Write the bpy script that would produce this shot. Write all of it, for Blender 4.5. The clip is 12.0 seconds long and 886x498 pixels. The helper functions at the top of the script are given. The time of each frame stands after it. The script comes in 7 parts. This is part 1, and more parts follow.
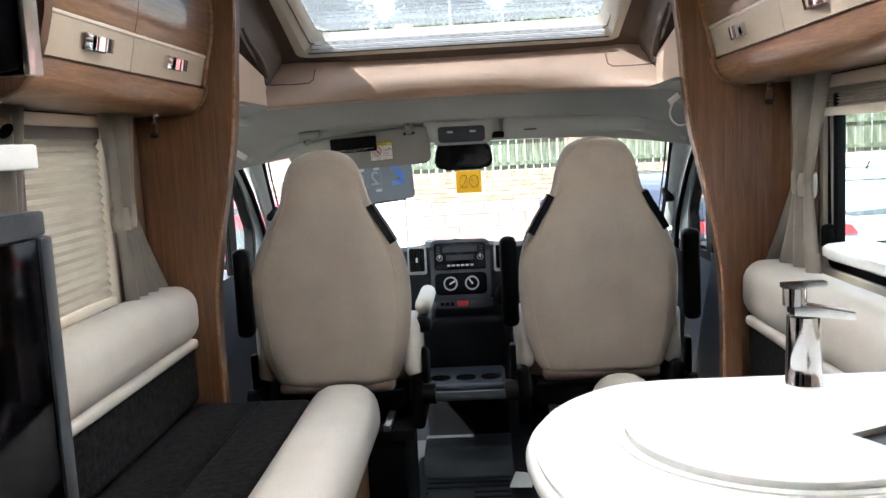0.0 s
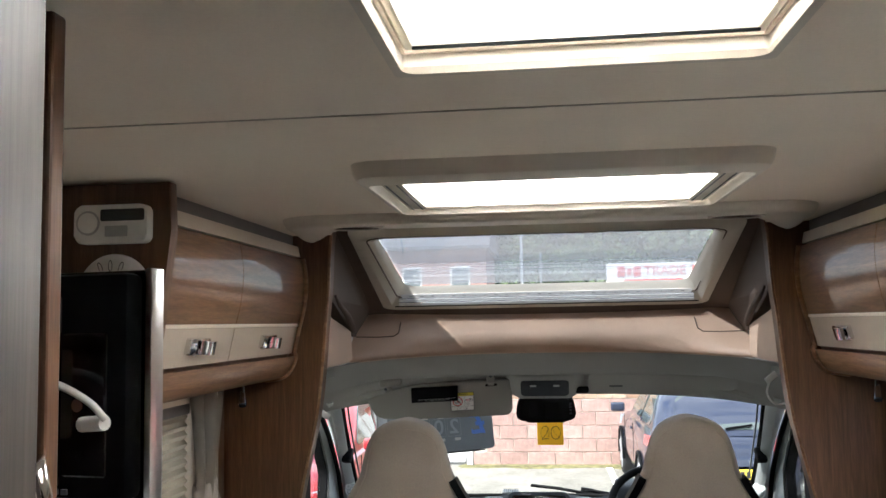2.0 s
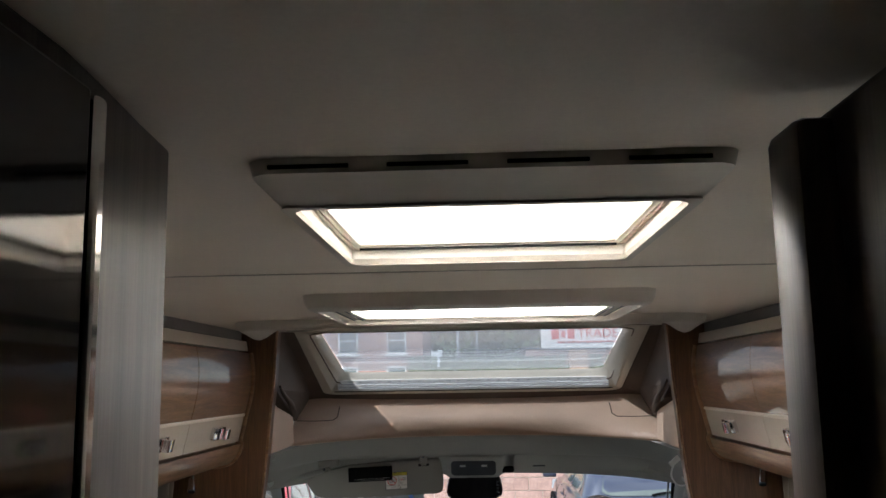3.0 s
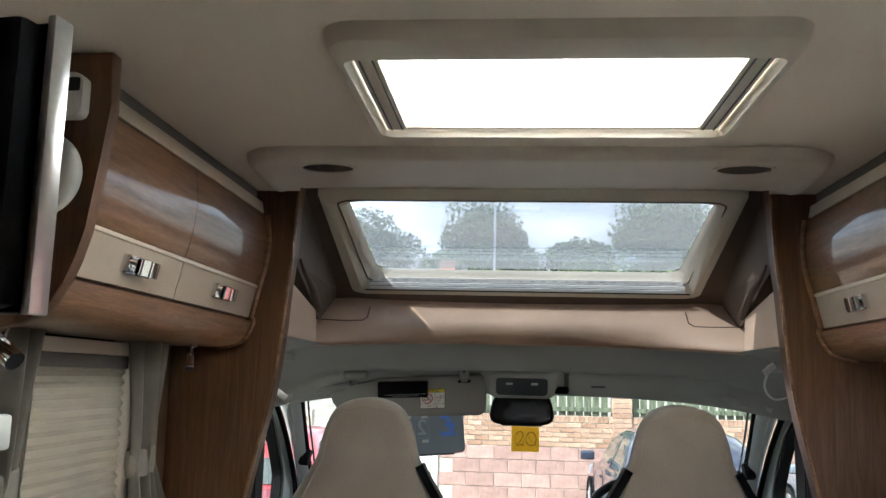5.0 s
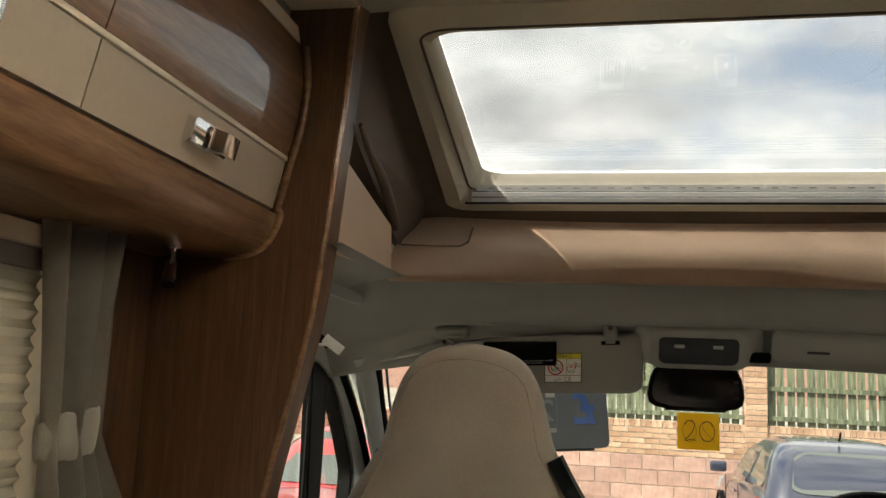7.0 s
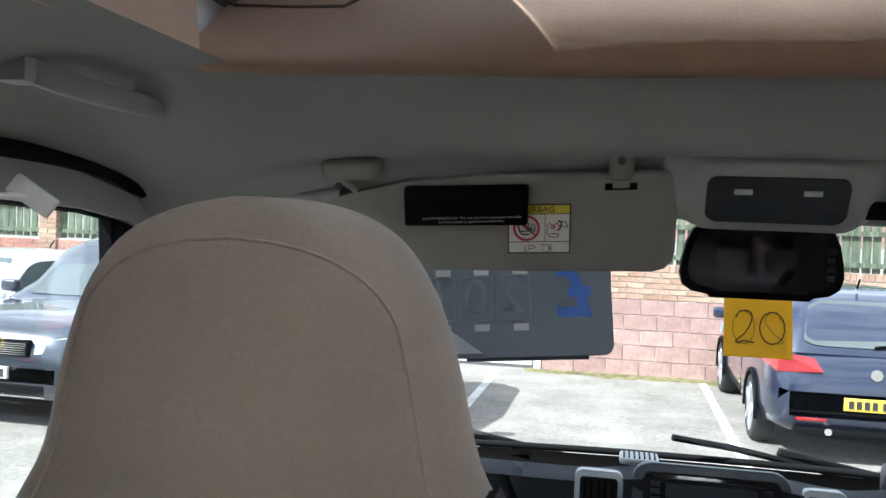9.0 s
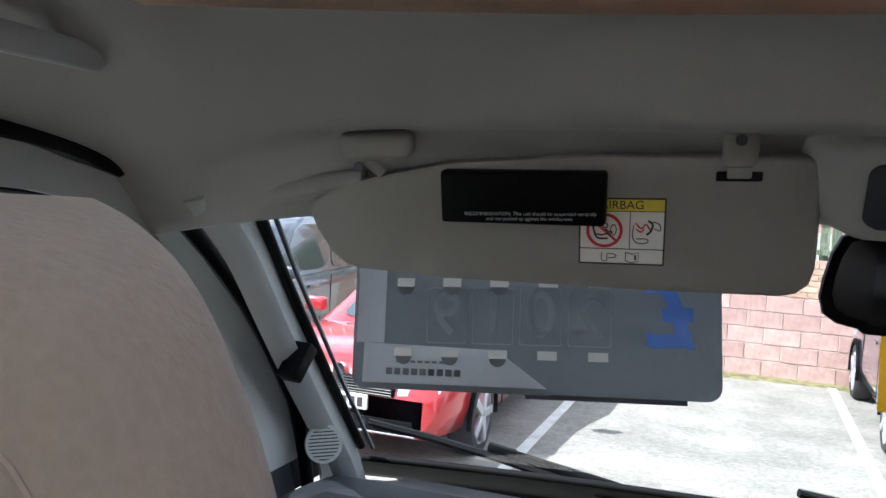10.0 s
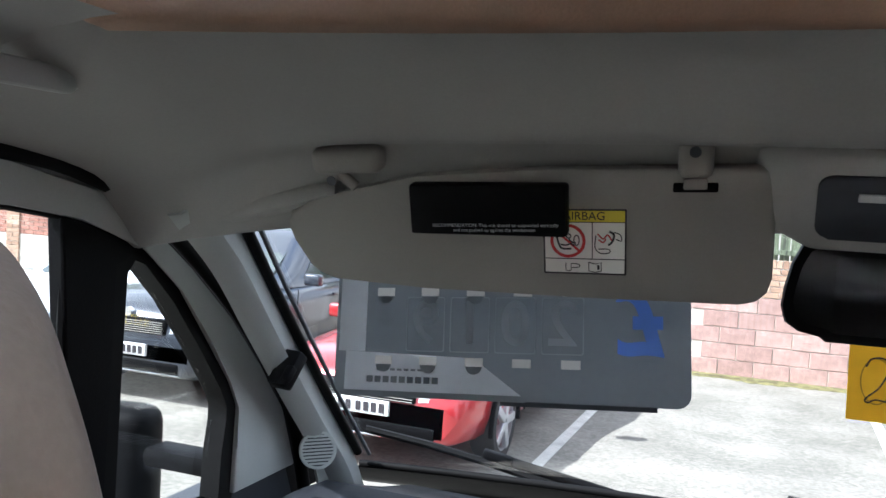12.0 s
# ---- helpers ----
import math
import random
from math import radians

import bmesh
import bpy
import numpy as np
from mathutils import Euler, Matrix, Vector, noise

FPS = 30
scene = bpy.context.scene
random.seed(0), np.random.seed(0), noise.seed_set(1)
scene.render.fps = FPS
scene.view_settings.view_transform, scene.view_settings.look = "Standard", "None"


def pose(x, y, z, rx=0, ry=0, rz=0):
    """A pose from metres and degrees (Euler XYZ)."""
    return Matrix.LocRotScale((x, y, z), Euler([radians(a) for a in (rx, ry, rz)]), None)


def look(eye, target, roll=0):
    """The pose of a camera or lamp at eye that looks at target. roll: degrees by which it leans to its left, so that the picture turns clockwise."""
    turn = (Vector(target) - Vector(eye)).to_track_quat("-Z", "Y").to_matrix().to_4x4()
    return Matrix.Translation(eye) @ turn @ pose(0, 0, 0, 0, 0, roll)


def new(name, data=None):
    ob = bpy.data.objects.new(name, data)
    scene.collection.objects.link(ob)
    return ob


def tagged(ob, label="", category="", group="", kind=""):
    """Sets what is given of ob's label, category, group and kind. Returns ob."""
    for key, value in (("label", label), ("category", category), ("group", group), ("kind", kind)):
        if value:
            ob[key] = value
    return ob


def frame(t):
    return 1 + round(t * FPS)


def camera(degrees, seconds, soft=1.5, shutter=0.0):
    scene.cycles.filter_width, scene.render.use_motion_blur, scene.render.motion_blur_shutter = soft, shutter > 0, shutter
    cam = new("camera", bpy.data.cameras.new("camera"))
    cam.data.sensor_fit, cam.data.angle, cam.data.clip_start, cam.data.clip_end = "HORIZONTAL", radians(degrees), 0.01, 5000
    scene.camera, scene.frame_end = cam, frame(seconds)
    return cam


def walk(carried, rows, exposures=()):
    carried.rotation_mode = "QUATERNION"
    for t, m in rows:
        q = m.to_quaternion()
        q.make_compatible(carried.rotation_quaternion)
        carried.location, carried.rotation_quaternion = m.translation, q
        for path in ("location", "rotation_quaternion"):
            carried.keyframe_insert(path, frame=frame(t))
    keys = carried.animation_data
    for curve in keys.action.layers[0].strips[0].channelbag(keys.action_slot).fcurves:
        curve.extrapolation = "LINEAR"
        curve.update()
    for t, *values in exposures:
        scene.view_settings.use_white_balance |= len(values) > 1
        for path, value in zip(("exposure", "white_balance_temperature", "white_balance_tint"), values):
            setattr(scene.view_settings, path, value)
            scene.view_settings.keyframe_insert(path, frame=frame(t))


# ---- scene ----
cam = camera(53.9, 12.0)
METRES, EYE, TILT, LEAN, TURN, SIDE = 3.9, 1.36, -6.8, 3.0, 2.4, 0.063
ROWS = [
    (0.0, 0.0, 0.0, 0.0, 0.0, 0.0, -0.0),
    (0.5, -0.0127, 0.0071, 0.023, 2.49, 0.77, -0.95),
    (1.0, -0.0185, 0.0083, 0.0436, 3.3, 2.12, -1.54),
    (1.5, -0.0226, 0.0097, 0.0634, 3.68, 5.99, -1.98),
    (2.0, -0.0194, 0.0021, 0.0758, 4.01, 11.47, -2.44),
    (2.5, -0.0209, -0.0254, 0.0861, 4.02, 14.45, -2.82),
    (3.0, -0.0158, -0.0748, 0.0925, -0.16, 15.49, -2.06),
    (5.0, -0.0231, 0.072, 0.0223, 1.68, 15.23, -4.62),
    (5.5, -0.0398, 0.14, 0.0301, 6.32, 14.85, -6.07),
    (6.0, -0.059, 0.2131, 0.0222, 7.12, 15.12, -6.12),
    (6.5, -0.0552, 0.2764, 0.022, 7.95, 15.29, -6.41),
    (7.0, -0.0494, 0.332, 0.0208, 8.41, 15.01, -6.52),
    (7.5, -0.0404, 0.3936, 0.0244, 7.81, 12.12, -6.4),
    (9.5, -0.0479, 0.6168, 0.0732, 9.24, 3.48, -6.76),
    (10.0, -0.0414, 0.6533, 0.0786, 16.13, 2.39, -8.54),
    (10.5, -0.0316, 0.6612, 0.0887, 20.48, 1.86, -9.51),
    (11.0, -0.0233, 0.6593, 0.0903, 20.52, 2.03, -9.32),
    (11.5, -0.025, 0.6529, 0.0821, 19.67, 2.26, -8.97),
    (12.0, -0.0226, 0.6519, 0.0822, 18.12, 2.53, -8.28),
]
EXPOSURES = [(0.0, 2.38, 5950, 8), (1.0, 2.00, 6000, 8), (1.5, 2.08, 6050, 8), (2.0, 1.66, 6050, 8), (2.5, 0.98, 6000, 8), (3.2, 1.25, 5950, 8), (5.0, 1.52, 6000, 4), (6.0, 1.56, 6900, 8), (7.0, 1.20, 7800, 5), (7.7, 1.34, 7600, -6), (9.3, 1.52, 5550, 9), (10.0, 1.58, 5700, 10), (10.5, 1.38, 5750, 10), (12.0, 1.54, 5700, 10)]
walk(cam, [(t, pose(SIDE, 0, EYE, TILT, LEAN, TURN) @ pose(METRES * x, METRES * y, METRES * z, 90 + pitch, roll, yaw)) for t, x, y, z, yaw, pitch, roll in ROWS], EXPOSURES)

# ---- world, sun, window light ----
SUN_UP, SUN_AZ = 46.0, 231.0
world = bpy.data.worlds.new("world")
scene.world = world
world.use_nodes = True
wn, wl = world.node_tree.nodes, world.node_tree.links
wn.clear()
w_out = wn.new("ShaderNodeOutputWorld")
w_bg = wn.new("ShaderNodeBackground")
w_sky = wn.new("ShaderNodeTexSky")
w_sky.sky_type, w_sky.sun_disc = "NISHITA", False
w_sky.sun_elevation, w_sky.sun_rotation = radians(SUN_UP), radians(SUN_AZ)
w_co = wn.new("ShaderNodeTexCoord")
w_map = wn.new("ShaderNodeMapping")
w_map.inputs["Scale"].default_value = (1.6, 1.6, 3.6)
w_noise = wn.new("ShaderNodeTexNoise")
w_noise.inputs["Scale"].default_value, w_noise.inputs["Detail"].default_value = 2.3, 8.0
w_noise.inputs["Roughness"].default_value = 0.55
w_ramp = wn.new("ShaderNodeValToRGB")
w_ramp.color_ramp.elements[0].position, w_ramp.color_ramp.elements[1].position = 0.34, 0.50
w_cloud = wn.new("ShaderNodeTexNoise")
w_cloud.inputs["Scale"].default_value, w_cloud.inputs["Detail"].default_value = 3.4, 9.0
w_cr = wn.new("ShaderNodeValToRGB")
w_cr.color_ramp.elements[0].position, w_cr.color_ramp.elements[1].position = 0.36, 0.62
w_cr.color_ramp.elements[0].color, w_cr.color_ramp.elements[1].color = (2.8, 2.95, 3.3, 1), (7.1, 7.25, 7.5, 1)
w_mix = wn.new("ShaderNodeMixRGB")
wl.new(w_co.outputs["Generated"], w_map.inputs["Vector"])
wl.new(w_map.outputs["Vector"], w_noise.inputs["Vector"])
wl.new(w_map.outputs["Vector"], w_cloud.inputs["Vector"])
wl.new(w_noise.outputs["Fac"], w_ramp.inputs["Fac"])
wl.new(w_cloud.outputs["Fac"], w_cr.inputs["Fac"])
wl.new(w_ramp.outputs["Color"], w_mix.inputs["Fac"])
wl.new(w_sky.outputs["Color"], w_mix.inputs["Color1"])
wl.new(w_cr.outputs["Color"], w_mix.inputs["Color2"])
wl.new(w_mix.outputs["Color"], w_bg.inputs["Color"])
wl.new(w_bg.outputs["Background"], w_out.inputs["Surface"])
w_bg.inputs["Strength"].default_value = 0.15

sun = new("sun", bpy.data.lights.new("sun", "SUN"))
sun.data.energy, sun.data.angle, sun.data.color = 5.0, radians(0.6), (1.0, 0.96, 0.91)
_sd = Vector((math.cos(radians(SUN_UP)) * math.sin(radians(SUN_AZ)), math.cos(radians(SUN_UP)) * math.cos(radians(SUN_AZ)), math.sin(radians(SUN_UP))))
sun.matrix_world = look((0, 0, 30), Vector((0, 0, 30)) - _sd)


def window_light(name, m, w, h, watts, color=(0.98, 0.99, 1.0)):
    """Sky light in an opening."""
    l = new(name, bpy.data.lights.new(name, "AREA"))
    l.data.shape, l.data.size, l.data.size_y, l.data.energy, l.data.color = "RECTANGLE", w, h, watts, color
    l.matrix_world = m
    return l


window_light("rooflight_sky", look((0.036, 1.77, 2.045), (0.036, 1.771, 1.0)), 0.54, 0.36, 5.0)
window_light("rear_rooflight_sky", look((0.045, 0.715, 2.045), (0.045, 0.716, 1.0)), 0.33, 0.34, 2.2)

# ---- materials ----


def mat(name, color, rough=0.5, metal=0.0, var=0.08, scale=6.0, fine=90.0, bump=0.0, spec=0.5, stretch=(1, 1, 1), coat=0.0, sheen=0.0, detail=6.0, color2=None, coat_rough=0.05, wear=0.0):
    """Principled material with colour variation at two scales and a fine bump."""
    m = bpy.data.materials.new(name)
    m.use_nodes = True
    n, l = m.node_tree.nodes, m.node_tree.links
    b = n["Principled BSDF"]
    b.inputs["Metallic"].default_value = metal
    b.inputs["Specular IOR Level"].default_value = spec
    b.inputs["Coat Weight"].default_value, b.inputs["Coat Roughness"].default_value = coat, coat_rough
    b.inputs["Sheen Weight"].default_value = sheen
    co = n.new("ShaderNodeTexCoord")
    mp = n.new("ShaderNodeMapping")
    mp.inputs["Scale"].default_value = stretch
    l.new(co.outputs["Object"], mp.inputs["Vector"])
    n1, n2 = n.new("ShaderNodeTexNoise"), n.new("ShaderNodeTexNoise")
    n1.inputs["Scale"].default_value, n1.inputs["Detail"].default_value = scale, detail
    n2.inputs["Scale"].default_value, n2.inputs["Detail"].default_value = fine, 4.0
    l.new(mp.outputs["Vector"], n1.inputs["Vector"])
    l.new(mp.outputs["Vector"], n2.inputs["Vector"])
    c2 = color2 or tuple(c * (1 - 2.2 * var) for c in color)
    c1 = color if color2 else tuple(min(1, c * (1 + 1.2 * var)) for c in color)
    r1 = n.new("ShaderNodeValToRGB")
    r1.color_ramp.elements[0].position, r1.color_ramp.elements[1].position = 0.3, 0.7
    r1.color_ramp.elements[0].color, r1.color_ramp.elements[1].color = (*c2, 1), (*c1, 1)
    l.new(n1.outputs["Fac"], r1.inputs["Fac"])
    r2 = n.new("ShaderNodeValToRGB")
    r2.color_ramp.elements[0].position, r2.color_ramp.elements[1].position = 0.3, 0.7
    lo = 1 - 1.6 * var
    r2.color_ramp.elements[0].color, r2.color_ramp.elements[1].color = (lo, lo, lo, 1), (1, 1, 1, 1)
    l.new(n2.outputs["Fac"], r2.inputs["Fac"])
    mx = n.new("ShaderNodeMixRGB")
    mx.blend_type, mx.inputs["Fac"].default_value = "MULTIPLY", 1.0
    l.new(r1.outputs["Color"], mx.inputs["Color1"])
    l.new(r2.outputs["Color"], mx.inputs["Color2"])
    l.new(mx.outputs["Color"], b.inputs["Base Color"])
    mr = n.new("ShaderNodeMapRange")
    mr.inputs["To Min"].default_value, mr.inputs["To Max"].default_value = max(0, rough - 0.06 - wear), min(1, rough + 0.06 + wear)
    l.new(n1.outputs["Fac"], mr.inputs["Value"])
    l.new(mr.outputs["Result"], b.inputs["Roughness"])
    if bump:
        bp = n.new("ShaderNodeBump")
        bp.inputs["Strength"].default_value, bp.inputs["Distance"].default_value = min(1.0, bump), 0.002
        l.new(n2.outputs["Fac"], bp.inputs["Height"])
        l.new(bp.outputs["Normal"], b.inputs["Normal"])
    return m


def wood(name, dark, light, stretch, rough=0.4, coat=0.0, coat_rough=0.04):
    """Veneer: stretched rings and pores along one axis."""
    m = bpy.data.materials.new(name)
    m.use_nodes = True
    n, l = m.node_tree.nodes, m.node_tree.links
    b = n["Principled BSDF"]
    b.inputs["Roughness"].default_value = rough
    b.inputs["Coat Weight"].default_value, b.inputs["Coat Roughness"].default_value = coat, coat_rough
    co, mp = n.new("ShaderNodeTexCoord"), n.new("ShaderNodeMapping")
    mp.inputs["Scale"].default_value = stretch
    l.new(co.outputs["Object"], mp.inputs["Vector"])
    warp = n.new("ShaderNodeTexNoise")
    warp.inputs["Scale"].default_value, warp.inputs["Detail"].default_value, warp.inputs["Distortion"].default_value = 5.0, 5.0, 1.2
    pore = n.new("ShaderNodeTexNoise")
    pore.inputs["Scale"].default_value, pore.inputs["Detail"].default_value = 42.0, 8.0
    broad = n.new("ShaderNodeTexNoise")
    broad.inputs["Scale"].default_value = 1.6
    for k in (warp, pore, broad):
        l.new(mp.outputs["Vector"], k.inputs["Vector"])
    r = n.new("ShaderNodeValToRGB")
    r.color_ramp.elements[0].position, r.color_ramp.elements[1].position = 0.3, 0.72
    r.color_ramp.elements[0].color, r.color_ramp.elements[1].color = (*dark, 1), (*light, 1)
    mid = r.color_ramp.elements.new(0.5)
    mid.color = tuple(0.55 * a + 0.45 * c for a, c in zip(dark, light)) + (1,)
    l.new(warp.outputs["Fac"], r.inputs["Fac"])
    rp = n.new("ShaderNodeValToRGB")
    rp.color_ramp.elements[0].position, rp.color_ramp.elements[1].position = 0.36, 0.6
    rp.color_ramp.elements[0].color, rp.color_ramp.elements[1].color = (0.78, 0.765, 0.75, 1), (1, 1, 1, 1)
    l.new(pore.outputs["Fac"], rp.inputs["Fac"])
    rb = n.new("ShaderNodeValToRGB")
    rb.color_ramp.elements[0].color, rb.color_ramp.elements[1].color = (0.78, 0.78, 0.78, 1), (1.1, 1.1, 1.1, 1)
    l.new(broad.outputs["Fac"], rb.inputs["Fac"])
    m1, m2 = n.new("ShaderNodeMixRGB"), n.new("ShaderNodeMixRGB")
    for k in (m1, m2):
        k.blend_type, k.inputs["Fac"].default_value = "MULTIPLY", 1.0
    l.new(r.outputs["Color"], m1.inputs["Color1"])
    l.new(rp.outputs["Color"], m1.inputs["Color2"])
    l.new(m1.outputs["Color"], m2.inputs["Color1"])
    l.new(rb.outputs["Color"], m2.inputs["Color2"])
    l.new(m2.outputs["Color"], b.inputs["Base Color"])
    bp = n.new("ShaderNodeBump")
    bp.inputs["Strength"].default_value, bp.inputs["Distance"].default_value = 0.12, 0.001
    l.new(pore.outputs["Fac"], bp.inputs["Height"])
    l.new(bp.outputs["Normal"], b.inputs["Normal"])
    return m


def glass(name, tint=(1, 1, 1), gloss=1.0, rough=0.0, haze=0.0, haze_color=(0.8, 0.8, 0.8)):
    """Thin pane: clear with a Fresnel reflection, and a thin film of dust."""
    m = bpy.data.materials.new(name)
    m.use_nodes = True
    n, l = m.node_tree.nodes, m.node_tree.links
    n.clear()
    out = n.new("ShaderNodeOutputMaterial")
    tr, gl, fr, mx = n.new("ShaderNodeBsdfTransparent"), n.new("ShaderNodeBsdfGlossy"), n.new("ShaderNodeLayerWeight"), n.new("ShaderNodeMixShader")
    pw, ma = n.new("ShaderNodeMath"), n.new("ShaderNodeMath")
    pw.operation, ma.operation = "POWER", "MULTIPLY_ADD"
    pw.inputs[1].default_value, ma.inputs[1].default_value, ma.inputs[2].default_value = 5.0, 0.93, 0.05
    tr.inputs["Color"].default_value = (*tint, 1)
    gl.inputs["Roughness"].default_value = rough
    gl.inputs["Color"].default_value = (gloss, gloss, gloss, 1)
    l.new(fr.outputs["Facing"], pw.inputs[0])
    l.new(pw.outputs[0], ma.inputs[0])
    l.new(ma.outputs[0], mx.inputs["Fac"])
    l.new(tr.outputs["BSDF"], mx.inputs[1])
    l.new(gl.outputs["BSDF"], mx.inputs[2])
    last = mx
    if haze:
        tl, m2 = n.new("ShaderNodeBsdfTranslucent"), n.new("ShaderNodeMixShader")
        tl.inputs["Color"].default_value = (*haze_color, 1)
        m2.inputs["Fac"].default_value = haze
        l.new(mx.outputs["Shader"], m2.inputs[1])
        l.new(tl.outputs["BSDF"], m2.inputs[2])
        last = m2
    l.new(last.outputs["Shader"], out.inputs["Surface"])
    return m


WOOD_V = wood("walnut_veneer_upright", (0.105, 0.047, 0.023), (0.190, 0.092, 0.046), (9, 9, 0.55), 0.42)
WOOD_H = wood("walnut_veneer_gloss", (0.165, 0.074, 0.032), (0.33, 0.168, 0.078), (5, 0.7, 9), 0.36, 1.0, 0.012)
WOOD_L = wood("walnut_veneer_rail", (0.21, 0.10, 0.049), (0.40, 0.22, 0.118), (5, 0.7, 9), 0.38, 0.3, 0.12)
WOOD_G = wood("grey_brown_veneer", (0.062, 0.047, 0.036), (0.135, 0.107, 0.083), (9, 9, 0.4), 0.5, 0.1, 0.3)
BAND = mat("beige_door_band", (0.47, 0.385, 0.30), 0.38, var=0.03, scale=3)
WOOD_D = wood("dark_walnut_veneer", (0.038, 0.023, 0.015), (0.080, 0.050, 0.034), (9, 9, 0.5), 0.4)
CREAM = mat("cream_trim", (0.70, 0.62, 0.52), 0.42, var=0.03, scale=3)
CEIL = mat("headlining_vinyl", (0.86, 0.765, 0.65), 0.62, var=0.03, scale=2.0, fine=240, bump=0.15)
MOULD = mat("overcab_moulding_plastic", (0.66, 0.595, 0.51), 0.5, var=0.03, scale=3)
CEIL_TRIM = mat("rooflight_trim_plastic", (0.68, 0.615, 0.53), 0.4, var=0.02, scale=3)
FRAME = mat("grey_cream_window_frame", (0.66, 0.60, 0.50), 0.38, var=0.03, scale=4)
LEATHER = mat("tan_padded_vinyl", (0.66, 0.475, 0.345), 0.42, var=0.05, scale=5, fine=320, bump=0.35)
BROWN = mat("brown_felt_lining", (0.120, 0.082, 0.058), 0.75, var=0.08, scale=6, fine=200, bump=0.2)
CABGREY = mat("grey_cab_lining", (0.325, 0.322, 0.302), 0.6, var=0.03, scale=3, fine=300, bump=0.12)
CABPLASTIC = mat("grey_pillar_plastic", (0.43, 0.455, 0.44), 0.5, var=0.03, scale=3, fine=350, bump=0.15)
VISOR = mat("beige_grey_visor_vinyl", (0.25, 0.238, 0.215), 0.55, var=0.03, scale=3, fine=350, bump=0.2)
FABRIC = mat("beige_suede_fabric", (0.305, 0.247, 0.198), 0.85, var=0.06, scale=7, fine=260, bump=0.25, sheen=0.15)
JOINT = mat("headlining_joint_strip", (0.52, 0.46, 0.39), 0.7)
SEAM = mat("stitched_seam", (0.325, 0.256, 0.209), 0.8)
DARKFAB = mat("charcoal_woven_fabric", (0.030, 0.026, 0.025), 0.95, var=0.5, scale=45, fine=160, bump=0.5, spec=0.15, color2=(0.0025, 0.002, 0.002))
PALE = mat("off_white_leatherette", (0.55, 0.505, 0.45), 0.5, var=0.04, scale=6, fine=260, bump=0.25)
CURTAIN = mat("grey_beige_curtain_cloth", (0.37, 0.325, 0.275), 0.85, var=0.06, scale=8, fine=420, bump=0.3, sheen=0.3)
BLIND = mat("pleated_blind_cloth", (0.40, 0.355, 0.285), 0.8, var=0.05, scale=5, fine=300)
BLACK = mat("black_plastic", (0.0045, 0.0045, 0.005), 0.5, var=0.1, scale=9, fine=220, bump=0.15, spec=0.06)
BLACKGLOSS = mat("black_gloss_plastic", (0.008, 0.008, 0.009), 0.12, var=0.05)
RUBBER = mat("black_rubber_seal", (0.006, 0.006, 0.006), 0.6, var=0.1, spec=0.1)
DASHMID = mat("slate_dash_plastic", (0.060, 0.068, 0.078), 0.45, var=0.06)
DASH = mat("charcoal_dash_plastic", (0.030, 0.034, 0.042), 0.45, spec=0.5, var=0.1, scale=9, fine=350, bump=0.3)
DASHLIGHT = mat("silver_grey_dash_plastic", (0.42, 0.43, 0.43), 0.4, var=0.04)
FLOORMAT = mat("ribbed_rubber_mat", (0.018, 0.020, 0.022), 0.6, var=0.15, scale=8, fine=120, bump=0.4)
CARPET = mat("dark_floor_vinyl", (0.09, 0.065, 0.05), 0.5, var=0.15)
WHITE = mat("white_laminate_worktop", (0.78, 0.77, 0.75), 0.3, var=0.02, scale=20, fine=300)
WHITEP = mat("white_plastic", (0.74, 0.73, 0.70), 0.4, var=0.03)
CHROME = mat("polished_chrome", (0.82, 0.82, 0.83), 0.08, 1.0, var=0.03)
STEEL = mat("brushed_steel", (0.55, 0.54, 0.53), 0.28, 1.0, var=0.06, stretch=(30, 30, 1))
YELLOW = mat("yellow_note_paper", (0.86, 0.60, 0.05), 0.7, var=0.03)
INK = mat("black_ink", (0.03, 0.025, 0.03), 0.7)
RED = mat("red_plastic", (0.55, 0.02, 0.02), 0.4)
CARD = mat("dark_blue_grey_card", (0.30, 0.32, 0.335), 0.45, var=0.03, scale=3)
CARD_GHOST = mat("faint_card_print", (0.50, 0.53, 0.56), 0.5, var=0.02)
CARD_PALE = mat("pale_grey_card_print", (0.84, 0.86, 0.89), 0.5, var=0.02)
CARD_TILE = mat("card_digit_tile", (0.46, 0.48, 0.50), 0.45, var=0.02)
CARD_BLUE = mat("blue_card_print", (0.22, 0.40, 0.90), 0.5, var=0.02)
LABELW = mat("label_white", (0.72, 0.70, 0.66), 0.6, var=0.02)
LABELY = mat("label_yellow", (0.68, 0.56, 0.04), 0.6, var=0.02)
LABELGREY = mat("label_grey_text", (0.45, 0.45, 0.45), 0.6)
LENSGREY = mat("smoked_lamp_lens", (0.045, 0.051, 0.060), 0.25, var=0.05)
GLASS = glass("clear_window_glass", (0.97, 0.985, 0.975), 1.0)
ROOFGLASS = glass("acrylic_rooflight", (0.605, 0.625, 0.65), 1.0, haze=0.08, haze_color=(0.75, 0.77, 0.8))
OPAL = glass("opal_rooflight", (0.95, 0.95, 0.93), 0.6, 0.2, haze=0.9, haze_color=(0.95, 0.93, 0.9))
DARKGLASS = mat("black_appliance_glass", (0.010, 0.010, 0.011), 0.05, var=0.05)


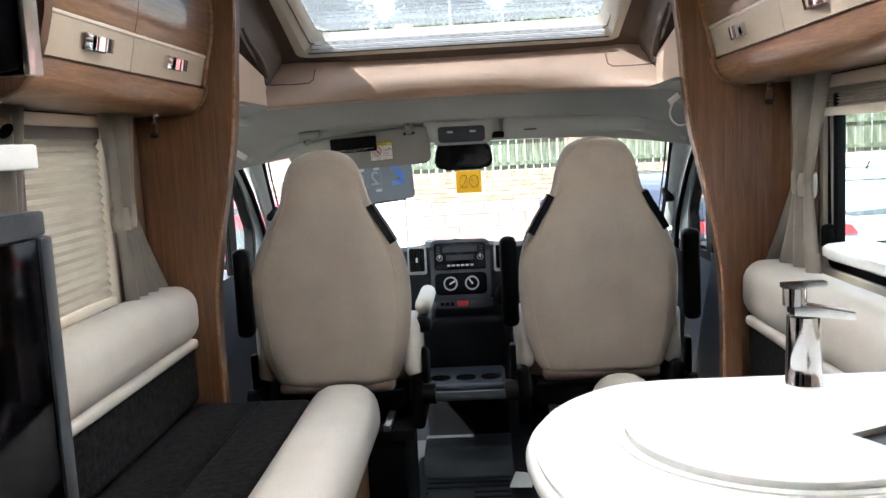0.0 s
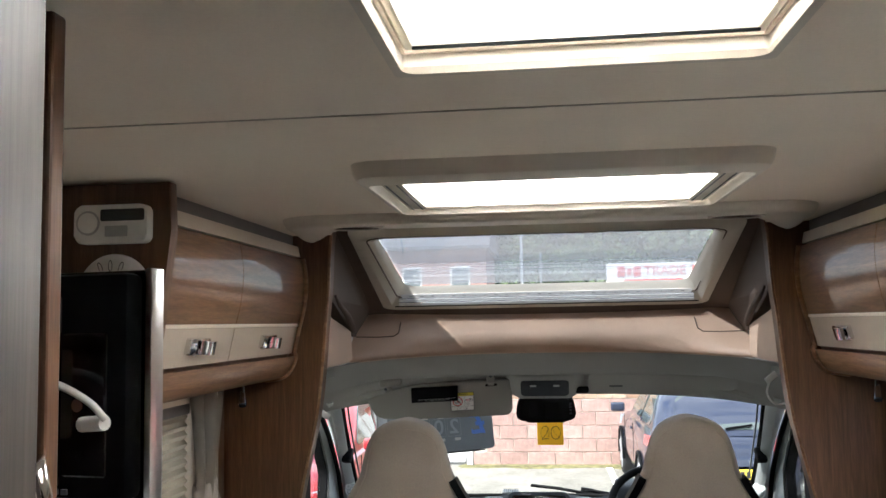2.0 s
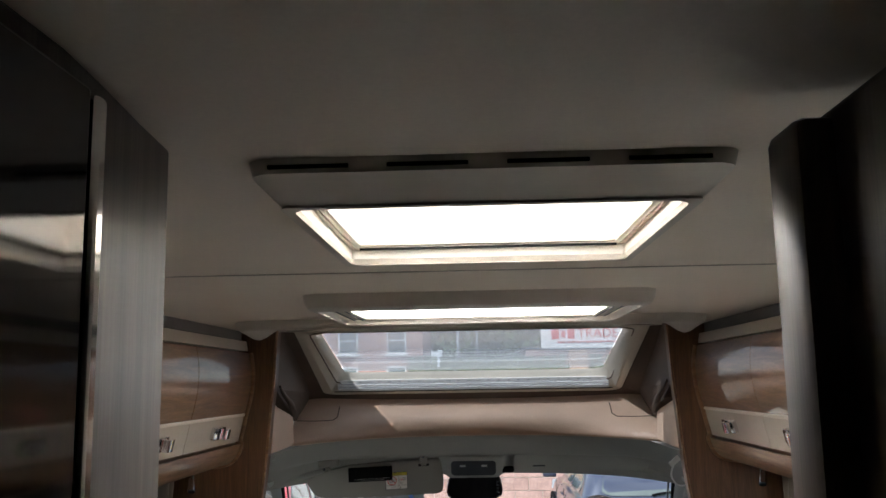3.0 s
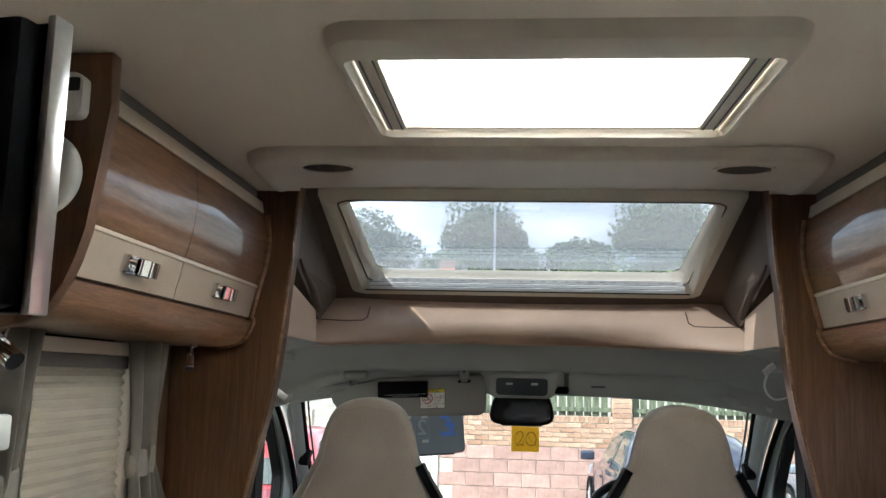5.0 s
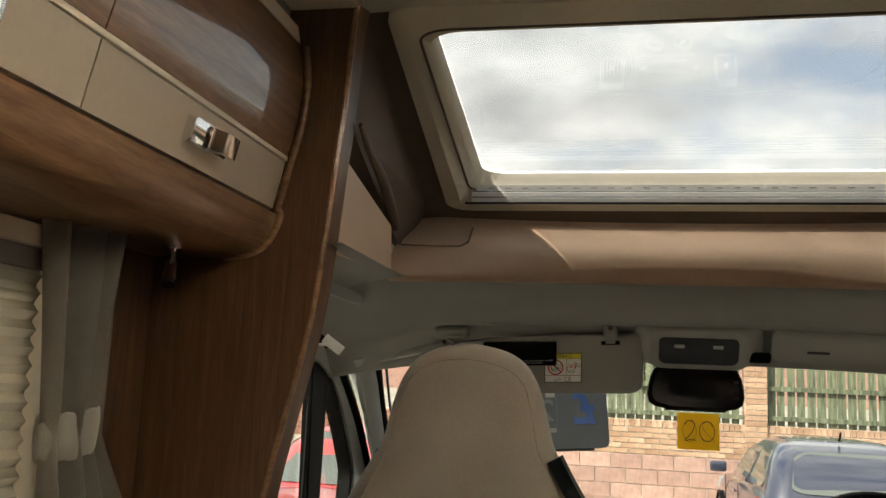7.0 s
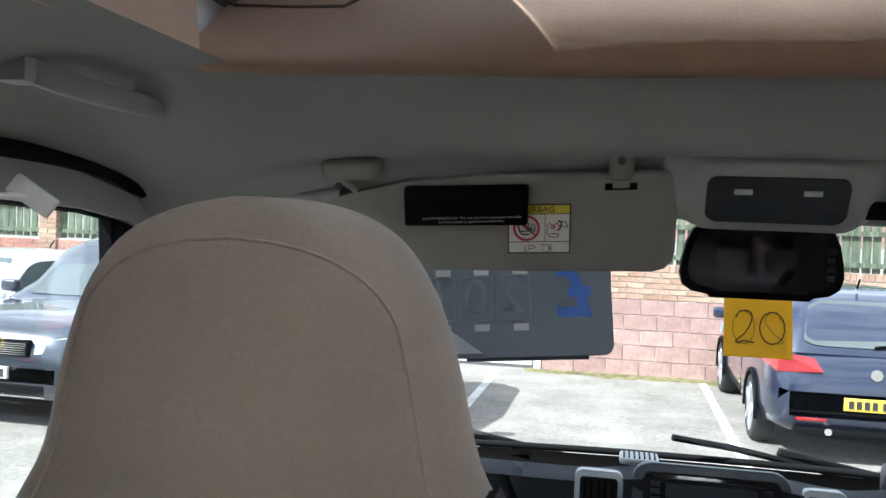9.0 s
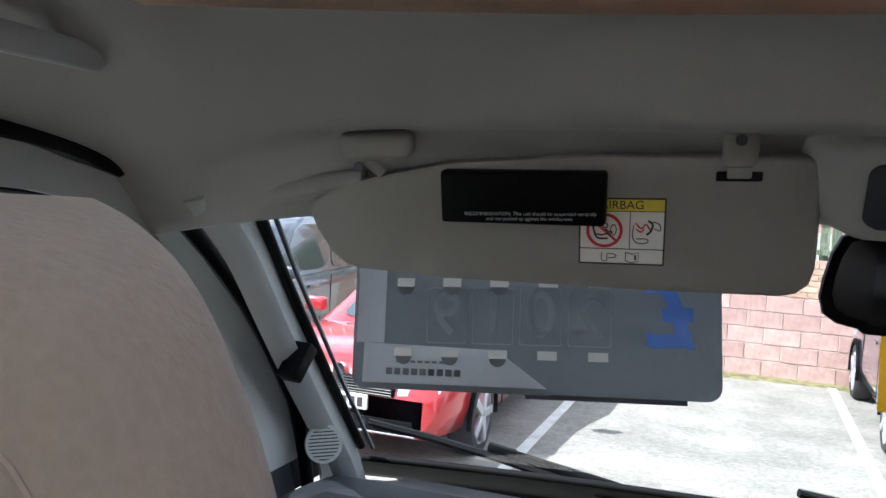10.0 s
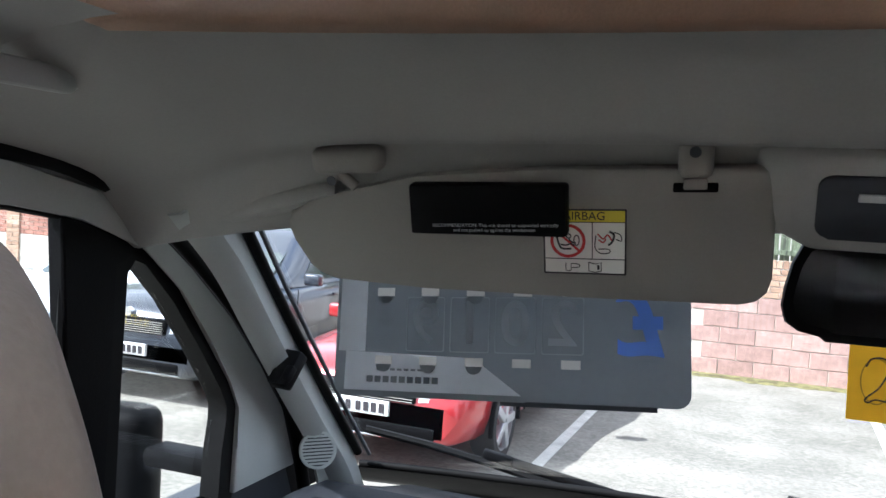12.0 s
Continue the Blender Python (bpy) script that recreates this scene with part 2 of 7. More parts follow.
def let_through(m, share):
    """Thin cloth: part of the light passes through it."""
    n, l = m.node_tree.nodes, m.node_tree.links
    b, out = n["Principled BSDF"], n["Material Output"]
    t, mx = n.new("ShaderNodeBsdfTranslucent"), n.new("ShaderNodeMixShader")
    l.new(b.inputs["Base Color"].links[0].from_socket, t.inputs["Color"])
    mx.inputs["Fac"].default_value = share
    l.new(b.outputs["BSDF"], mx.inputs[1])
    l.new(t.outputs["BSDF"], mx.inputs[2])
    l.new(mx.outputs["Shader"], out.inputs["Surface"])


let_through(BLIND, 0.06)
let_through(YELLOW, 0.6)
let_through(CARD, 0.6)
let_through(CARD_PALE, 0.6)
let_through(CARD_TILE, 0.6)
let_through(CARD_GHOST, 0.6)
let_through(CARD_BLUE, 0.5)
BLINDRAIL = mat("satin_pale_aluminium", (0.82, 0.80, 0.77), 0.35, 0.1, var=0.03)
ALU = mat("anodised_aluminium", (0.60, 0.60, 0.60), 0.3, 1.0, var=0.05)

# ---- mesh helpers ----


def part(name, bm, material, parent=None, label="", smooth=None, recalc=True):
    """Links a bmesh as one object; under a parent its mesh stays in place."""
    if recalc:
        bmesh.ops.recalc_face_normals(bm, faces=bm.faces)
    me = bpy.data.meshes.new(name)
    if smooth is not None:
        lim = radians(smooth)
        for f in bm.faces:
            f.smooth = True
        for e in bm.edges:
            if len(e.link_faces) == 2 and e.calc_face_angle(0) > lim:
                e.smooth = False
    bm.to_mesh(me)
    bm.free()
    for mm in (material if isinstance(material, (list, tuple)) else [material]):
        me.materials.append(mm)
    ob = new(name, me)
    if parent is not None:
        ob.parent = parent
        ob.matrix_parent_inverse = Matrix.Translation(-origin_of(parent))
    if label:
        ob["label"] = label
    return ob


def origin_of(ob):
    v = Vector(ob.location)
    p = ob.parent
    while p is not None:
        if p.type == "EMPTY":
            v = Vector(p.location)
            break
        p = p.parent
    return v if ob.type == "EMPTY" or p is not None else Vector((0, 0, 0))


def thing(name, base, label, category, group="", kind=""):
    e = new(name)
    e.empty_display_size = 0.05
    e.location = base
    return tagged(e, label, category, group, kind)


def sub(name, bm, material, parent, label="", smooth=None):
    """A piece under a part, whose own frame is the world's."""
    ob = part(name, bm, material, None, label, smooth)
    ob.parent = parent
    return ob


def add_box(bm, x0, x1, y0, y1, z0, z1, bev=0.0, seg=2, m=None):
    vs = [bm.verts.new((x, y, z)) for z in (z0, z1) for y in (y0, y1) for x in (x0, x1)]
    fs = [bm.faces.new([vs[i] for i in q]) for q in ((0, 2, 3, 1), (4, 5, 7, 6), (0, 1, 5, 4), (2, 6, 7, 3), (0, 4, 6, 2), (1, 3, 7, 5))]
    if bev:
        es = {e for f in fs for e in f.edges}
        r = bmesh.ops.bevel(bm, geom=list(es), offset=bev, segments=seg, profile=0.5, affect="EDGES", clamp_overlap=True)
        vs = list({v for f in r["faces"] for v in f.verts} | {v for v in vs if v.is_valid})
    if m is not None:
        bmesh.ops.transform(bm, matrix=m, verts=vs)
    return vs


def box(*a, bev=0.0, seg=2, m=None):
    bm = bmesh.new()
    add_box(bm, *a, bev=bev, seg=seg, m=m)
    return bm


def add_prism(bm, pts, a, b, axis="y"):
    """A polygon pushed along an axis; pts are the other two coordinates in order."""
    def at(p, d):
        u, v = p
        return {"x": (d, u, v), "y": (u, d, v), "z": (u, v, d)}[axis]
    r0, r1 = [bm.verts.new(at(p, a)) for p in pts], [bm.verts.new(at(p, b)) for p in pts]
    n = len(pts)
    for i in range(n):
        bm.faces.new((r0[i], r0[(i + 1) % n], r1[(i + 1) % n], r1[i]))
    bm.faces.new(r0), bm.faces.new(r1)
    return r0 + r1


def prism(pts, a, b, axis="y", bev=0.0):
    bm = bmesh.new()
    add_prism(bm, pts, a, b, axis)
    if bev:
        bmesh.ops.bevel(bm, geom=list(bm.edges), offset=bev, segments=2, profile=0.5, affect="EDGES", clamp_overlap=True)
    return bm


def add_loft(bm, rings, closed=True, caps=True):
    vr = [[bm.verts.new(p) for p in r] for r in rings]
    n = len(vr[0])
    for a, b in zip(vr, vr[1:]):
        for i in range(n if closed else n - 1):
            bm.faces.new((a[i], a[(i + 1) % n], b[(i + 1) % n], b[i]))
    if caps and closed:
        bm.faces.new(vr[0]), bm.faces.new(vr[-1])
    return vr


def loft(rings, closed=True, caps=True):
    bm = bmesh.new()
    add_loft(bm, rings, closed, caps)
    return bm


def smoothed(pts, n=6):
    """Catmull-Rom through points."""
    P = [Vector(p) for p in pts]
    P = [2 * P[0] - P[1]] + P + [2 * P[-1] - P[-2]]
    out = []
    for i in range(1, len(P) - 2):
        a, b, c, d = P[i - 1:i + 3]
        for k in range(n):
            t = k / n
            out.append(0.5 * (2 * b + (c - a) * t + (2 * a - 5 * b + 4 * c - d) * t * t + (3 * b - a - 3 * c + d) * t ** 3))
    return out + [P[-2]]


def add_tube(bm, pts, r, seg=8, caps=True):
    P = [Vector(p) for p in pts]
    rings, up = [], Vector((0, 0, 1))
    for i, p in enumerate(P):
        d = (P[min(i + 1, len(P) - 1)] - P[max(i - 1, 0)]).normalized()
        if abs(d.dot(up)) > 0.95:
            up = Vector((1, 0, 0))
        u = d.cross(up).normalized()
        v = u.cross(d).normalized()
        rr = r[i] if isinstance(r, (list, tuple)) else r
        rings.append([p + rr * (math.cos(2 * math.pi * k / seg) * u + math.sin(2 * math.pi * k / seg) * v) for k in range(seg)])
        up = v
    add_loft(bm, rings, True, caps)


def tube(pts, r, seg=8):
    bm = bmesh.new()
    add_tube(bm, pts, r, seg)
    return bm


def rrect(w, h, r, n=5):
    """A rounded rectangle round 0, 0, anticlockwise."""
    out = []
    for cx, cy, a0 in ((w / 2 - r, h / 2 - r, 0), (-w / 2 + r, h / 2 - r, 90), (-w / 2 + r, -h / 2 + r, 180), (w / 2 - r, -h / 2 + r, 270)):
        out += [(cx + r * math.cos(radians(a0 + 90 * k / n)), cy + r * math.sin(radians(a0 + 90 * k / n))) for k in range(n + 1)]
    return out


def plate(pts, place, depth, bev=0.0):
    """A flat shape (pts in its own plane) of that depth, laid at the pose place (its z is the front)."""
    bm = bmesh.new()
    add_prism(bm, pts, -depth, 0, "z")
    if bev:
        es = [e for e in bm.edges if abs(e.verts[0].co.z) < 1e-6 and abs(e.verts[1].co.z) < 1e-6]
        bmesh.ops.bevel(bm, geom=es, offset=bev, segments=2, profile=0.5, affect="EDGES", clamp_overlap=True)
    bmesh.ops.transform(bm, matrix=place, verts=bm.verts)
    return bm


def ring_frame(outer, inner, place, depth):
    """A frame between two outlines with as many points each."""
    bm = bmesh.new()
    n = len(outer)
    rows = [[bm.verts.new(place @ Vector((x, y, z))) for x, y in o] for o, z in ((outer, -depth), (outer, 0), (inner, 0), (inner, -depth))]
    for k in range(4):
        a, b = rows[k], rows[(k + 1) % 4]
        for i in range(n):
            bm.faces.new((a[i], a[(i + 1) % n], b[(i + 1) % n], b[i]))
    return bm


def facing(origin, normal, up=(0, 0, 1)):
    """The pose of a plane that faces along normal, its y as near up as may be."""
    z = Vector(normal).normalized()
    x = Vector(up).cross(z).normalized()
    y = z.cross(x)
    m = Matrix((x, y, z)).transposed().to_4x4()
    m.translation = origin
    return m


def words(name, text, size, place, material, parent=None, label="", depth=0.0004, align="CENTER", bold=0.0):
    """Raised lettering as a mesh."""
    c = bpy.data.curves.new(name, "FONT")
    c.body, c.size, c.extrude, c.offset, c.align_x, c.align_y = text, size, depth, bold, align, "CENTER"
    tmp = bpy.data.objects.new(name, c)
    scene.collection.objects.link(tmp)
    dg = bpy.context.evaluated_depsgraph_get()
    me = bpy.data.meshes.new_from_object(tmp.evaluated_get(dg))
    bpy.data.objects.remove(tmp)
    bm = bmesh.new()
    bm.from_mesh(me)
    bpy.data.meshes.remove(me)
    bmesh.ops.transform(bm, matrix=place, verts=bm.verts)
    return part(name, bm, material, parent, label) if parent is None or parent.type == "EMPTY" else sub(name, bm, material, parent, label)


def solid(name, bm, material, label, category, smooth=None, group="", kind=""):
    return tagged(part(name, bm, material, None, "", smooth), label, category, group, kind)

# ---- the van's shell ----
W, ZC = 1.0, 1.935          # half width of the living space, ceiling height


def panel_with_hole(name, u0, u1, v0, v1, holes, w0, w1, axis, material, label, category):
    """A slab across an axis with rectangular holes that go through it."""
    us = sorted({u0, u1, *[h[0] for h in holes], *[h[1] for h in holes]})
    vs = sorted({v0, v1, *[h[2] for h in holes], *[h[3] for h in holes]})
    bm = bmesh.new()
    for a, b in zip(us, us[1:]):
        for c, d in zip(vs, vs[1:]):
            if any(h[0] < (a + b) / 2 < h[1] and h[2] < (c + d) / 2 < h[3] for h in holes):
                continue
            if axis == "x":
                add_box(bm, w0, w1, a, b, c, d)
            elif axis == "z":
                add_box(bm, a, b, c, d, w0, w1)
    bmesh.ops.remove_doubles(bm, verts=bm.verts, dist=1e-5)
    inner = []
    seen = {}
    for f in bm.faces:
        seen.setdefault(tuple(round(c, 4) for c in f.calc_center_median()), []).append(f)
    for fs in seen.values():
        if len(fs) > 1:
            inner += fs
    bmesh.ops.delete(bm, geom=inner, context="FACES")
    return solid(name, bm, material, label, category, kind="structure")


solid("floor", box(-W, W, -1.6, 4.3, -0.08, 0.0), CARPET, "dark vinyl floor of the motorhome", "floor", kind="structure")
panel_with_hole("wall_left", -1.6, 2.70, 0, ZC + 0.06, [(1.45, 2.44, 0.97, 1.51)], -W - 0.05, -W, "x", CREAM, "cream lined side wall with a window opening", "wall")
panel_with_hole("wall_right", -1.6, 2.70, 0, ZC + 0.06, [(1.30, 2.44, 0.97, 1.51)], W, W + 0.05, "x", CREAM, "cream lined side wall with a window opening", "wall")
solid("wall_rear", box(-W, W, -1.65, -1.6, 0, ZC), WOOD_V, "brown wood veneer rear wall", "wall", kind="structure")

SK1, SK2 = (-0.135, 0.224, 0.53, 0.91), (-0.298, 0.358, 1.578, 1.985)
panel_with_hole("ceiling", -W, W, -1.65, 2.655, [SK1, SK2, (-0.645, 0.645, 2.24, 2.655)], ZC, ZC + 0.06, "z", CEIL, "beige padded headlining with two rooflights", "ceiling")
solid("ceiling_seam", box(-W, W, 1.158, 1.161, ZC - 0.0015, ZC + 0.004), JOINT, "thin joint strip across the headlining", "trim", kind="structure")


def bilin(q, u, v):
    a, b, c, d = (Vector(p) for p in q)
    return a * (1 - u) * (1 - v) + b * u * (1 - v) + c * u * v + d * (1 - u) * v


def rooflight(name, hole, rim, drop, label, ahead=0.0, rails=0.010, bar=False, up=0.080, soft=1.0):
    x0, x1, y0, y1 = hole
    t = thing(name, ((x0 + x1) / 2, (y0 + y1) / 2, ZC), label, "rooflight", kind="structure")
    cx, cy = (x0 + x1) / 2, (y0 + y1) / 2
    zr = ZC if up > 0.05 else ZC + up - 0.014
    rings = []
    for dx, z, r in ((rim, ZC + 0.002, 0.05), (rim - 0.003, ZC - drop * 0.55, 0.05), (rim - 0.009, ZC - drop * 0.9, 0.047), (rim - 0.018, ZC - drop, 0.045), (0.012, ZC - drop, 0.02), (0.007, ZC - drop * 0.75, 0.012), (0.004, ZC - drop * 0.6, 0.012), (0.004, ZC + 0.10, 0.012)):
        far = ahead if dx > 0.0125 else 0.0
        rings.append([(cx + a, cy + b - far / 2, z) for a, b in rrect(x1 - x0 + 2 * dx, y1 - y0 + 2 * dx + far, r * soft)])
    part("surround", loft(rings, True, False), CEIL_TRIM, t, "moulded cream plastic surround", smooth=35)
    for xx in (x0 + 0.001, x1 - 0.001 - rails):
        part("blind_rail", box(xx, xx + rails, y0 + 0.006, y1 - 0.006, zr, zr + 0.012, bev=0.003), FRAME, t, "slim blind rail", smooth=40)
        if rails > 0.02:
            for q in (0.008, rails - 0.011):
                part("rail_groove", box(xx + q, xx + q + 0.003, y0 + 0.008, y1 - 0.008, zr - 0.0015, zr + 0.003), DASHMID, t)
    part("front_ledge", box(x0 + rails, x1 - rails, y1 - 0.018, y1 - 0.004, zr + 0.001, zr + 0.012, bev=0.003), FRAME, t, smooth=40)
    bm = bmesh.new()
    ring = rrect(x1 - x0 - 0.01, y1 - y0 - 0.01, 0.012)
    add_prism(bm, [(cx + a, cy + b) for a, b in ring], ZC + up, ZC + up + 0.006, "z")
    part("pane", bm, OPAL, t, "white opal acrylic pane")
    if bar:
        part("cross_bar", box(x0 + 0.026, x1 - 0.040, y0 + 0.298, y0 + 0.303, ZC + up - 0.012, ZC + up - 0.005, bev=0.002), BLACK, t, "thin dark catch bar")
        for xx in (x0 + 0.026, x1 - 0.044):
            part("side_bar", box(xx, xx + 0.004, y0 + 0.01, y0 + 0.300, ZC + up - 0.012, ZC + up - 0.005, bev=0.001), DASH, t, "thin dark catch rod")
        part("blind_edge", box(x0 + 0.012, x1 - 0.012, y1 - 0.034, y1 - 0.031, ZC - 0.007, ZC - 0.004), BLACK, t, "thin dark blind edge")
        part("pull_tab", box(cx - 0.030, cx + 0.042, y0 - 0.002, y0 + 0.010, ZC - 0.012, ZC - 0.004, bev=0.003), WHITEP, t, "pale blind pull tab", smooth=40)
    return t


R1 = rooflight("rear_rooflight", SK1, 0.020, 0.022, "small square rooflight with a cream surround in the ceiling", 0.085, 0.010, True, 0.056, 0.4)
R2 = rooflight("rooflight", SK2, 0.034, 0.030, "wide rooflight with a cream moulded surround in the ceiling", 0.062, 0.040, False, -0.006)
slots = bmesh.new()
for k in range(4):
    add_box(slots, -0.135 + 0.096 * k, -0.070 + 0.096 * k, 0.4245, 0.4285, ZC - 0.0085, ZC - 0.0055)
part("vent_slot", slots, BLACK, R1)

# overcab moulding between the ceiling and the sloping front rooflight
prof = [(2.10, ZC - 0.026), (2.20, ZC - 0.027), (2.30, ZC - 0.020), (2.50, ZC - 0.004), (2.66, 1.952), (2.76, 1.966)]
prof_line = smoothed([(0, a, b) for a, b in prof], 4)
M_W, M_Y0, M_Y1, M_R = 0.685, 2.175, 2.745, 0.125


def moulding_z(x, y):
    """Underside: a rounded lip at the outline, a shallow slope up to the rooflight, fuller corners."""
    dx, dy = abs(x) - (M_W - M_R), (M_Y0 + M_R) - y
    inside = M_R - (math.hypot(max(dx, 0), max(dy, 0)) + min(max(dx, dy), 0))
    k = min(1.0, max(0.0, inside / 0.026))
    k = math.sqrt(max(0.0, 1 - (1 - k) ** 2))
    z = float(np.interp(y, [p.y for p in prof_line], [p.z for p in prof_line]))
    z -= 0.034 * math.exp(-((abs(x) - 0.66) / 0.035) ** 2) * math.exp(-((y - 2.47) / 0.15) ** 2)
    return ZC + 0.003 + (z - ZC - 0.003) * k


def moulding_outline(inset):
    w, y0, r = M_W - inset, M_Y0 + inset, max(0.02, M_R - inset)
    y1 = M_Y1 - 0.02 * inset
    pts = [(-w, y1 - (y1 - y0 - r) * k / 14) for k in range(14)]
    pts += [(-w + r - r * math.cos(radians(9 * k)), y0 + r - r * math.sin(radians(9 * k))) for k in range(11)]
    pts += [((-w + r) * (1 - k / 30), y0) for k in range(1, 30)]
    return pts + [(0.0, y0)] + [(-a, b) for a, b in reversed(pts)]


bm = bmesh.new()
rows = [[(a, b, moulding_z(a, b)) for a, b in moulding_outline(q)] for q in (0.0, 0.0015, 0.004, 0.008, 0.013, 0.019, 0.027, 0.04, 0.055, 0.075, 0.10, 0.14, 0.19, 0.25, 0.32, 0.40, 0.48, 0.56)]
add_loft(bm, rows, False, False)
solid("overcab_moulding", bm, MOULD, "cream moulded lining between ceiling and front rooflight", "lining", smooth=60, kind="structure")
for s in (-1, 1):
    e = thing("ceiling_lamp", (s * 0.485, 2.30, ZC - 0.03), "flush oval black lamp in the cream overcab moulding", "lamp", group="overcab lamps")
    bm = bmesh.new()
    ring = [(s * 0.485 + 0.062 * math.cos(a), 2.285 + 0.042 * math.sin(a)) for a in np.linspace(0, 2 * math.pi, 24, endpoint=False)]
    add_prism(bm, ring, ZC - 0.024, ZC - 0.010, "z")
    part("lens", bm, BLACKGLOSS, e)
    bm = ring_frame([(1.13 * (a - s * 0.485), 1.16 * (b - 2.285)) for a, b in ring], [(a - s * 0.485, b - 2.285) for a, b in ring], pose(s * 0.485, 2.285, ZC - 0.026, 180), 0.012)
    part("bezel", bm, CEIL_TRIM, e)

# front rooflight
OUT = [(-0.606, 3.325, 1.712), (0.590, 3.325, 1.712), (0.617, 2.72, 1.958), (-0.617, 2.72, 1.958)]
MID = [(-0.572, 3.318, 1.732), (0.566, 3.318, 1.732), (0.585, 2.742, 1.945), (-0.585, 2.742, 1.945)]
INN = [(-0.534, 3.306, 1.788), (0.534, 3.306, 1.788), (0.544, 2.765, 1.934), (-0.544, 2.765, 1.934)]
DEEP = [(-0.52, 3.31, 1.80), (0.52, 3.31, 1.80), (0.535, 2.775, 1.952), (-0.535, 2.775, 1.952)]
sk = thing("front_rooflight", (0, 3.0, 1.75), "sloping panoramic front rooflight in a cream frame above the cab", "rooflight", kind="structure")
loops = []
for q, r, up in ((OUT, 0.05, 0.02), (OUT, 0.05, 0.0), (MID, 0.05, -0.012), (INN, 0.06, -0.004), (DEEP, 0.06, 0.0)):
    loops.append([bilin(q, 0.5 + x, 0.5 + y) + Vector((0, 0, up)) for x, y in rrect(1, 1, r, 6)])
part("frame", loft(loops, True, False), FRAME, sk, "cream plastic frame with rounded corners", smooth=40)
gk = [(bilin(MID, 0.5 + x, 0.5 + y) * 0.45 + bilin(INN, 0.5 + x, 0.5 + y) * 0.55) + Vector((0, 0, -0.0075)) for x, y in rrect(1, 1, 0.055, 6)]
part("gasket", tube(gk + gk[:1], 0.003, 6), BROWN, sk, "thin dark gasket line", smooth=60)
part("lower_rail", prism([(3.296, 1.768), (3.300, 1.754), (3.294, 1.750), (3.297, 1.740), (3.292, 1.736), (3.296, 1.727), (3.33, 1.722), (3.34, 1.775)], -0.545, 0.540, "x"), BLINDRAIL, sk, "ribbed pale metal blind rail")
for zz, yy in ((1.7525, 3.2975), (1.7385, 3.2945)):
    part("rail_line", box(-0.545, 0.540, yy - 0.0012, yy + 0.001, zz - 0.0012, zz + 0.0012), DASH, sk, "dark line along the rail")
part("rail_seal", box(-0.56, 0.555, 3.288, 3.296, 1.7215, 1.7255), RUBBER, sk, "black seal below the rail")
for k in range(26):
    part("rail_slot", box(-0.505 + 0.04 * k, -0.491 + 0.04 * k, 3.2972, 3.2995, 1.7606, 1.7618), DASHMID, sk)
bm = bmesh.new()
ring = [bilin(DEEP, 0.5 + x, 0.5 + y) + Vector((0, 0, 0.005)) for x, y in rrect(1, 1, 0.06, 6)]
add_loft(bm, [ring, [p + Vector((0, 0.001, 0.004)) for p in ring]])
p = part("pane", bm, ROOFGLASS, sk, "clear tinted acrylic pane")

# shell above the cab, outside the frame
bm = bmesh.new()
oq = [bilin(OUT, 0.5 + x, 0.5 + y) + Vector((0, 0, 0.012)) for x, y in rrect(1, 1, 0.05, 6)]
BIG = [(-0.74, 3.36, 1.66), (0.74, 3.36, 1.66), (1.0, 2.70, 1.975), (-1.0, 2.70, 1.975)]
big = [bilin(BIG, 0.5 + x, 0.5 + y) for x, y in rrect(1, 1, 0.03, 6)]
add_loft(bm, [big, oq, [p + Vector((0, 0, 0.03)) for p in oq], [p + Vector((0, 0, 0.03)) for p in big], big], True, False)
solid("overcab_shell", bm, BROWN, "brown felt lined recess round the front rooflight", "lining", smooth=30, kind="structure")


def overcab_side(s):
    # felt wall of the recess and the beige cheek panel below it
    a = [(s * 0.656, 2.738, 1.98), (s * 0.668, 2.738, 1.74), (s * 0.700, 3.20, 1.615), (s * 0.705, 3.36, 1.612), (s * 0.66, 3.38, 1.72)]
    bm = bmesh.new()
    add_loft(bm, [a, [(x + s * 0.05, y, z) for x, y, z in a]])
    rc = solid("recess_cheek", bm, BROWN, "brown felt side of the overcab recess", "lining", kind="structure")
    sub("fold", tube(smoothed([(s * 0.655, 2.74, 1.750), (s * 0.655, 2.80, 1.722), (s * 0.660, 2.92, 1.692), (s * 0.676, 3.05, 1.664), (s * 0.690, 3.15, 1.640)], 5), [0.004 + 0.008 * min(1, k / 12) for k in range(21)], 10), BROWN, rc, "padded fold of the felt", smooth=60)
    a = [(s * 0.674, 2.738, 1.690), (s * 0.690, 3.12, 1.640), (s * 0.692, 3.15, 1.525), (s * 0.684, 2.738, 1.520)]
    bm = bmesh.new()
    add_loft(bm, [a, [(x + s * 0.06, y, z) for x, y, z in a]])
    bmesh.ops.bevel(bm, geom=bm.edges[:], offset=0.008, segments=2, affect="EDGES", clamp_overlap=True)
    solid("side_cheek", bm, LEATHER, "tan vinyl cheek panel beside the overcab", "lining", smooth=40, kind="structure")


overcab_side(-1), overcab_side(1)

# padded fascia across the cab, set deeper in the middle than at its ends


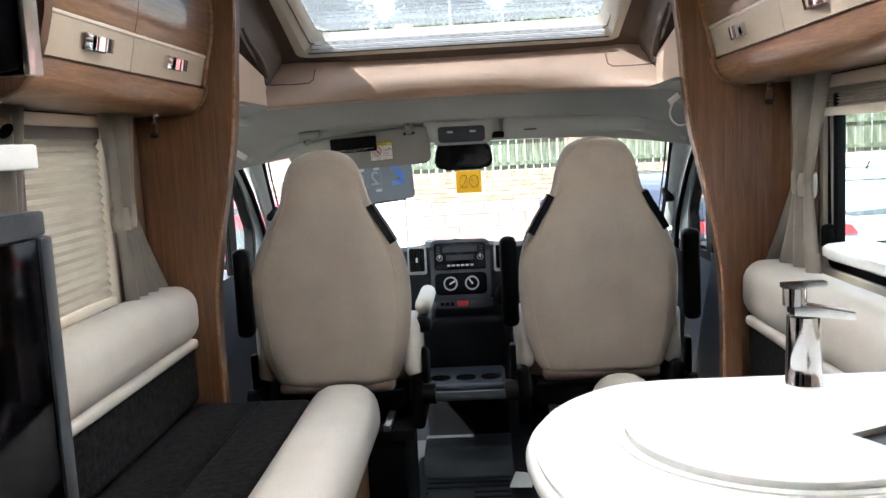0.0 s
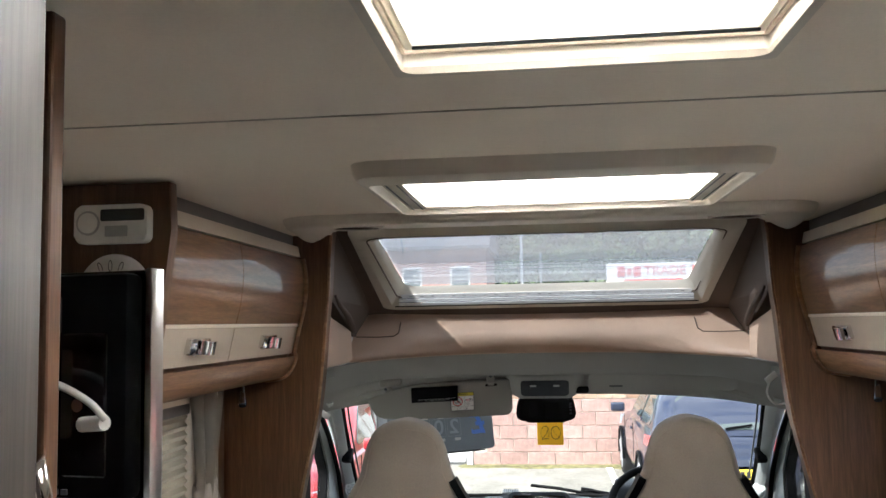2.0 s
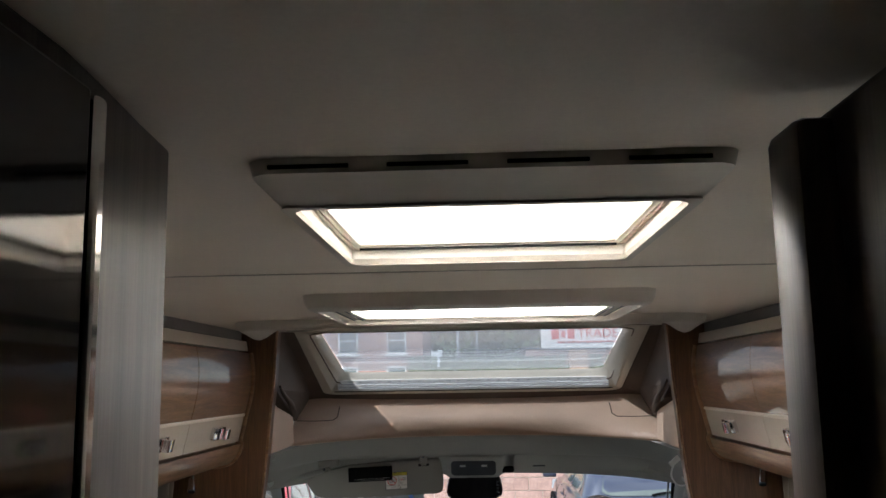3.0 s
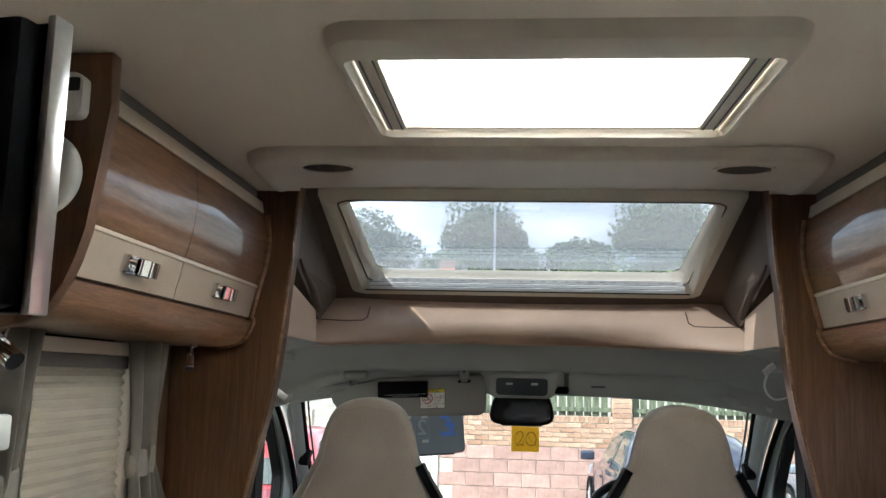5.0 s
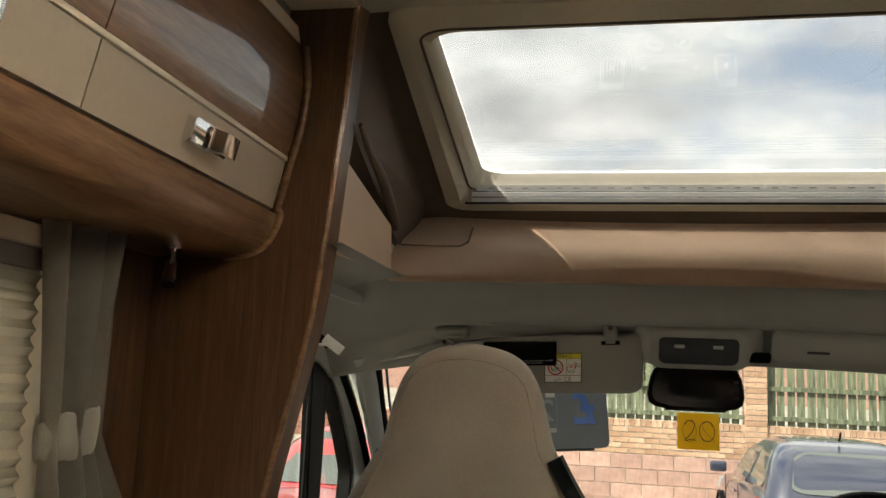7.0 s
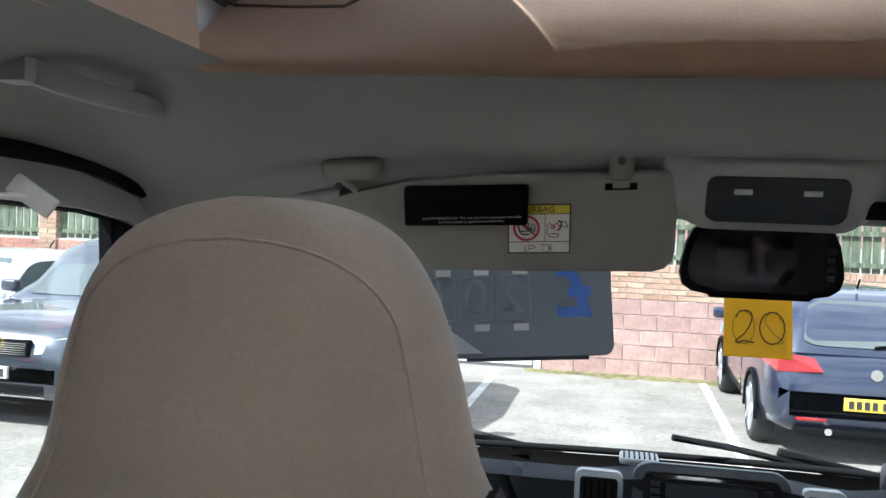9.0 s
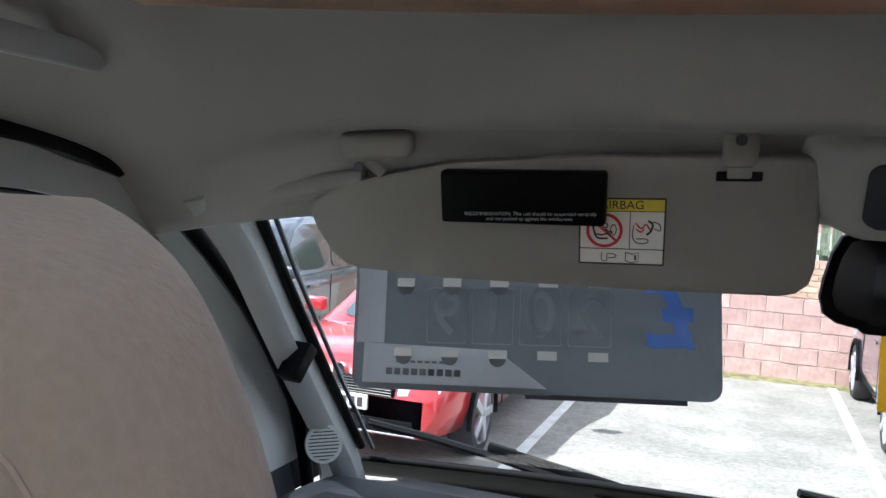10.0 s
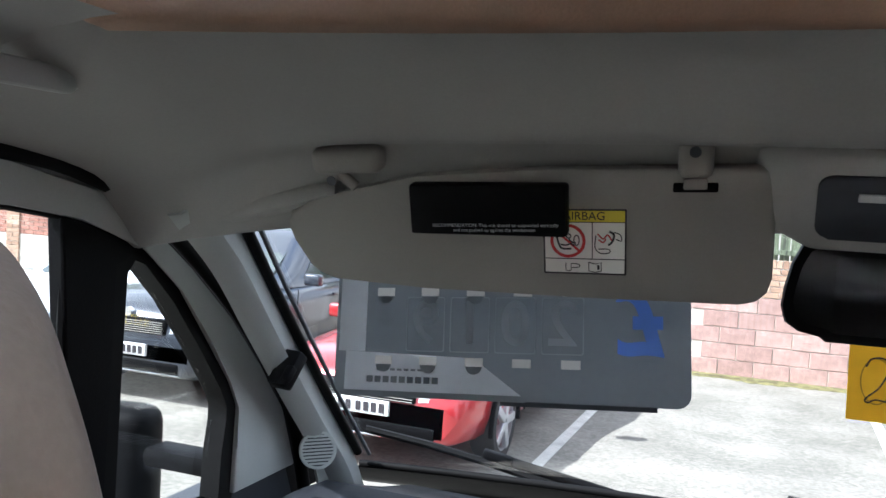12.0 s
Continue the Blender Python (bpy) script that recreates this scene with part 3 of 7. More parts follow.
def fascia_profile(x):
    w = min(1.0, abs(x) / 0.70) ** 2.5
    a = [(3.360, 1.715), (3.338, 1.678), (3.300, 1.648), (3.275, 1.618), (3.272, 1.588), (3.290, 1.558), (3.312, 1.543), (3.345, 1.542)]
    b = [(3.345, 1.715), (3.315, 1.672), (3.275, 1.640), (3.240, 1.612), (3.205, 1.588), (3.160, 1.552), (3.145, 1.526), (3.175, 1.518)]
    return [(p * (1 - w) + r * w, q * (1 - w) + t * w) for (p, q), (r, t) in zip(a, b)]


rows = []
for x in np.linspace(-0.71, 0.71, 41):
    rows.append([(float(x), p.y, p.z) for p in smoothed([(0, y, z) for y, z in fascia_profile(x)], 4)])
bm = bmesh.new()
add_loft(bm, rows, False, False)
bmesh.ops.solidify(bm, geom=bm.faces[:], thickness=-0.012)
FASC = solid("overcab_fascia", bm, LEATHER, "tan padded vinyl fascia with a sewn edge over the cab", "fascia", smooth=50, kind="structure")
for s in (-1, 1):
    sub("seam", tube([(s * 0.70, 3.239, 1.613), (s * 0.62, 3.246, 1.611), (s * 0.56, 3.252, 1.613), (s * 0.543, 3.262, 1.625), (s * 0.540, 3.30, 1.665)], 0.0022, 6), BROWN, FASC)

# ---- pillars between living space and cab ----
EDGE = [(0.646, 1.975), (0.655, 1.90), (0.662, 1.76), (0.672, 1.66), (0.685, 1.50), (0.700, 1.38), (0.728, 1.25), (0.754, 1.13), (0.775, 1.0), (0.786, 0.90), (0.790, 0.75), (0.788, 0.55), (0.785, 0.0)]
for s in (-1, 1):
    pts = [(s * p.x, p.y) for p in smoothed([(x, z, 0) for x, z in EDGE], 4)] + [(s * W, 0.0), (s * W, 1.975)]
    ob = solid("pillar_panel", prism(pts, 2.655, 2.735, "y", 0.006), WOOD_V, "curved walnut veneer panel between lounge and cab", "panel", smooth=30, kind="structure")
    e = [(s * (p.x - 0.003), 2.66, p.y) for p in smoothed([(x, z, 0) for x, z in EDGE], 4)]
    sub("edge_lipping", tube(e, 0.006, 6), WOOD_L, ob, "paler rounded edge lipping")

# ---- cab ----


def side_z(x):
    return float(np.interp(abs(x), [0.60, 0.69, 0.76, 0.83, 0.89, 0.93, 0.955, 0.985], [1.53, 1.522, 1.508, 1.485, 1.455, 1.43, 1.415, 1.405]))


def cab_shell():
    # front lining between fascia and windscreen header
    rows = []
    for x in np.concatenate([np.linspace(-0.985, -0.72, 9), np.linspace(-0.68, 0.68, 25), np.linspace(0.72, 0.985, 9)]):
        a = abs(x)
        if a < 0.70:
            y0, z0 = fascia_profile(x)[6]
            y0, z0 = y0 + 0.012, z0 + 0.012
        else:
            y0, z0 = 3.14, side_z(x)
        edge = max(0.0, (a - 0.62) / 0.34)
        e2 = min(1.0, edge) ** 1.3
        top = (3.552 - 0.012 * (a / 0.8) ** 2 - 0.03 * e2, 1.374 - 0.040 * (a / 0.8) ** 3 - 0.01 * e2)
        ridge = (3.428 - 0.03 * e2, 1.456 - 0.014 * (a / 0.7) ** 2 - 0.045 * e2)
        mid = ((y0 + ridge[0]) / 2 + 0.010, (z0 + ridge[1]) / 2 + 0.004)
        hol = ((ridge[0] + top[0]) / 2 + 0.005, (ridge[1] + top[1]) / 2 + 0.040 * (1 - e2))
        rows.append([(float(x), p.y, p.z) for p in smoothed([(0, y0, z0), (0, *mid), (0, *ridge), (0, *hol), (0, *top), (0, top[0] + 0.035, top[1] + 0.01)], 4)])
    bm = bmesh.new()
    add_loft(bm, rows, False, False)
    solid("cab_roof_lining", bm, CABGREY, "grey moulded lining above the windscreen", "lining", smooth=60, kind="structure")
    for s in (-1, 1):
        rows = [[(s * x, y, side_z(x) + 0.004 * (3.15 - y)) for x in (0.66, 0.69, 0.725, 0.76, 0.795, 0.83, 0.86, 0.89, 0.93, 0.955, 0.985)] for y in (2.69, 2.85, 3.0, 3.143)]
        bm = bmesh.new()
        add_loft(bm, rows, False, False)
        solid("cab_side_lining", bm, CABGREY, "grey moulded lining above the cab door", "lining", smooth=60, kind="structure")
        # outer skin, closes the cab against the sky
        solid("cab_outer_skin", box(min(s * 0.72, s * 1.02), max(s * 0.72, s * 1.02), 2.70, 3.30, 1.56, 1.99), WHITEP, "white outer cab skin", "skin", kind="structure")
    solid("cab_brow", prism([(3.37, 1.62), (3.37, 1.70), (3.62, 1.40), (3.59, 1.385), (3.46, 1.50)], -0.99, 0.99, "x"), WHITEP, "white outer brow above the windscreen", "skin", kind="structure")


cab_shell()
# windscreen
WT, WB = (3.565, 1.378), (4.13, 0.8475)
bm = bmesh.new()
wsq = [(-0.885, *WB), (0.885, *WB), (0.842, *WT), (-0.842, *WT)]
rows = []
for v in np.linspace(0, 1, 5):
    rows.append([bilin(wsq, u, v) + Vector((0, 0.10 * (1 - (2 * u - 1) ** 2) * (1 - 0.6 * v), 0.0)) for u in np.linspace(0, 1, 13)])
add_loft(bm, rows, False, False)
ws = solid("windscreen", bm, GLASS, "large clear sloping windscreen", "windscreen", smooth=60, kind="structure")
ws.visible_shadow = False
sub("lower_seal", tube([(x, 4.115 + 0.10 * (1 - (x / 0.885) ** 2), 0.852) for x in np.linspace(-0.885, 0.885, 25)], 0.008, 8), RUBBER, ws, "black rubber seal along the foot of the screen", smooth=60)
cowl = [[(float(x), 4.13 + 0.10 * (1 - (x / 0.95) ** 2) + d, z) for d, z in ((0.0, 0.838), (0.04, 0.800), (0.16, 0.755), (0.34, 0.700), (0.52, 0.56), (0.55, 0.2))] for x in np.linspace(-0.95, 0.95, 25)]
solid("scuttle_panel", loft(cowl, False, False), BLACK, "black scuttle and bonnet edge below the windscreen", "bonnet", smooth=50, kind="structure")


def cab_side(s):
    # door with a window and a quarter light, and the pillar in front of it
    X = 0.95
    door = thing("cab_door", (s * X, 3.2, 0.3), "grey trimmed cab door with a window and quarter light", "door")
    win = [(2.72, 0.90), (3.385, 0.90), (3.385, 1.338), (3.30, 1.352), (3.10, 1.362), (2.72, 1.366)]
    quarter = [(3.485, 0.885), (3.722, 0.885), (3.726, 0.960), (3.735, 1.010), (3.735, 1.035), (3.717, 1.065), (3.661, 1.136), (3.59, 1.218), (3.528, 1.274), (3.508, 1.281), (3.492, 1.262)]
    # outline strips: lower panel, band over the glass, divider
    part("lower_panel", prism([(2.70, 0.0), (4.02, 0.0), (4.02, 0.70), (3.935, 0.885), (2.70, 0.885)], s * X, s * (X + 0.07), "x"), DASH, door, "dark grey lower door trim")
    band = [(2.70, 1.366), (3.10, 1.362), (3.30, 1.352), (3.40, 1.338), (3.52, 1.300), (3.605, 1.236), (3.676, 1.152), (3.740, 1.075), (3.765, 1.030), (3.762, 0.960), (3.758, 0.885), (3.950, 0.885), (3.90, 1.0), (3.818, 1.09), (3.728, 1.180), (3.622, 1.265), (3.53, 1.328), (3.43, 1.376), (3.24, 1.412), (2.70, 1.425)]
    part("window_surround", prism(band, s * (X - 0.012), s * (X + 0.024), "x", 0.004), CABPLASTIC, door, "pale grey curved window surround", smooth=40)
    bar = [(3.410, 0.885), (3.486, 0.885), (3.492, 1.262), (3.508, 1.283), (3.50, 1.305), (3.44, 1.328), (3.378, 1.341)]
    part("divider", prism(bar, s * (X - 0.004), s * (X + 0.022), "x", 0.004), BLACK, door, "black upright between the panes")
    seal = [(s * (X - 0.016), p.x, p.y) for p in smoothed([(2.70, 1.43, 0), (3.24, 1.418, 0), (3.43, 1.386, 0), (3.54, 1.336, 0), (3.635, 1.272, 0), (3.74, 1.187, 0), (3.83, 1.095, 0), (3.91, 1.0, 0), (3.962, 0.89, 0), (4.01, 0.74, 0)], 5)]
    part("door_seal", tube(seal, 0.0125, 8), RUBBER, door, "black rubber door seal", smooth=60)
    rim = [(3.440, 0.850), (3.765, 0.850), (3.768, 0.960), (3.772, 1.008), (3.768, 1.045), (3.745, 1.080), (3.681, 1.157), (3.610, 1.241), (3.540, 1.300), (3.500, 1.308), (3.455, 1.290)]
    bm = bmesh.new()
    add_loft(bm, [[(s * d, y, z) for y, z in o] for o, d in ((rim, X + 0.030), (rim, X - 0.002), (quarter, X - 0.006), (quarter, X + 0.030), (rim, X + 0.030))], True, False)
    part("quarter_seal", bm, RUBBER, door, "black rubber round the quarter light", smooth=35)
    part("glass_channel", tube([(s * (X + 0.004), y, z) for y, z in ((3.39, 0.90), (3.39, 1.336), (3.30, 1.352), (3.10, 1.362), (2.72, 1.366))], 0.006, 6), RUBBER, door, "black glass channel", smooth=40)
    g = part("pane", prism(win, s * (X + 0.02), s * (X + 0.024), "x"), GLASS, door, "side window glass")
    g.visible_shadow = False
    g = part("quarter_pane", prism(quarter, s * (X + 0.02), s * (X + 0.024), "x"), GLASS, door)
    g.visible_shadow = False
    gap = [(3.78, 0.80), (4.22, 0.80), (4.15, 0.87), (3.98, 1.02), (3.86, 1.13), (3.74, 1.24), (3.62, 1.33), (3.50, 1.39), (3.50, 1.362), (3.62, 1.277), (3.73, 1.19), (3.82, 1.10), (3.895, 1.0), (3.925, 0.90)]
    part("frame_backing", prism(gap, s * (X + 0.028), s * (X + 0.060), "x"), RUBBER, door, "black door shut behind the seal")
    # A-pillar lining
    ins = [(0.850, 3.50, 1.375), (0.850, 3.60, 1.295), (0.860, 3.70, 1.200), (0.870, 3.80, 1.105), (0.878, 3.92, 0.990), (0.884, 4.05, 0.865), (0.884, 4.16, 0.70)]
    outs = [(0.965, 3.50, 1.350), (0.965, 3.60, 1.290), (0.965, 3.70, 1.210), (0.965, 3.80, 1.118), (0.965, 3.905, 0.995), (0.965, 3.99, 0.83), (0.965, 4.03, 0.66)]
    rings = []
    for (xi, yi, zi), (xo, yo, zo) in zip(smoothed(ins, 4), smoothed(outs, 4)):
        yo, zo = yo + 0.018, zo + 0.014
        rings.append([(s * xi, yi, zi), (s * (xi - 0.010), yi + 0.003, zi - 0.012), (s * (xi + 0.004), yi - 0.012, zi - 0.026), (s * (xi + 0.022), yi - 0.018, zi - 0.030), (s * (xo - 0.052), yo - 0.008, zo - 0.006), (s * (xo - 0.036), yo + 0.006, zo + 0.006), (s * (xo - 0.034), yo + 0.05, zo + 0.05), (s * xi, yi + 0.03, zi + 0.02)])
    ap = solid("a_pillar", loft(rings), CABPLASTIC, "pale grey windscreen pillar lining", "pillar", smooth=40, kind="structure")
    edge_line = [(0.836, 3.555, 1.388), (0.844, 3.625, 1.322), (0.854, 3.706, 1.246), (0.863, 3.815, 1.144), (0.872, 3.941, 1.025), (0.880, 4.094, 0.882)]
    sub("screen_seal", tube([(s * x, y, z) for x, y, z in edge_line], 0.009, 8), RUBBER, ap, "black rubber windscreen seal", smooth=60)
    sub("screen_trim", tube([(s * (x - 0.020), y + 0.010, z - 0.004) for x, y, z in edge_line], 0.004, 8), DASHMID, ap, "slim grey glass edge trim", smooth=60)
    hook = thing("pillar_clip", (s * 0.855, 3.775, 1.10), "small black clip on the windscreen pillar", "clip", group="pillar clips")
    part("base", box(-0.02, 0.02, -0.012, 0.012, -0.032, 0.032, bev=0.005, m=pose(s * 0.857, 3.772, 1.10, -38, 0, s * 12)), BLACK, hook, smooth=40)
    part("hook", box(-0.008, 0.008, -0.006, 0.008, -0.014, 0.014, bev=0.004, m=pose(s * 0.846, 3.757, 1.097, -38, 0, s * 12)), BLACK, hook, smooth=40)
    tw = thing("tweeter", (s * 0.875, 3.925, 0.925), "round grey slotted speaker grille at the foot of the pillar", "speaker", group="tweeters")
    m = facing((s * 0.875, 3.922, 0.928), (-s * 0.70, -0.68, 0.22))
    part("ring", ring_frame([(0.034 * math.cos(a), 0.034 * math.sin(a)) for a in np.linspace(0, 2 * math.pi, 28, endpoint=False)], [(0.029 * math.cos(a), 0.029 * math.sin(a)) for a in np.linspace(0, 2 * math.pi, 28, endpoint=False)], m, 0.008), CABPLASTIC, tw, smooth=40)
    part("backing", plate([(0.029 * math.cos(a), 0.029 * math.sin(a)) for a in np.linspace(0, 2 * math.pi, 28, endpoint=False)], m @ pose(0, 0, -0.004), 0.003), DASH, tw)
    for k in range(9):
        yy = -0.024 + 0.006 * k
        hw = math.sqrt(max(0.0001, 0.029 ** 2 - yy ** 2))
        part("slat", box(-hw, hw, yy - 0.0017, yy + 0.0017, -0.003, 0.001, m=m), CABPLASTIC, tw)
    # grab handle on the roof side
    gh = thing("grab_handle", (s * 0.80, 3.1, 1.47), "grey fold-down grab handle on the cab roof side", "handle", group="grab handles")
    path = [(s * 0.805, 2.98, 1.492), (s * 0.785, 3.01, 1.482), (s * 0.782, 3.07, 1.479), (s * 0.782, 3.17, 1.479), (s * 0.785, 3.215, 1.480), (s * 0.805, 3.245, 1.488)]
    rings = []
    for p in smoothed(path, 4):
        rings.append([p + Vector((s * 0.006 * u, 0, 0.013 * v)) for u, v in rrect(2, 2, 0.5, 2)])
    part("bar", loft(rings), CABPLASTIC, gh, smooth=35)
    for y in (2.99, 3.235):
        part("mount", box(s * 0.81 - 0.016, s * 0.81 + 0.02, y - 0.016, y + 0.016, 1.474, 1.51, bev=0.005), CABPLASTIC, gh, smooth=40)
    # cab side below and outside mirror
    mir = thing("wing_mirror", (s * 1.12, 3.92, 0.8), "black plastic wing mirror on a long arm", "mirror", group="wing mirrors")
    part("housing", box(-0.08, 0.08, -0.05, 0.06, -0.20, 0.13, bev=0.04, seg=3, m=pose(s * 1.33, 3.93, 0.82, 0, 0, -s * 12)), BLACK, mir, smooth=50)
    part("arm", box(min(s * 1.02, s * 1.24), max(s * 1.02, s * 1.24), 3.89, 3.96, 0.845, 0.885, bev=0.012), BLACK, mir, smooth=40)
    part("foot", box(min(s * 1.0, s * 1.04), max(s * 1.0, s * 1.04), 3.82, 4.02, 0.74, 0.89, bev=0.012), BLACK, mir, smooth=40)


cab_side(-1), cab_side(1)


def cab_seat(x, s, dy):
    """High-backed captain's seat, seen from behind; s is the side of its door."""
    seat = thing("captain_seat", (x, 2.9, 0.0), "beige suede high-backed captain seat with dark shoulder strips", "seat", group="cab seats")
    # back: outline half-width by height
    prof = [(0.60, 0.160, 2.735), (0.615, 0.195, 2.722), (0.65, 0.215, 2.715), (0.72, 0.236, 2.711), (0.82, 0.253, 2.708), (0.92, 0.256, 2.705), (1.0, 0.246, 2.701), (1.06, 0.223, 2.698), (1.12, 0.190, 2.696), (1.165, 0.163, 2.694), (1.20, 0.143, 2.692), (1.25, 0.131, 2.690), (1.29, 0.119, 2.689), (1.318, 0.105, 2.690), (1.338, 0.088, 2.694), (1.351, 0.066, 2.700), (1.359, 0.040, 2.707), (1.363, 0.015, 2.712)]
    prof = [(z, hw, y + dy) for z, hw, y in prof]
    fine = smoothed(prof, 3)
    rings = []
    for p in fine:
        z, hw, yb = p.x, p.y, p.z
        th = 0.12 - 0.016 * min(1, max(0, (z - 1.0) / 0.25))
        ring = []
        for k in range(28):
            a = 2 * math.pi * k / 28
            c, sn = math.cos(a), math.sin(a)
            e = 0.42 if z < 1.2 else 0.42 + 0.16 * min(1, (z - 1.2) / 0.12)
            ring.append((x + hw * math.copysign(abs(c) ** e, c), yb + th / 2 + th / 2 * math.copysign(abs(sn) ** (0.75), sn), z))
        rings.append(ring)
    back = part("backrest", loft(rings), FABRIC, seat, smooth=60)
    for q in (-1, 1):
        def back_face(p, f):
            th = 0.12 - 0.016 * min(1, max(0, (p.x - 1.0) / 0.25))
            e = 0.42 if p.x < 1.2 else 0.42 + 0.16 * min(1, (p.x - 1.2) / 0.12)
            c = f ** (1 / e)
            return (x + q * p.y * f, p.z + th / 2 * (1 - (1 - c * c) ** 0.375) - 0.0004, p.x)
        def at(z):
            zz = [p.x for p in fine]
            return Vector((z, float(np.interp(z, zz, [p.y for p in fine])), float(np.interp(z, zz, [p.z for p in fine]))))
        path = [back_face(p, 0.84) for p in fine[2:] if p.x < 1.29] + [back_face(at(z), f) for z, f in ((1.298, 0.83), (1.308, 0.80), (1.318, 0.74), (1.326, 0.64), (1.332, 0.50), (1.336, 0.30), (1.338, 0.0))]
        sub("seam", tube(path, 0.0012, 6), SEAM, back)
        pts = [(1.19, 0.152, 2.692 + dy), (1.15, 0.174, 2.694 + dy), (1.105, 0.201, 2.697 + dy), (1.07, 0.220, 2.699 + dy)]
        bm = bmesh.new()
        rr = []
        for z, hw, yb in pts:
            rr.append([(x + q * (hw - 0.016), yb + 0.004, z - 0.010), (x + q * (hw + 0.003), yb + 0.010, z), (x + q * (hw + 0.004), yb + 0.06, z), (x + q * (hw - 0.015), yb + 0.06, z - 0.010)])
        add_loft(bm, rr)
        if s < 0 and q < 0:
            continue
        sub("shoulder_strip", bm, BLACK, back, "dark woven shoulder strip", smooth=30)
    part("cushion_pan", box(x - 0.21, x + 0.21, 2.86, 3.30, 0.47, 0.545, bev=0.01), BLACK, seat, "black steel cushion pan")
    for q in (-1, 1):
        part("bolster", box(x + q * 0.245 - 0.030, x + q * 0.245 + 0.030, 2.80 + dy, 2.98 + dy, 0.60, 0.80, bev=0.028, seg=4), PALE, seat, "pale padded side bolster", smooth=70)
        part("runner", box(x + q * 0.16 - 0.012, x + q * 0.16 + 0.012, 2.70, 3.30, 0.455, 0.475, bev=0.003), STEEL, seat, "steel slide runner", smooth=40)
    part("cushion", box(x - 0.25, x + 0.25, 2.93, 3.34, 0.545, 0.66, bev=0.05, seg=4), FABRIC, seat, "beige suede seat cushion", smooth=60)
    part("back_skirt", box(x - 0.19, x + 0.19, 2.728 + dy, 2.80 + dy, 0.578, 0.618, bev=0.018, seg=3), BROWN, seat, "brown lower back edge", smooth=60)
    part("base", box(x - 0.21, x + 0.21, 2.80, 3.22, 0.02, 0.40, bev=0.02), BLACK, seat, "black swivel seat base", smooth=40)
    part("swivel_plate", box(x - 0.24, x + 0.24, 2.76, 3.26, 0.40, 0.44, bev=0.01), BLACK, seat, smooth=40)
    for q in (-1, 1):
        part("side_shield", box(x + q * 0.255 - 0.022, x + q * 0.255 + 0.022, 2.80, 3.2, 0.42, 0.62, bev=0.02, seg=3), BLACK, seat, "black seat side shield", smooth=50)
        part("recline_knob", tube([(x + q * 0.272, 2.83, 0.54), (x + q * 0.315, 2.83, 0.54)], 0.036, 18), BLACK, seat, "black round adjusting knob", smooth=50)
        part("lever", box(x + q * 0.285 - 0.01, x + q * 0.285 + 0.01, 2.80, 2.84, 0.58, 0.70, bev=0.006), BLACK, seat, smooth=40)
        if s < 0 and q > 0:
            ar = part("armrest", box(x + 0.258, x + 0.312, 2.82, 3.16, 0.745, 0.80, bev=0.018, seg=3), BLACK, seat, "lowered armrest", smooth=50)
            sub("pad", box(x + 0.257, x + 0.313, 2.86, 3.17, 0.798, 0.855, bev=0.024, seg=3), PALE, ar, "pale armrest pad", smooth=60)
        else:
            arm = box(x + q * 0.288 - 0.027, x + q * 0.288 + 0.027, 2.735, 2.80, 0.77, 1.06, bev=0.02, seg=3)
            part("armrest", arm, BLACK, seat, "folded-up black armrest", smooth=50)
    return seat


cab_seat(-0.437, -1, 0.0)
cab_seat(0.425, 1, 0.05)

# ---- lounge and kitchen ----


# flat grey: the blind's real valance strip, and painted shade in two gaps
SHADOWGREY = mat("grey_strip_and_gap_shade", (0.20, 0.19, 0.18), 0.6, var=0.04)


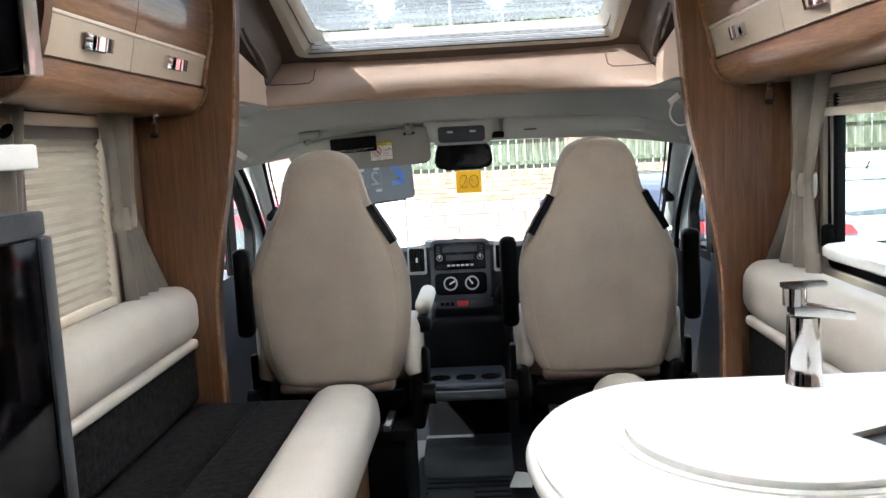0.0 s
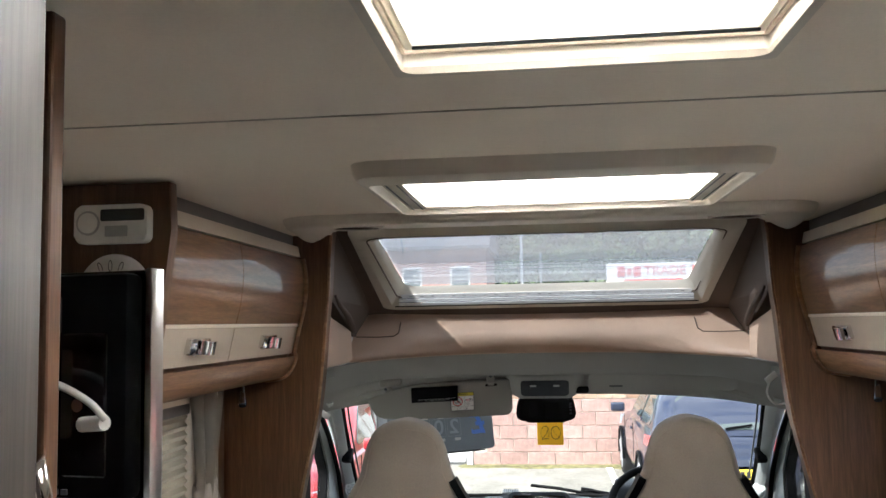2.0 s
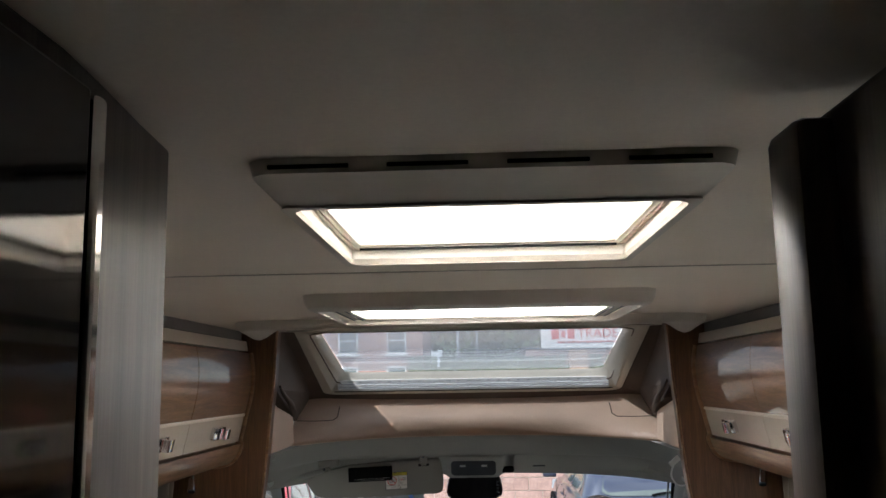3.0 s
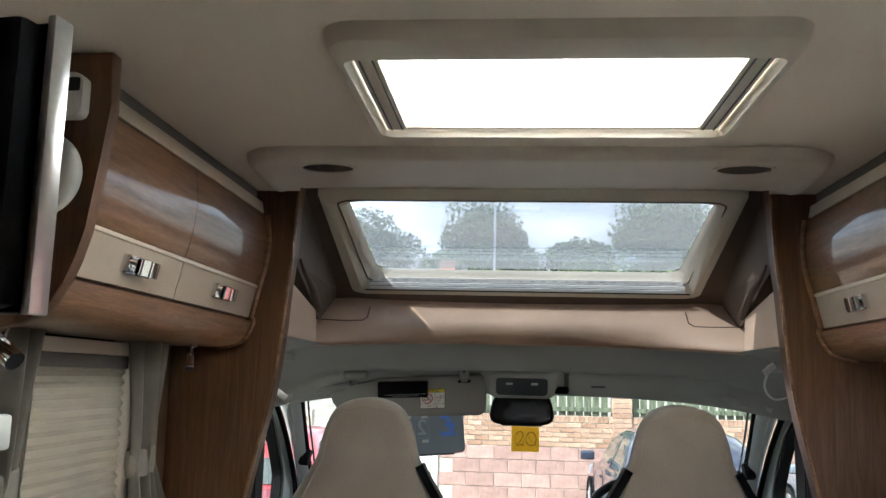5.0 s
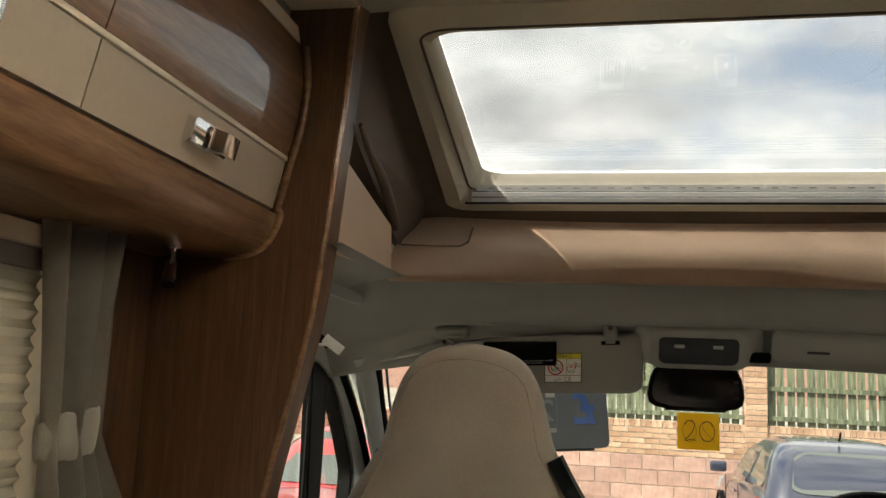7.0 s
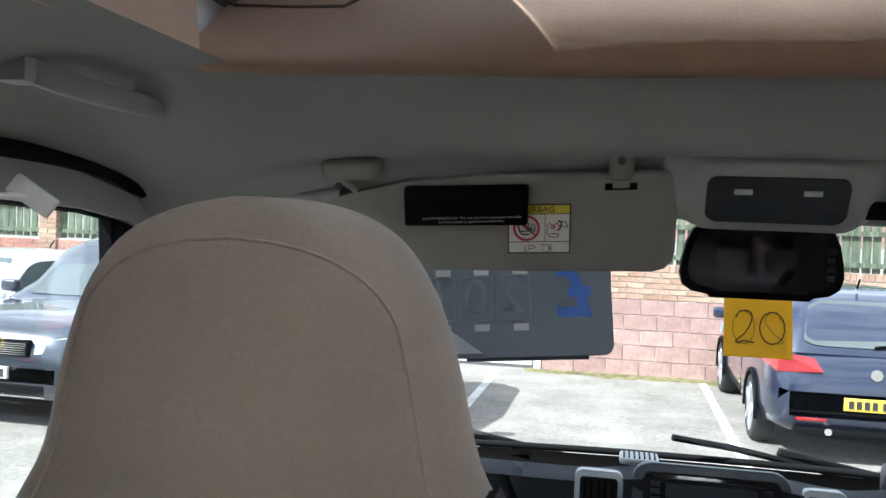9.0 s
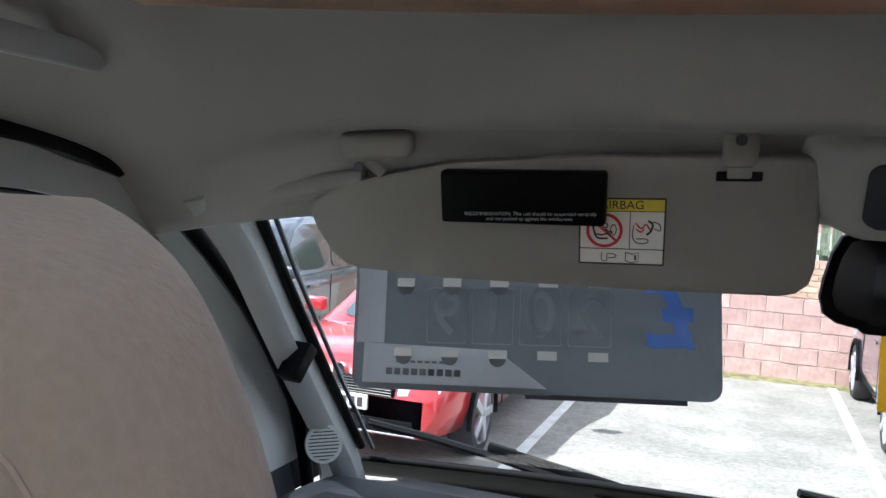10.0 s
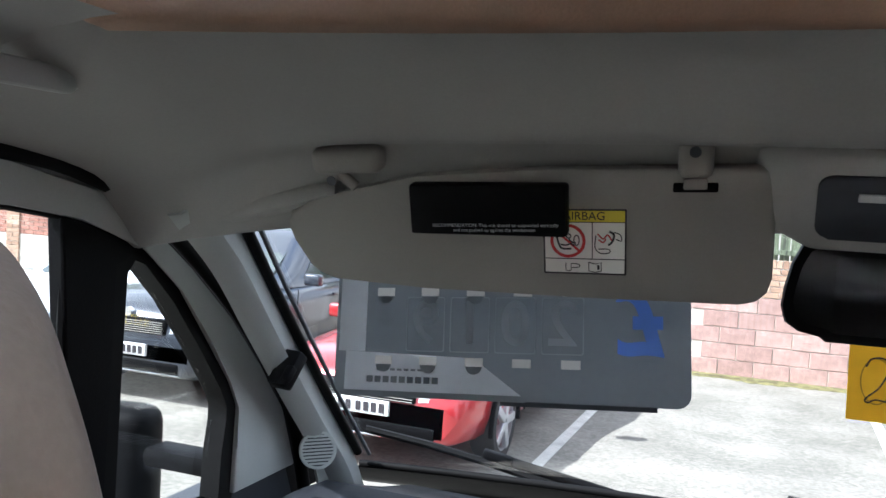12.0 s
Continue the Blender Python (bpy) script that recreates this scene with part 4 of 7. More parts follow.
def locker(s, y_back, splits, handles):
    """Overhead locker along a side wall: curved doors with a cream band and chrome handles."""
    t = thing("overhead_locker", (s * 0.85, (y_back + 2.64) / 2, 1.48), "walnut overhead locker with gloss curved doors and beige band", "locker", group="overhead lockers")
    door = [(0.738, 1.862), (0.731, 1.82), (0.729, 1.78), (0.732, 1.74), (0.739, 1.70), (0.748, 1.665)]
    band = [(0.751, 1.655), (0.757, 1.625), (0.763, 1.60), (0.768, 1.575)]
    rail = [(0.762, 1.566), (0.770, 1.54), (0.785, 1.515), (0.81, 1.500), (0.86, 1.492), (0.99, 1.492)]
    part("body", prism([(s * x, z) for x, z in [(0.775, 1.90), (0.765, 1.60), (0.80, 1.53), (0.99, 1.50), (0.99, 1.90)]], y_back + 0.02, 2.65), WOOD_V, t)
    ys = [y_back + 0.025, *splits, 2.640]
    for a, b in zip(ys, ys[1:]):
        a, b = a + 0.0015, b - 0.0015
        pr = smoothed([(x, z, 0) for x, z in door], 4)
        bm = bmesh.new()
        add_loft(bm, [[(s * p.x, y, p.y) for p in pr] + [(s * (p.x + 0.018), y, p.y) for p in reversed(pr)] for y in (a, a + (b - a) * 0.5, b)])
        d = part("door", bm, WOOD_H, t, "gloss walnut door with curved face", smooth=40)
        pr = smoothed([(x, z, 0) for x, z in band], 3)
        bm = bmesh.new()
        add_loft(bm, [[(s * p.x, y, p.y) for p in pr] + [(s * (p.x + 0.018), y, p.y) for p in reversed(pr)] for y in (a, b)])
        sub("band", bm, BAND, d, "beige lower band of the door", smooth=40)
    for y in handles:
        m = facing((s * 0.755, y, 1.617), (-s, 0, -0.22))
        h = part("handle", plate(rrect(0.106, 0.036, 0.005), m @ pose(0, 0, 0.009), 0.014, 0.003), CHROME, t, "chrome pull handle", smooth=40)
        bm = loft([[m @ Vector((x, 0.0150 * c, z0 + 0.004 * q)) for c, q in ((-1, -1), (1, -1), (1, 1), (-1, 1))] for x, z0 in ((-0.012, 0.010), (-0.004, 0.012), (0.006, 0.020), (0.016, 0.0235), (0.040, 0.0235), (0.052, 0.020))])
        sub("grip", bm, CHROME, h, smooth=25)
        sub("hinge_line", box(-0.012, -0.009, -0.016, 0.016, 0.0085, 0.0098, m=m), DASH, h)
    pr = smoothed([(x, z, 0) for x, z in rail], 4)
    bm = bmesh.new()
    add_loft(bm, [[(s * p.x, y, p.y) for p in pr] + [(s * 0.99, y, 1.53), (s * 0.80, y, 1.56)] for y in (y_back + 0.02, 2.648)])
    part("lower_rail", bm, WOOD_L, t, "rounded walnut rail under the doors", smooth=40)
    part("top_strip", prism([(s * 0.742, 1.868), (s * 0.748, 1.900), (s * 0.80, 1.905), (s * 0.80, 1.868)], y_back + 0.02, 2.645), CREAM, t, "cream strip above the doors")
    # shade between locker and ceiling, put in as a grey box
    part("shadow_gap", box(min(s * 0.765, s * 0.98), max(s * 0.765, s * 0.98), y_back + 0.02, 2.645, 1.905, ZC - 0.001), SHADOWGREY, t, "grey filler coloured as the shade under the ceiling")
    pr = smoothed([(x, z, 0) for x, z in door + band + rail[:5]], 3)
    part("end_lipping", tube([(s * (p.x - 0.004), 2.650, p.y) for p in pr], 0.007, 8), WOOD_L, t, "rounded end lipping", smooth=60)
    part("chrome_line", box(min(s * 0.7465, s * 0.760), max(s * 0.7465, s * 0.760), y_back + 0.028, 2.638, 1.6555, 1.6645, bev=0.002), CREAM, t, "thin pale line above the band", smooth=40)
    end = [(0.690, 1.932), (0.688, 1.84), (0.698, 1.757), (0.714, 1.64), (0.728, 1.59), (0.742, 1.555), (0.758, 1.525), (0.778, 1.503), (0.81, 1.488), (0.86, 1.48), (0.885, 1.47), (0.90, 1.45), (0.905, 1.42), (0.905, 1.0), (0.998, 1.0), (0.998, 1.932)]
    part("end_panel", prism([(s * x, z) for x, z in end], y_back - 0.01, y_back + 0.02, "y", 0.004), WOOD_V, t, "shaped walnut end panel", smooth=30)
    return t


LL = locker(-1, 1.60, [2.10], [1.876, 2.362])
LR = locker(1, 1.02, [1.56, 2.06], [1.45, 1.84, 2.372])


def reading_lamp(x, y, z, dx):
    t = thing("reading_lamp", (x, y, z + 0.06), "small chrome swivel reading lamp under the locker", "lamp", group="reading lamps")
    part("mount", tube([(x, y, z + 0.058), (x, y, z + 0.048)], 0.016, 16), CHROME, t, smooth=40)
    part("stem", tube([(x, y, z + 0.05), (x + dx * 0.2, y, z + 0.02)], 0.0045, 8), CHROME, t, smooth=40)
    part("head", tube([(x - dx * 0.3, y + 0.004, z + 0.03), (x + dx * 0.35, y - 0.012, z - 0.005)], [0.008, 0.013], 14), CHROME, t, smooth=40)
    part("bulb", tube([(x + dx * 0.30, y - 0.010, z - 0.002), (x + dx * 0.42, y - 0.014, z - 0.009)], 0.011, 12), LENSGREY, t, smooth=40)


reading_lamp(-0.883, 2.53, 1.438, 0.01)
reading_lamp(0.884, 2.53, 1.440, -0.01)
sl = thing("reading_lamp", (-0.85, 1.66, 1.49), "chrome cylinder reading lamp under the locker end", "lamp", group="reading lamps")
part("stem", tube([(-0.865, 1.655, 1.49), (-0.87, 1.645, 1.455)], 0.006, 8), CHROME, sl, smooth=40)
part("head", tube([(-0.90, 1.655, 1.475), (-0.835, 1.635, 1.430)], 0.017, 18), CHROME, sl, smooth=40)
part("mount", tube([(-0.865, 1.655, 1.496), (-0.865, 1.655, 1.486)], 0.018, 14), CHROME, sl, smooth=40)

# alarms on the locker end
m = facing((-0.7945, 1.589, 1.852), (0, -1, 0))
al = thing("carbon_monoxide_alarm", (-0.7955, 1.59, 1.8575), "white rounded carbon monoxide alarm with a grey window", "alarm")
part("case", plate(rrect(0.142, 0.072, 0.014), m @ pose(0, 0, 0.026), 0.026, 0.005), WHITEP, al, smooth=40)
part("speaker", plate([(0.019 * math.cos(a), 0.019 * math.sin(a)) for a in np.linspace(0, 2 * math.pi, 24, endpoint=False)], m @ pose(-0.043, 0.002, 0.029), 0.004), WHITEP, al)
part("speaker_ring", ring_frame([(0.023 * math.cos(a), 0.023 * math.sin(a)) for a in np.linspace(0, 2 * math.pi, 24, endpoint=False)], [(0.019 * math.cos(a), 0.019 * math.sin(a)) for a in np.linspace(0, 2 * math.pi, 24, endpoint=False)], m @ pose(-0.043, 0.002, 0.0275), 0.003), LABELGREY, al)
part("window", plate(rrect(0.085, 0.022, 0.004), m @ pose(0.024, 0.016, 0.0275), 0.003), DASH, al, "dark grey display window")
part("label", plate(rrect(0.044, 0.020, 0.002), m @ pose(0.012, -0.014, 0.0270), 0.002), LABELGREY, al)
m = facing((-0.795, 1.589, 1.727), (0, -1, 0))
sm = thing("smoke_alarm", (-0.805, 1.59, 1.735), "round white smoke alarm on the locker end panel", "alarm")
rings = []
for r, z in ((0.070, 0), (0.070, 0.008), (0.066, 0.015), (0.054, 0.020), (0.035, 0.0225), (0.012, 0.023)):
    rings.append([m @ Vector((r * math.cos(a), r * math.sin(a), z)) for a in np.linspace(0, 2 * math.pi, 40, endpoint=False)])
part("case", loft(rings), WHITEP, sm, smooth=50)
for r0, r1, z in ((0.0235, 0.0215, 0.0242), (0.0195, 0.0185, 0.0242)):
    part("button_ring", ring_frame([(r0 * math.cos(a), r0 * math.sin(a)) for a in np.linspace(0, 2 * math.pi, 28, endpoint=False)], [(r1 * math.cos(a), r1 * math.sin(a)) for a in np.linspace(0, 2 * math.pi, 28, endpoint=False)], m @ pose(0, 0, z), 0.004), INK, sm)
for k in (-1, 0, 1):
    loop = [m @ pose(0.02 * k, 0.047 - 0.003 * abs(k), 0.0205 + 0.001 * (1 - abs(k)), 0, 0, -22 * k) @ Vector((0.0035 * math.sin(a), 0.010 * math.cos(a), 0.001)) for a in np.linspace(0, 2 * math.pi, 14)]
    part("vent_mark", tube(loop, 0.0007, 4), INK, sm)
for k in range(9):
    a = radians(-115 + 6.2 * k)
    part("print_bar", box(-0.0017, 0.0017, -0.0028, 0.0028, 0, 0.001, m=m @ pose(0.040 * math.cos(a), 0.040 * math.sin(a), 0.0215, 0, 0, math.degrees(a) + 90)), INK, sm)


def pleated_blind(s, y0, y1, z0, z1, n, name, label):
    t = thing(name, (s * 0.985, (y0 + y1) / 2, z0), label, "blind")
    pts = []
    for k in range(2 * n + 1):
        z = z0 + (z1 - z0) * k / (2 * n)
        pts.append((0.982 - (0.0095 if k % 2 else 0.0), z))
    bm = bmesh.new()
    cols = []
    for j, y in enumerate(np.linspace(y0, y1, 13)):
        wob = 0.0016 * math.sin(5.1 * y * 3) + 0.0012 * math.sin(17 * y)
        cols.append([(s * (x + wob * (1 if k % 2 else 0.3)), float(y), z + wob) for k, (x, z) in enumerate(pts)])
    add_loft(bm, cols, False, False)
    part("cloth", bm, BLIND, t, "cream pleated cloth")
    part("top_rail", box(min(s * 0.955, s * 0.998), max(s * 0.955, s * 0.998), y0 - 0.01, y1 + 0.01, z1, z1 + 0.03, bev=0.004), CREAM, t, smooth=40)
    part("bottom_rail", box(min(s * 0.962, s * 0.996), max(s * 0.962, s * 0.996), y0 - 0.005, y1 + 0.005, z0 - 0.022, z0, bev=0.004), CREAM, t, smooth=40)
    return t


bl = pleated_blind(-1, 1.60, 2.345, 0.99, 1.455, 19, "pleated_blind", "cream pleated blind drawn down over the side window")
part("side_channel", box(-0.997, -0.960, 2.362, 2.374, 0.95, 1.49, bev=0.004), CREAM, bl, "cream side channel", smooth=40)
# shade in the gap beside the pleats, added as a flat grey strip
part("channel_shade", box(-0.999, -0.993, 2.325, 2.47, 0.95, 1.50), SHADOWGREY, bl, "grey strip standing for the shade beside the blind")
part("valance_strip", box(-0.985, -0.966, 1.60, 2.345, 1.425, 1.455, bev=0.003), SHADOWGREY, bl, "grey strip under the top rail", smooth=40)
br = pleated_blind(1, 1.32, 2.36, 1.405, 1.455, 6, "pleated_blind", "cream pleated blind drawn up at the top of the window")


def window_unit(s, y0, y1, z0, z1):
    t = thing("side_window", (s * 1.02, (y0 + y1) / 2, z0), "hinged acrylic side window in a dark frame", "window", kind="structure")
    m = facing((s * 1.012, (y0 + y1) / 2, (z0 + z1) / 2), (-s, 0, 0))
    w, h = y1 - y0, z1 - z0
    part("window_frame", ring_frame(rrect(w, h, 0.03), rrect(w - 0.07, h - 0.07, 0.03), m, 0.03), BLACK, t, "black window frame")
    p = part("pane", box(min(s * 1.02, s * 1.024), max(s * 1.02, s * 1.024), y0 + 0.02, y1 - 0.02, z0 + 0.02, z1 - 0.02), GLASS, t)
    p.visible_shadow = False
    return t


wl1 = window_unit(-1, 1.45, 2.44, 0.97, 1.51)
wr1 = window_unit(1, 1.30, 2.44, 0.97, 1.51)
st = thing("window_stay", (0.985, 2.3, 1.0), "silver telescopic window stay with a black knob", "stay")
part("rod", tube([(0.985, 2.33, 1.42), (0.988, 2.32, 1.05)], 0.011, 10), ALU, st, smooth=50)
part("sleeve", box(0.972, 0.998, 2.285, 2.305, 1.0, 1.44, bev=0.004), BLACK, st, smooth=40)
part("knob", box(0.955, 0.995, 2.29, 2.35, 1.01, 1.10, bev=0.012), BLACK, st, smooth=40)


def curtain(s, y0, y1, tie, low0, low1, name="curtain"):
    t = thing(name, (s * 0.94, (y0 + y1) / 2, 0.95), "grey-beige gathered curtain held by a cloth tie-back", "curtain", group="window curtains")
    yc = (tie[0] + tie[1]) / 2
    rows = []
    for z in np.linspace(1.515, 0.958, 40):
        if z > 1.21:
            f = (1.515 - z) / (1.515 - 1.21)
            a, b = y0 + (tie[0] - y0) * f, y1 + (tie[1] - y1) * f
            amp = 0.026 * (1 - 0.45 * f)
        else:
            f = (1.21 - z) / 0.252
            g = f ** 1.05
            a, b = tie[0] + (low0 - tie[0]) * g, tie[1] + (low1 - tie[1]) * g
            amp = 0.011 + 0.014 * f
        row = []
        for k in range(41):
            u = k / 40
            fold = math.sin(u * 3.2 * 2 * math.pi + 0.7 * math.sin(3 * z)) + 0.35 * math.sin(u * 14.5 + 6 * z)
            row.append((s * (0.940 - amp * fold - 0.012 * math.sin(math.pi * u)), a + (b - a) * u, float(z) + 0.012 * math.sin(9 * u) * max(0, (1.05 - z) * 8)))
        rows.append(row)
    bm = bmesh.new()
    add_loft(bm, rows, False, False)
    bmesh.ops.solidify(bm, geom=bm.faces[:], thickness=0.003)
    part("cloth", bm, CURTAIN, t, smooth=70)
    ring = []
    for z, f in ((1.238, 0.90), (1.232, 1.0), (1.215, 1.03), (1.195, 1.0), (1.180, 0.96), (1.174, 0.88)):
        ring.append([(s * (0.940 + 0.026 * f * math.cos(a) * (1 + 0.10 * math.sin(5 * a))), yc + (tie[1] - tie[0]) * 0.50 * f * math.sin(a), z + 0.006 * math.sin(a) + 0.002 * math.sin(7 * a)) for a in np.linspace(0, 2 * math.pi, 36, endpoint=False)])
    part("tie_back", loft(ring, True, False), CURTAIN, t, "folded cloth tie-back", smooth=60)


curtain(-1, 2.300, 2.468, (2.330, 2.455), 2.350, 2.605)
curtain(-1, 1.70, 1.885, (1.73, 1.85), 1.66, 1.87)
curtain(1, 2.245, 2.445, (2.36, 2.48), 2.29, 2.645)


for q in (-1, 1):
    solid("wall_lining", box(min(q * 0.985, q * 0.9985), max(q * 0.985, q * 0.9985), 2.462, 2.654, 0.002, 1.495, bev=0.002), WOOD_V, "walnut veneer lining beside the window", "panel", kind="structure")


def bench(s, xr0, xr1, y0, y1):
    """Side settee: dark seat with a pale front roll, and a two-tone back against the wall."""
    t = thing("bench_settee", (s * 0.65, (y0 + y1) / 2, 0), "charcoal fabric bench settee with off-white rolls", "settee", group="side settees")
    part("base", box(min(s * (xr0 + 0.05), s * 0.99), max(s * (xr0 + 0.05), s * 0.99), y0, y1 - 0.02, 0.002, 0.44, bev=0.004), WOOD_V, t, "walnut settee base")
    def cushion(x0, x1, za, zb, r, ya, yb):
        prof = [(x0 + (x1 - x0) / 2 + a, za + (zb - za) / 2 + b) for a, b in rrect(x1 - x0, zb - za, r, 5)]
        cx, cz = (x0 + x1) / 2, (za + zb) / 2
        rings = []
        for f, y in ((0.78, ya), (0.93, ya + 0.012), (1.0, ya + 0.04), (1.0, yb - 0.05), (0.95, yb - 0.018), (0.80, yb)):
            rings.append([(s * (cx + (px - cx) * f), y, cz + (pz - cz) * f) for px, pz in prof])
        return loft(rings)
    part("seat_cushion", cushion(xr1 - 0.02, 0.88, 0.44, 0.598, 0.03, y0, y1), DARKFAB, t, "charcoal patterned seat cushion", smooth=60)
    part("seat_roll", cushion(xr0, xr1, 0.44, 0.640, 0.085, y0, y1 + 0.01), PALE, t, "off-white padded front roll", smooth=70)
    part("back_lower", cushion(0.842, 0.99, 0.598, 0.80, 0.03, y0, y1 - 0.02), DARKFAB, t, "charcoal lower backrest", smooth=60)
    part("back_upper", cushion(0.826, 0.995, 0.795, 0.975, 0.065, y0, y1 - 0.01), PALE, t, "off-white padded upper backrest", smooth=70)
    part("piping", box(min(s * 0.832, s * 0.87), max(s * 0.832, s * 0.87), y0 + 0.02, y1 - 0.035, 0.778, 0.808, bev=0.012, seg=3), PALE, t, "pale piping", smooth=60)
    part("seat_seam", tube([(s * 0.66, y0 + 0.03, 0.598), (s * 0.66, y1 - 0.04, 0.598)], 0.004, 6), BLACK, t)


bench(-1, 0.285, 0.505, 0.95, 2.645)
bench(1, 0.365, 0.56, 1.46, 2.645)

# black glass appliance and the shelf above it
ap = thing("black_glass_appliance", (-0.70, 0.68, 0), "tall black gloss glass fronted appliance with a dark grey frame", "appliance")
part("body", box(-0.99, -0.455, 0.43, 0.935, 0.002, 1.285, bev=0.004), BLACK, ap)
top = []
for k in range(13):
    u = k / 12
    top.append((-0.418 - 0.055 * (1 - u) ** 2.0 - 0.0, 0.43 + 0.507 * u))
part("top", prism(top + [(-0.99, 0.937), (-0.99, 0.43)], 1.285, 1.312, "z", 0.004), DASH, ap, "dark grey curved top", smooth=30)
bm = bmesh.new()
add_loft(bm, [[(x + 0.0, y, z) for x, y in top] for z in (0.25, 1.282)], False, False)
bmesh.ops.solidify(bm, geom=bm.faces[:], thickness=0.012)
part("glass_door", bm, DARKGLASS, ap, "black gloss glass door", smooth=40)
part("door_edge", box(-0.452, -0.414, 0.915, 0.942, 0.25, 1.284, bev=0.004), DASH, ap, "dark grey door edge", smooth=40)
sh = thing("corner_shelf", (-0.6, 0.8, 1.36), "small white laminate corner shelf", "shelf")
part("board", prism([(-0.416, 0.933), (-0.99, 0.95), (-0.99, 0.734), (-0.448, 0.734)], 1.357, 1.384, "z", 0.003), WHITE, sh, smooth=30)
part("support", box(-0.62, -0.46, 0.90, 0.925, 1.312, 1.357, bev=0.002), WOOD_G, sh, "grey-brown support panel")

# television on an arm
tv = thing("television", (-0.58, 0.98, 1.46), "slim black television with a silver edge turned to the aisle", "television")
ty = 10
M = pose(-0.440, 0.985, 1.594, 0, 0, -ty)
part("back_shell", box(-0.42, -0.012, -0.03, 0.004, -0.126, 0.126, bev=0.01, m=M), BLACK, tv, "black plastic back", smooth=40)
part("screen", box(-0.428, -0.004, 0.004, 0.012, -0.130, 0.130, bev=0.002, m=M), BLACKGLOSS, tv)
part("bezel", box(-0.005, 0.004, -0.008, 0.016, -0.131, 0.131, bev=0.002, m=M), ALU, tv, "silver side bezel", smooth=40)
part("recess", box(-0.20, -0.035, -0.034, -0.028, -0.10, 0.06, bev=0.003, m=M), BLACKGLOSS, tv, "socket recess")
part("rib", box(-0.105, -0.098, -0.040, -0.028, -0.11, 0.10, bev=0.002, m=M), BLACK, tv)
for k in range(7):
    part("vent_slot", box(-0.165 + 0.012 * k, -0.158 + 0.012 * k, -0.033, -0.0295, -0.119, -0.113, m=M), DASH, tv)
arm = thing("wall_bracket", (-0.62, 0.93, 1.52), "aluminium television bracket arm", "bracket")
part("plate", box(-0.150, -0.100, -0.062, -0.034, -0.060, 0.040, bev=0.004, m=M), ALU, arm, smooth=40)
part("tube", tube([M @ Vector((-0.125, -0.06, -0.01)), M @ Vector((-0.30, -0.11, -0.01))], 0.02, 14), ALU, arm, smooth=50)
cab = thing("aerial_cable", (-0.5, 0.93, 1.53), "white cable with a plug in the television's back", "cable")
part("lead", tube(smoothed([M @ Vector(p) for p in ((-0.24, -0.085, 0.012), (-0.16, -0.08, 0.018), (-0.085, -0.072, 0.010), (-0.040, -0.06, -0.012), (-0.026, -0.046, -0.034))], 6), 0.0042, 8), WHITEP, cab, smooth=60)
part("plug", tube([M @ Vector((-0.028, -0.044, -0.038)), M @ Vector((-0.062, -0.038, -0.041))], 0.0085, 12), WHITEP, cab, smooth=60)
part("socket", tube([M @ Vector((-0.066, -0.030, -0.020)), M @ Vector((-0.066, -0.042, -0.020))], 0.0075, 12), CHROME, cab, smooth=60)

# tall units by the aisle
tw = thing("tall_cupboard", (-0.6, -0.3, 0), "tall grey-brown wood cupboard with a gloss dark door", "cupboard")
part("body", prism([(-0.99, -1.2), (-0.19, -1.2), (-0.172, 0.16), (-0.176, 0.21), (-0.187, 0.350), (-0.210, 0.356), (-0.99, 0.356)], 0.002, ZC - 0.012, "z", 0.003), WOOD_G, tw, smooth=20)
part("gloss_door", prism([(-0.182, -1.1), (-0.168, -1.1), (-0.160, 0.165), (-0.170, 0.170)], 0.03, ZC - 0.03, "z", 0.002), DARKGLASS, tw, "dark gloss door panel")
part("door_trim", box(-0.176, -0.160, 0.174, 0.186, 0.03, ZC - 0.03, bev=0.003), CHROME, tw, "bright metal door edge")
part("side_panel", box(-0.99, -0.402, 0.710, 0.732, 1.320, ZC - 0.01, bev=0.003), WOOD_V, tw, "walnut side panel")
path = [(-0.410, 0.712, 1.558), (-0.398, 0.696, 1.550), (-0.388, 0.690, 1.522), (-0.381, 0.688, 1.481), (-0.387, 0.690, 1.431), (-0.400, 0.696, 1.388), (-0.412, 0.712, 1.378)]
rings = []
for p in smoothed(path, 6):
    rings.append([p + Vector((0.0055 * math.cos(a), 0.008 * math.sin(a), 0)) for a in np.linspace(0, 2 * math.pi, 12, endpoint=False)])
part("handle", loft(rings), CHROME, tw, "curved chrome bow handle", smooth=60)
wd = thing("wardrobe", (0.6, 0.0, 0), "tall dark walnut wardrobe beside the aisle", "wardrobe")
part("body", box(0.245, 0.99, -1.2, 0.30, 0.002, ZC - 0.02, bev=0.004), WOOD_D, wd)
part("front_stile", box(0.222, 0.262, 0.262, 0.318, 0.002, ZC - 0.025, bev=0.008), WOOD_D, wd, "dark rounded front stile", smooth=40)

# worktop, sink and tap
wt = thing("kitchen_unit", (0.6, 0.9, 0), "kitchen unit with curved grey-brown front", "kitchen unit")
out = [(0.99, 1.425), (0.45, 1.432), (0.33, 1.428), (0.25, 1.40), (0.18, 1.33), (0.135, 1.24), (0.118, 1.15), (0.122, 1.05), (0.145, 0.95), (0.19, 0.83), (0.24, 0.68), (0.26, 0.50), (0.26, 0.33)]
edge = [(p.x, p.y) for p in smoothed([(x, y, 0) for x, y in out], 5)]
part("carcass", prism([(max(x + 0.045, 0.17), y - 0.03 if y > 1.3 else y) for x, y in edge] + [(0.99, 0.33)], 0.002, 0.915, "z"), WOOD_G, wt, smooth=30)
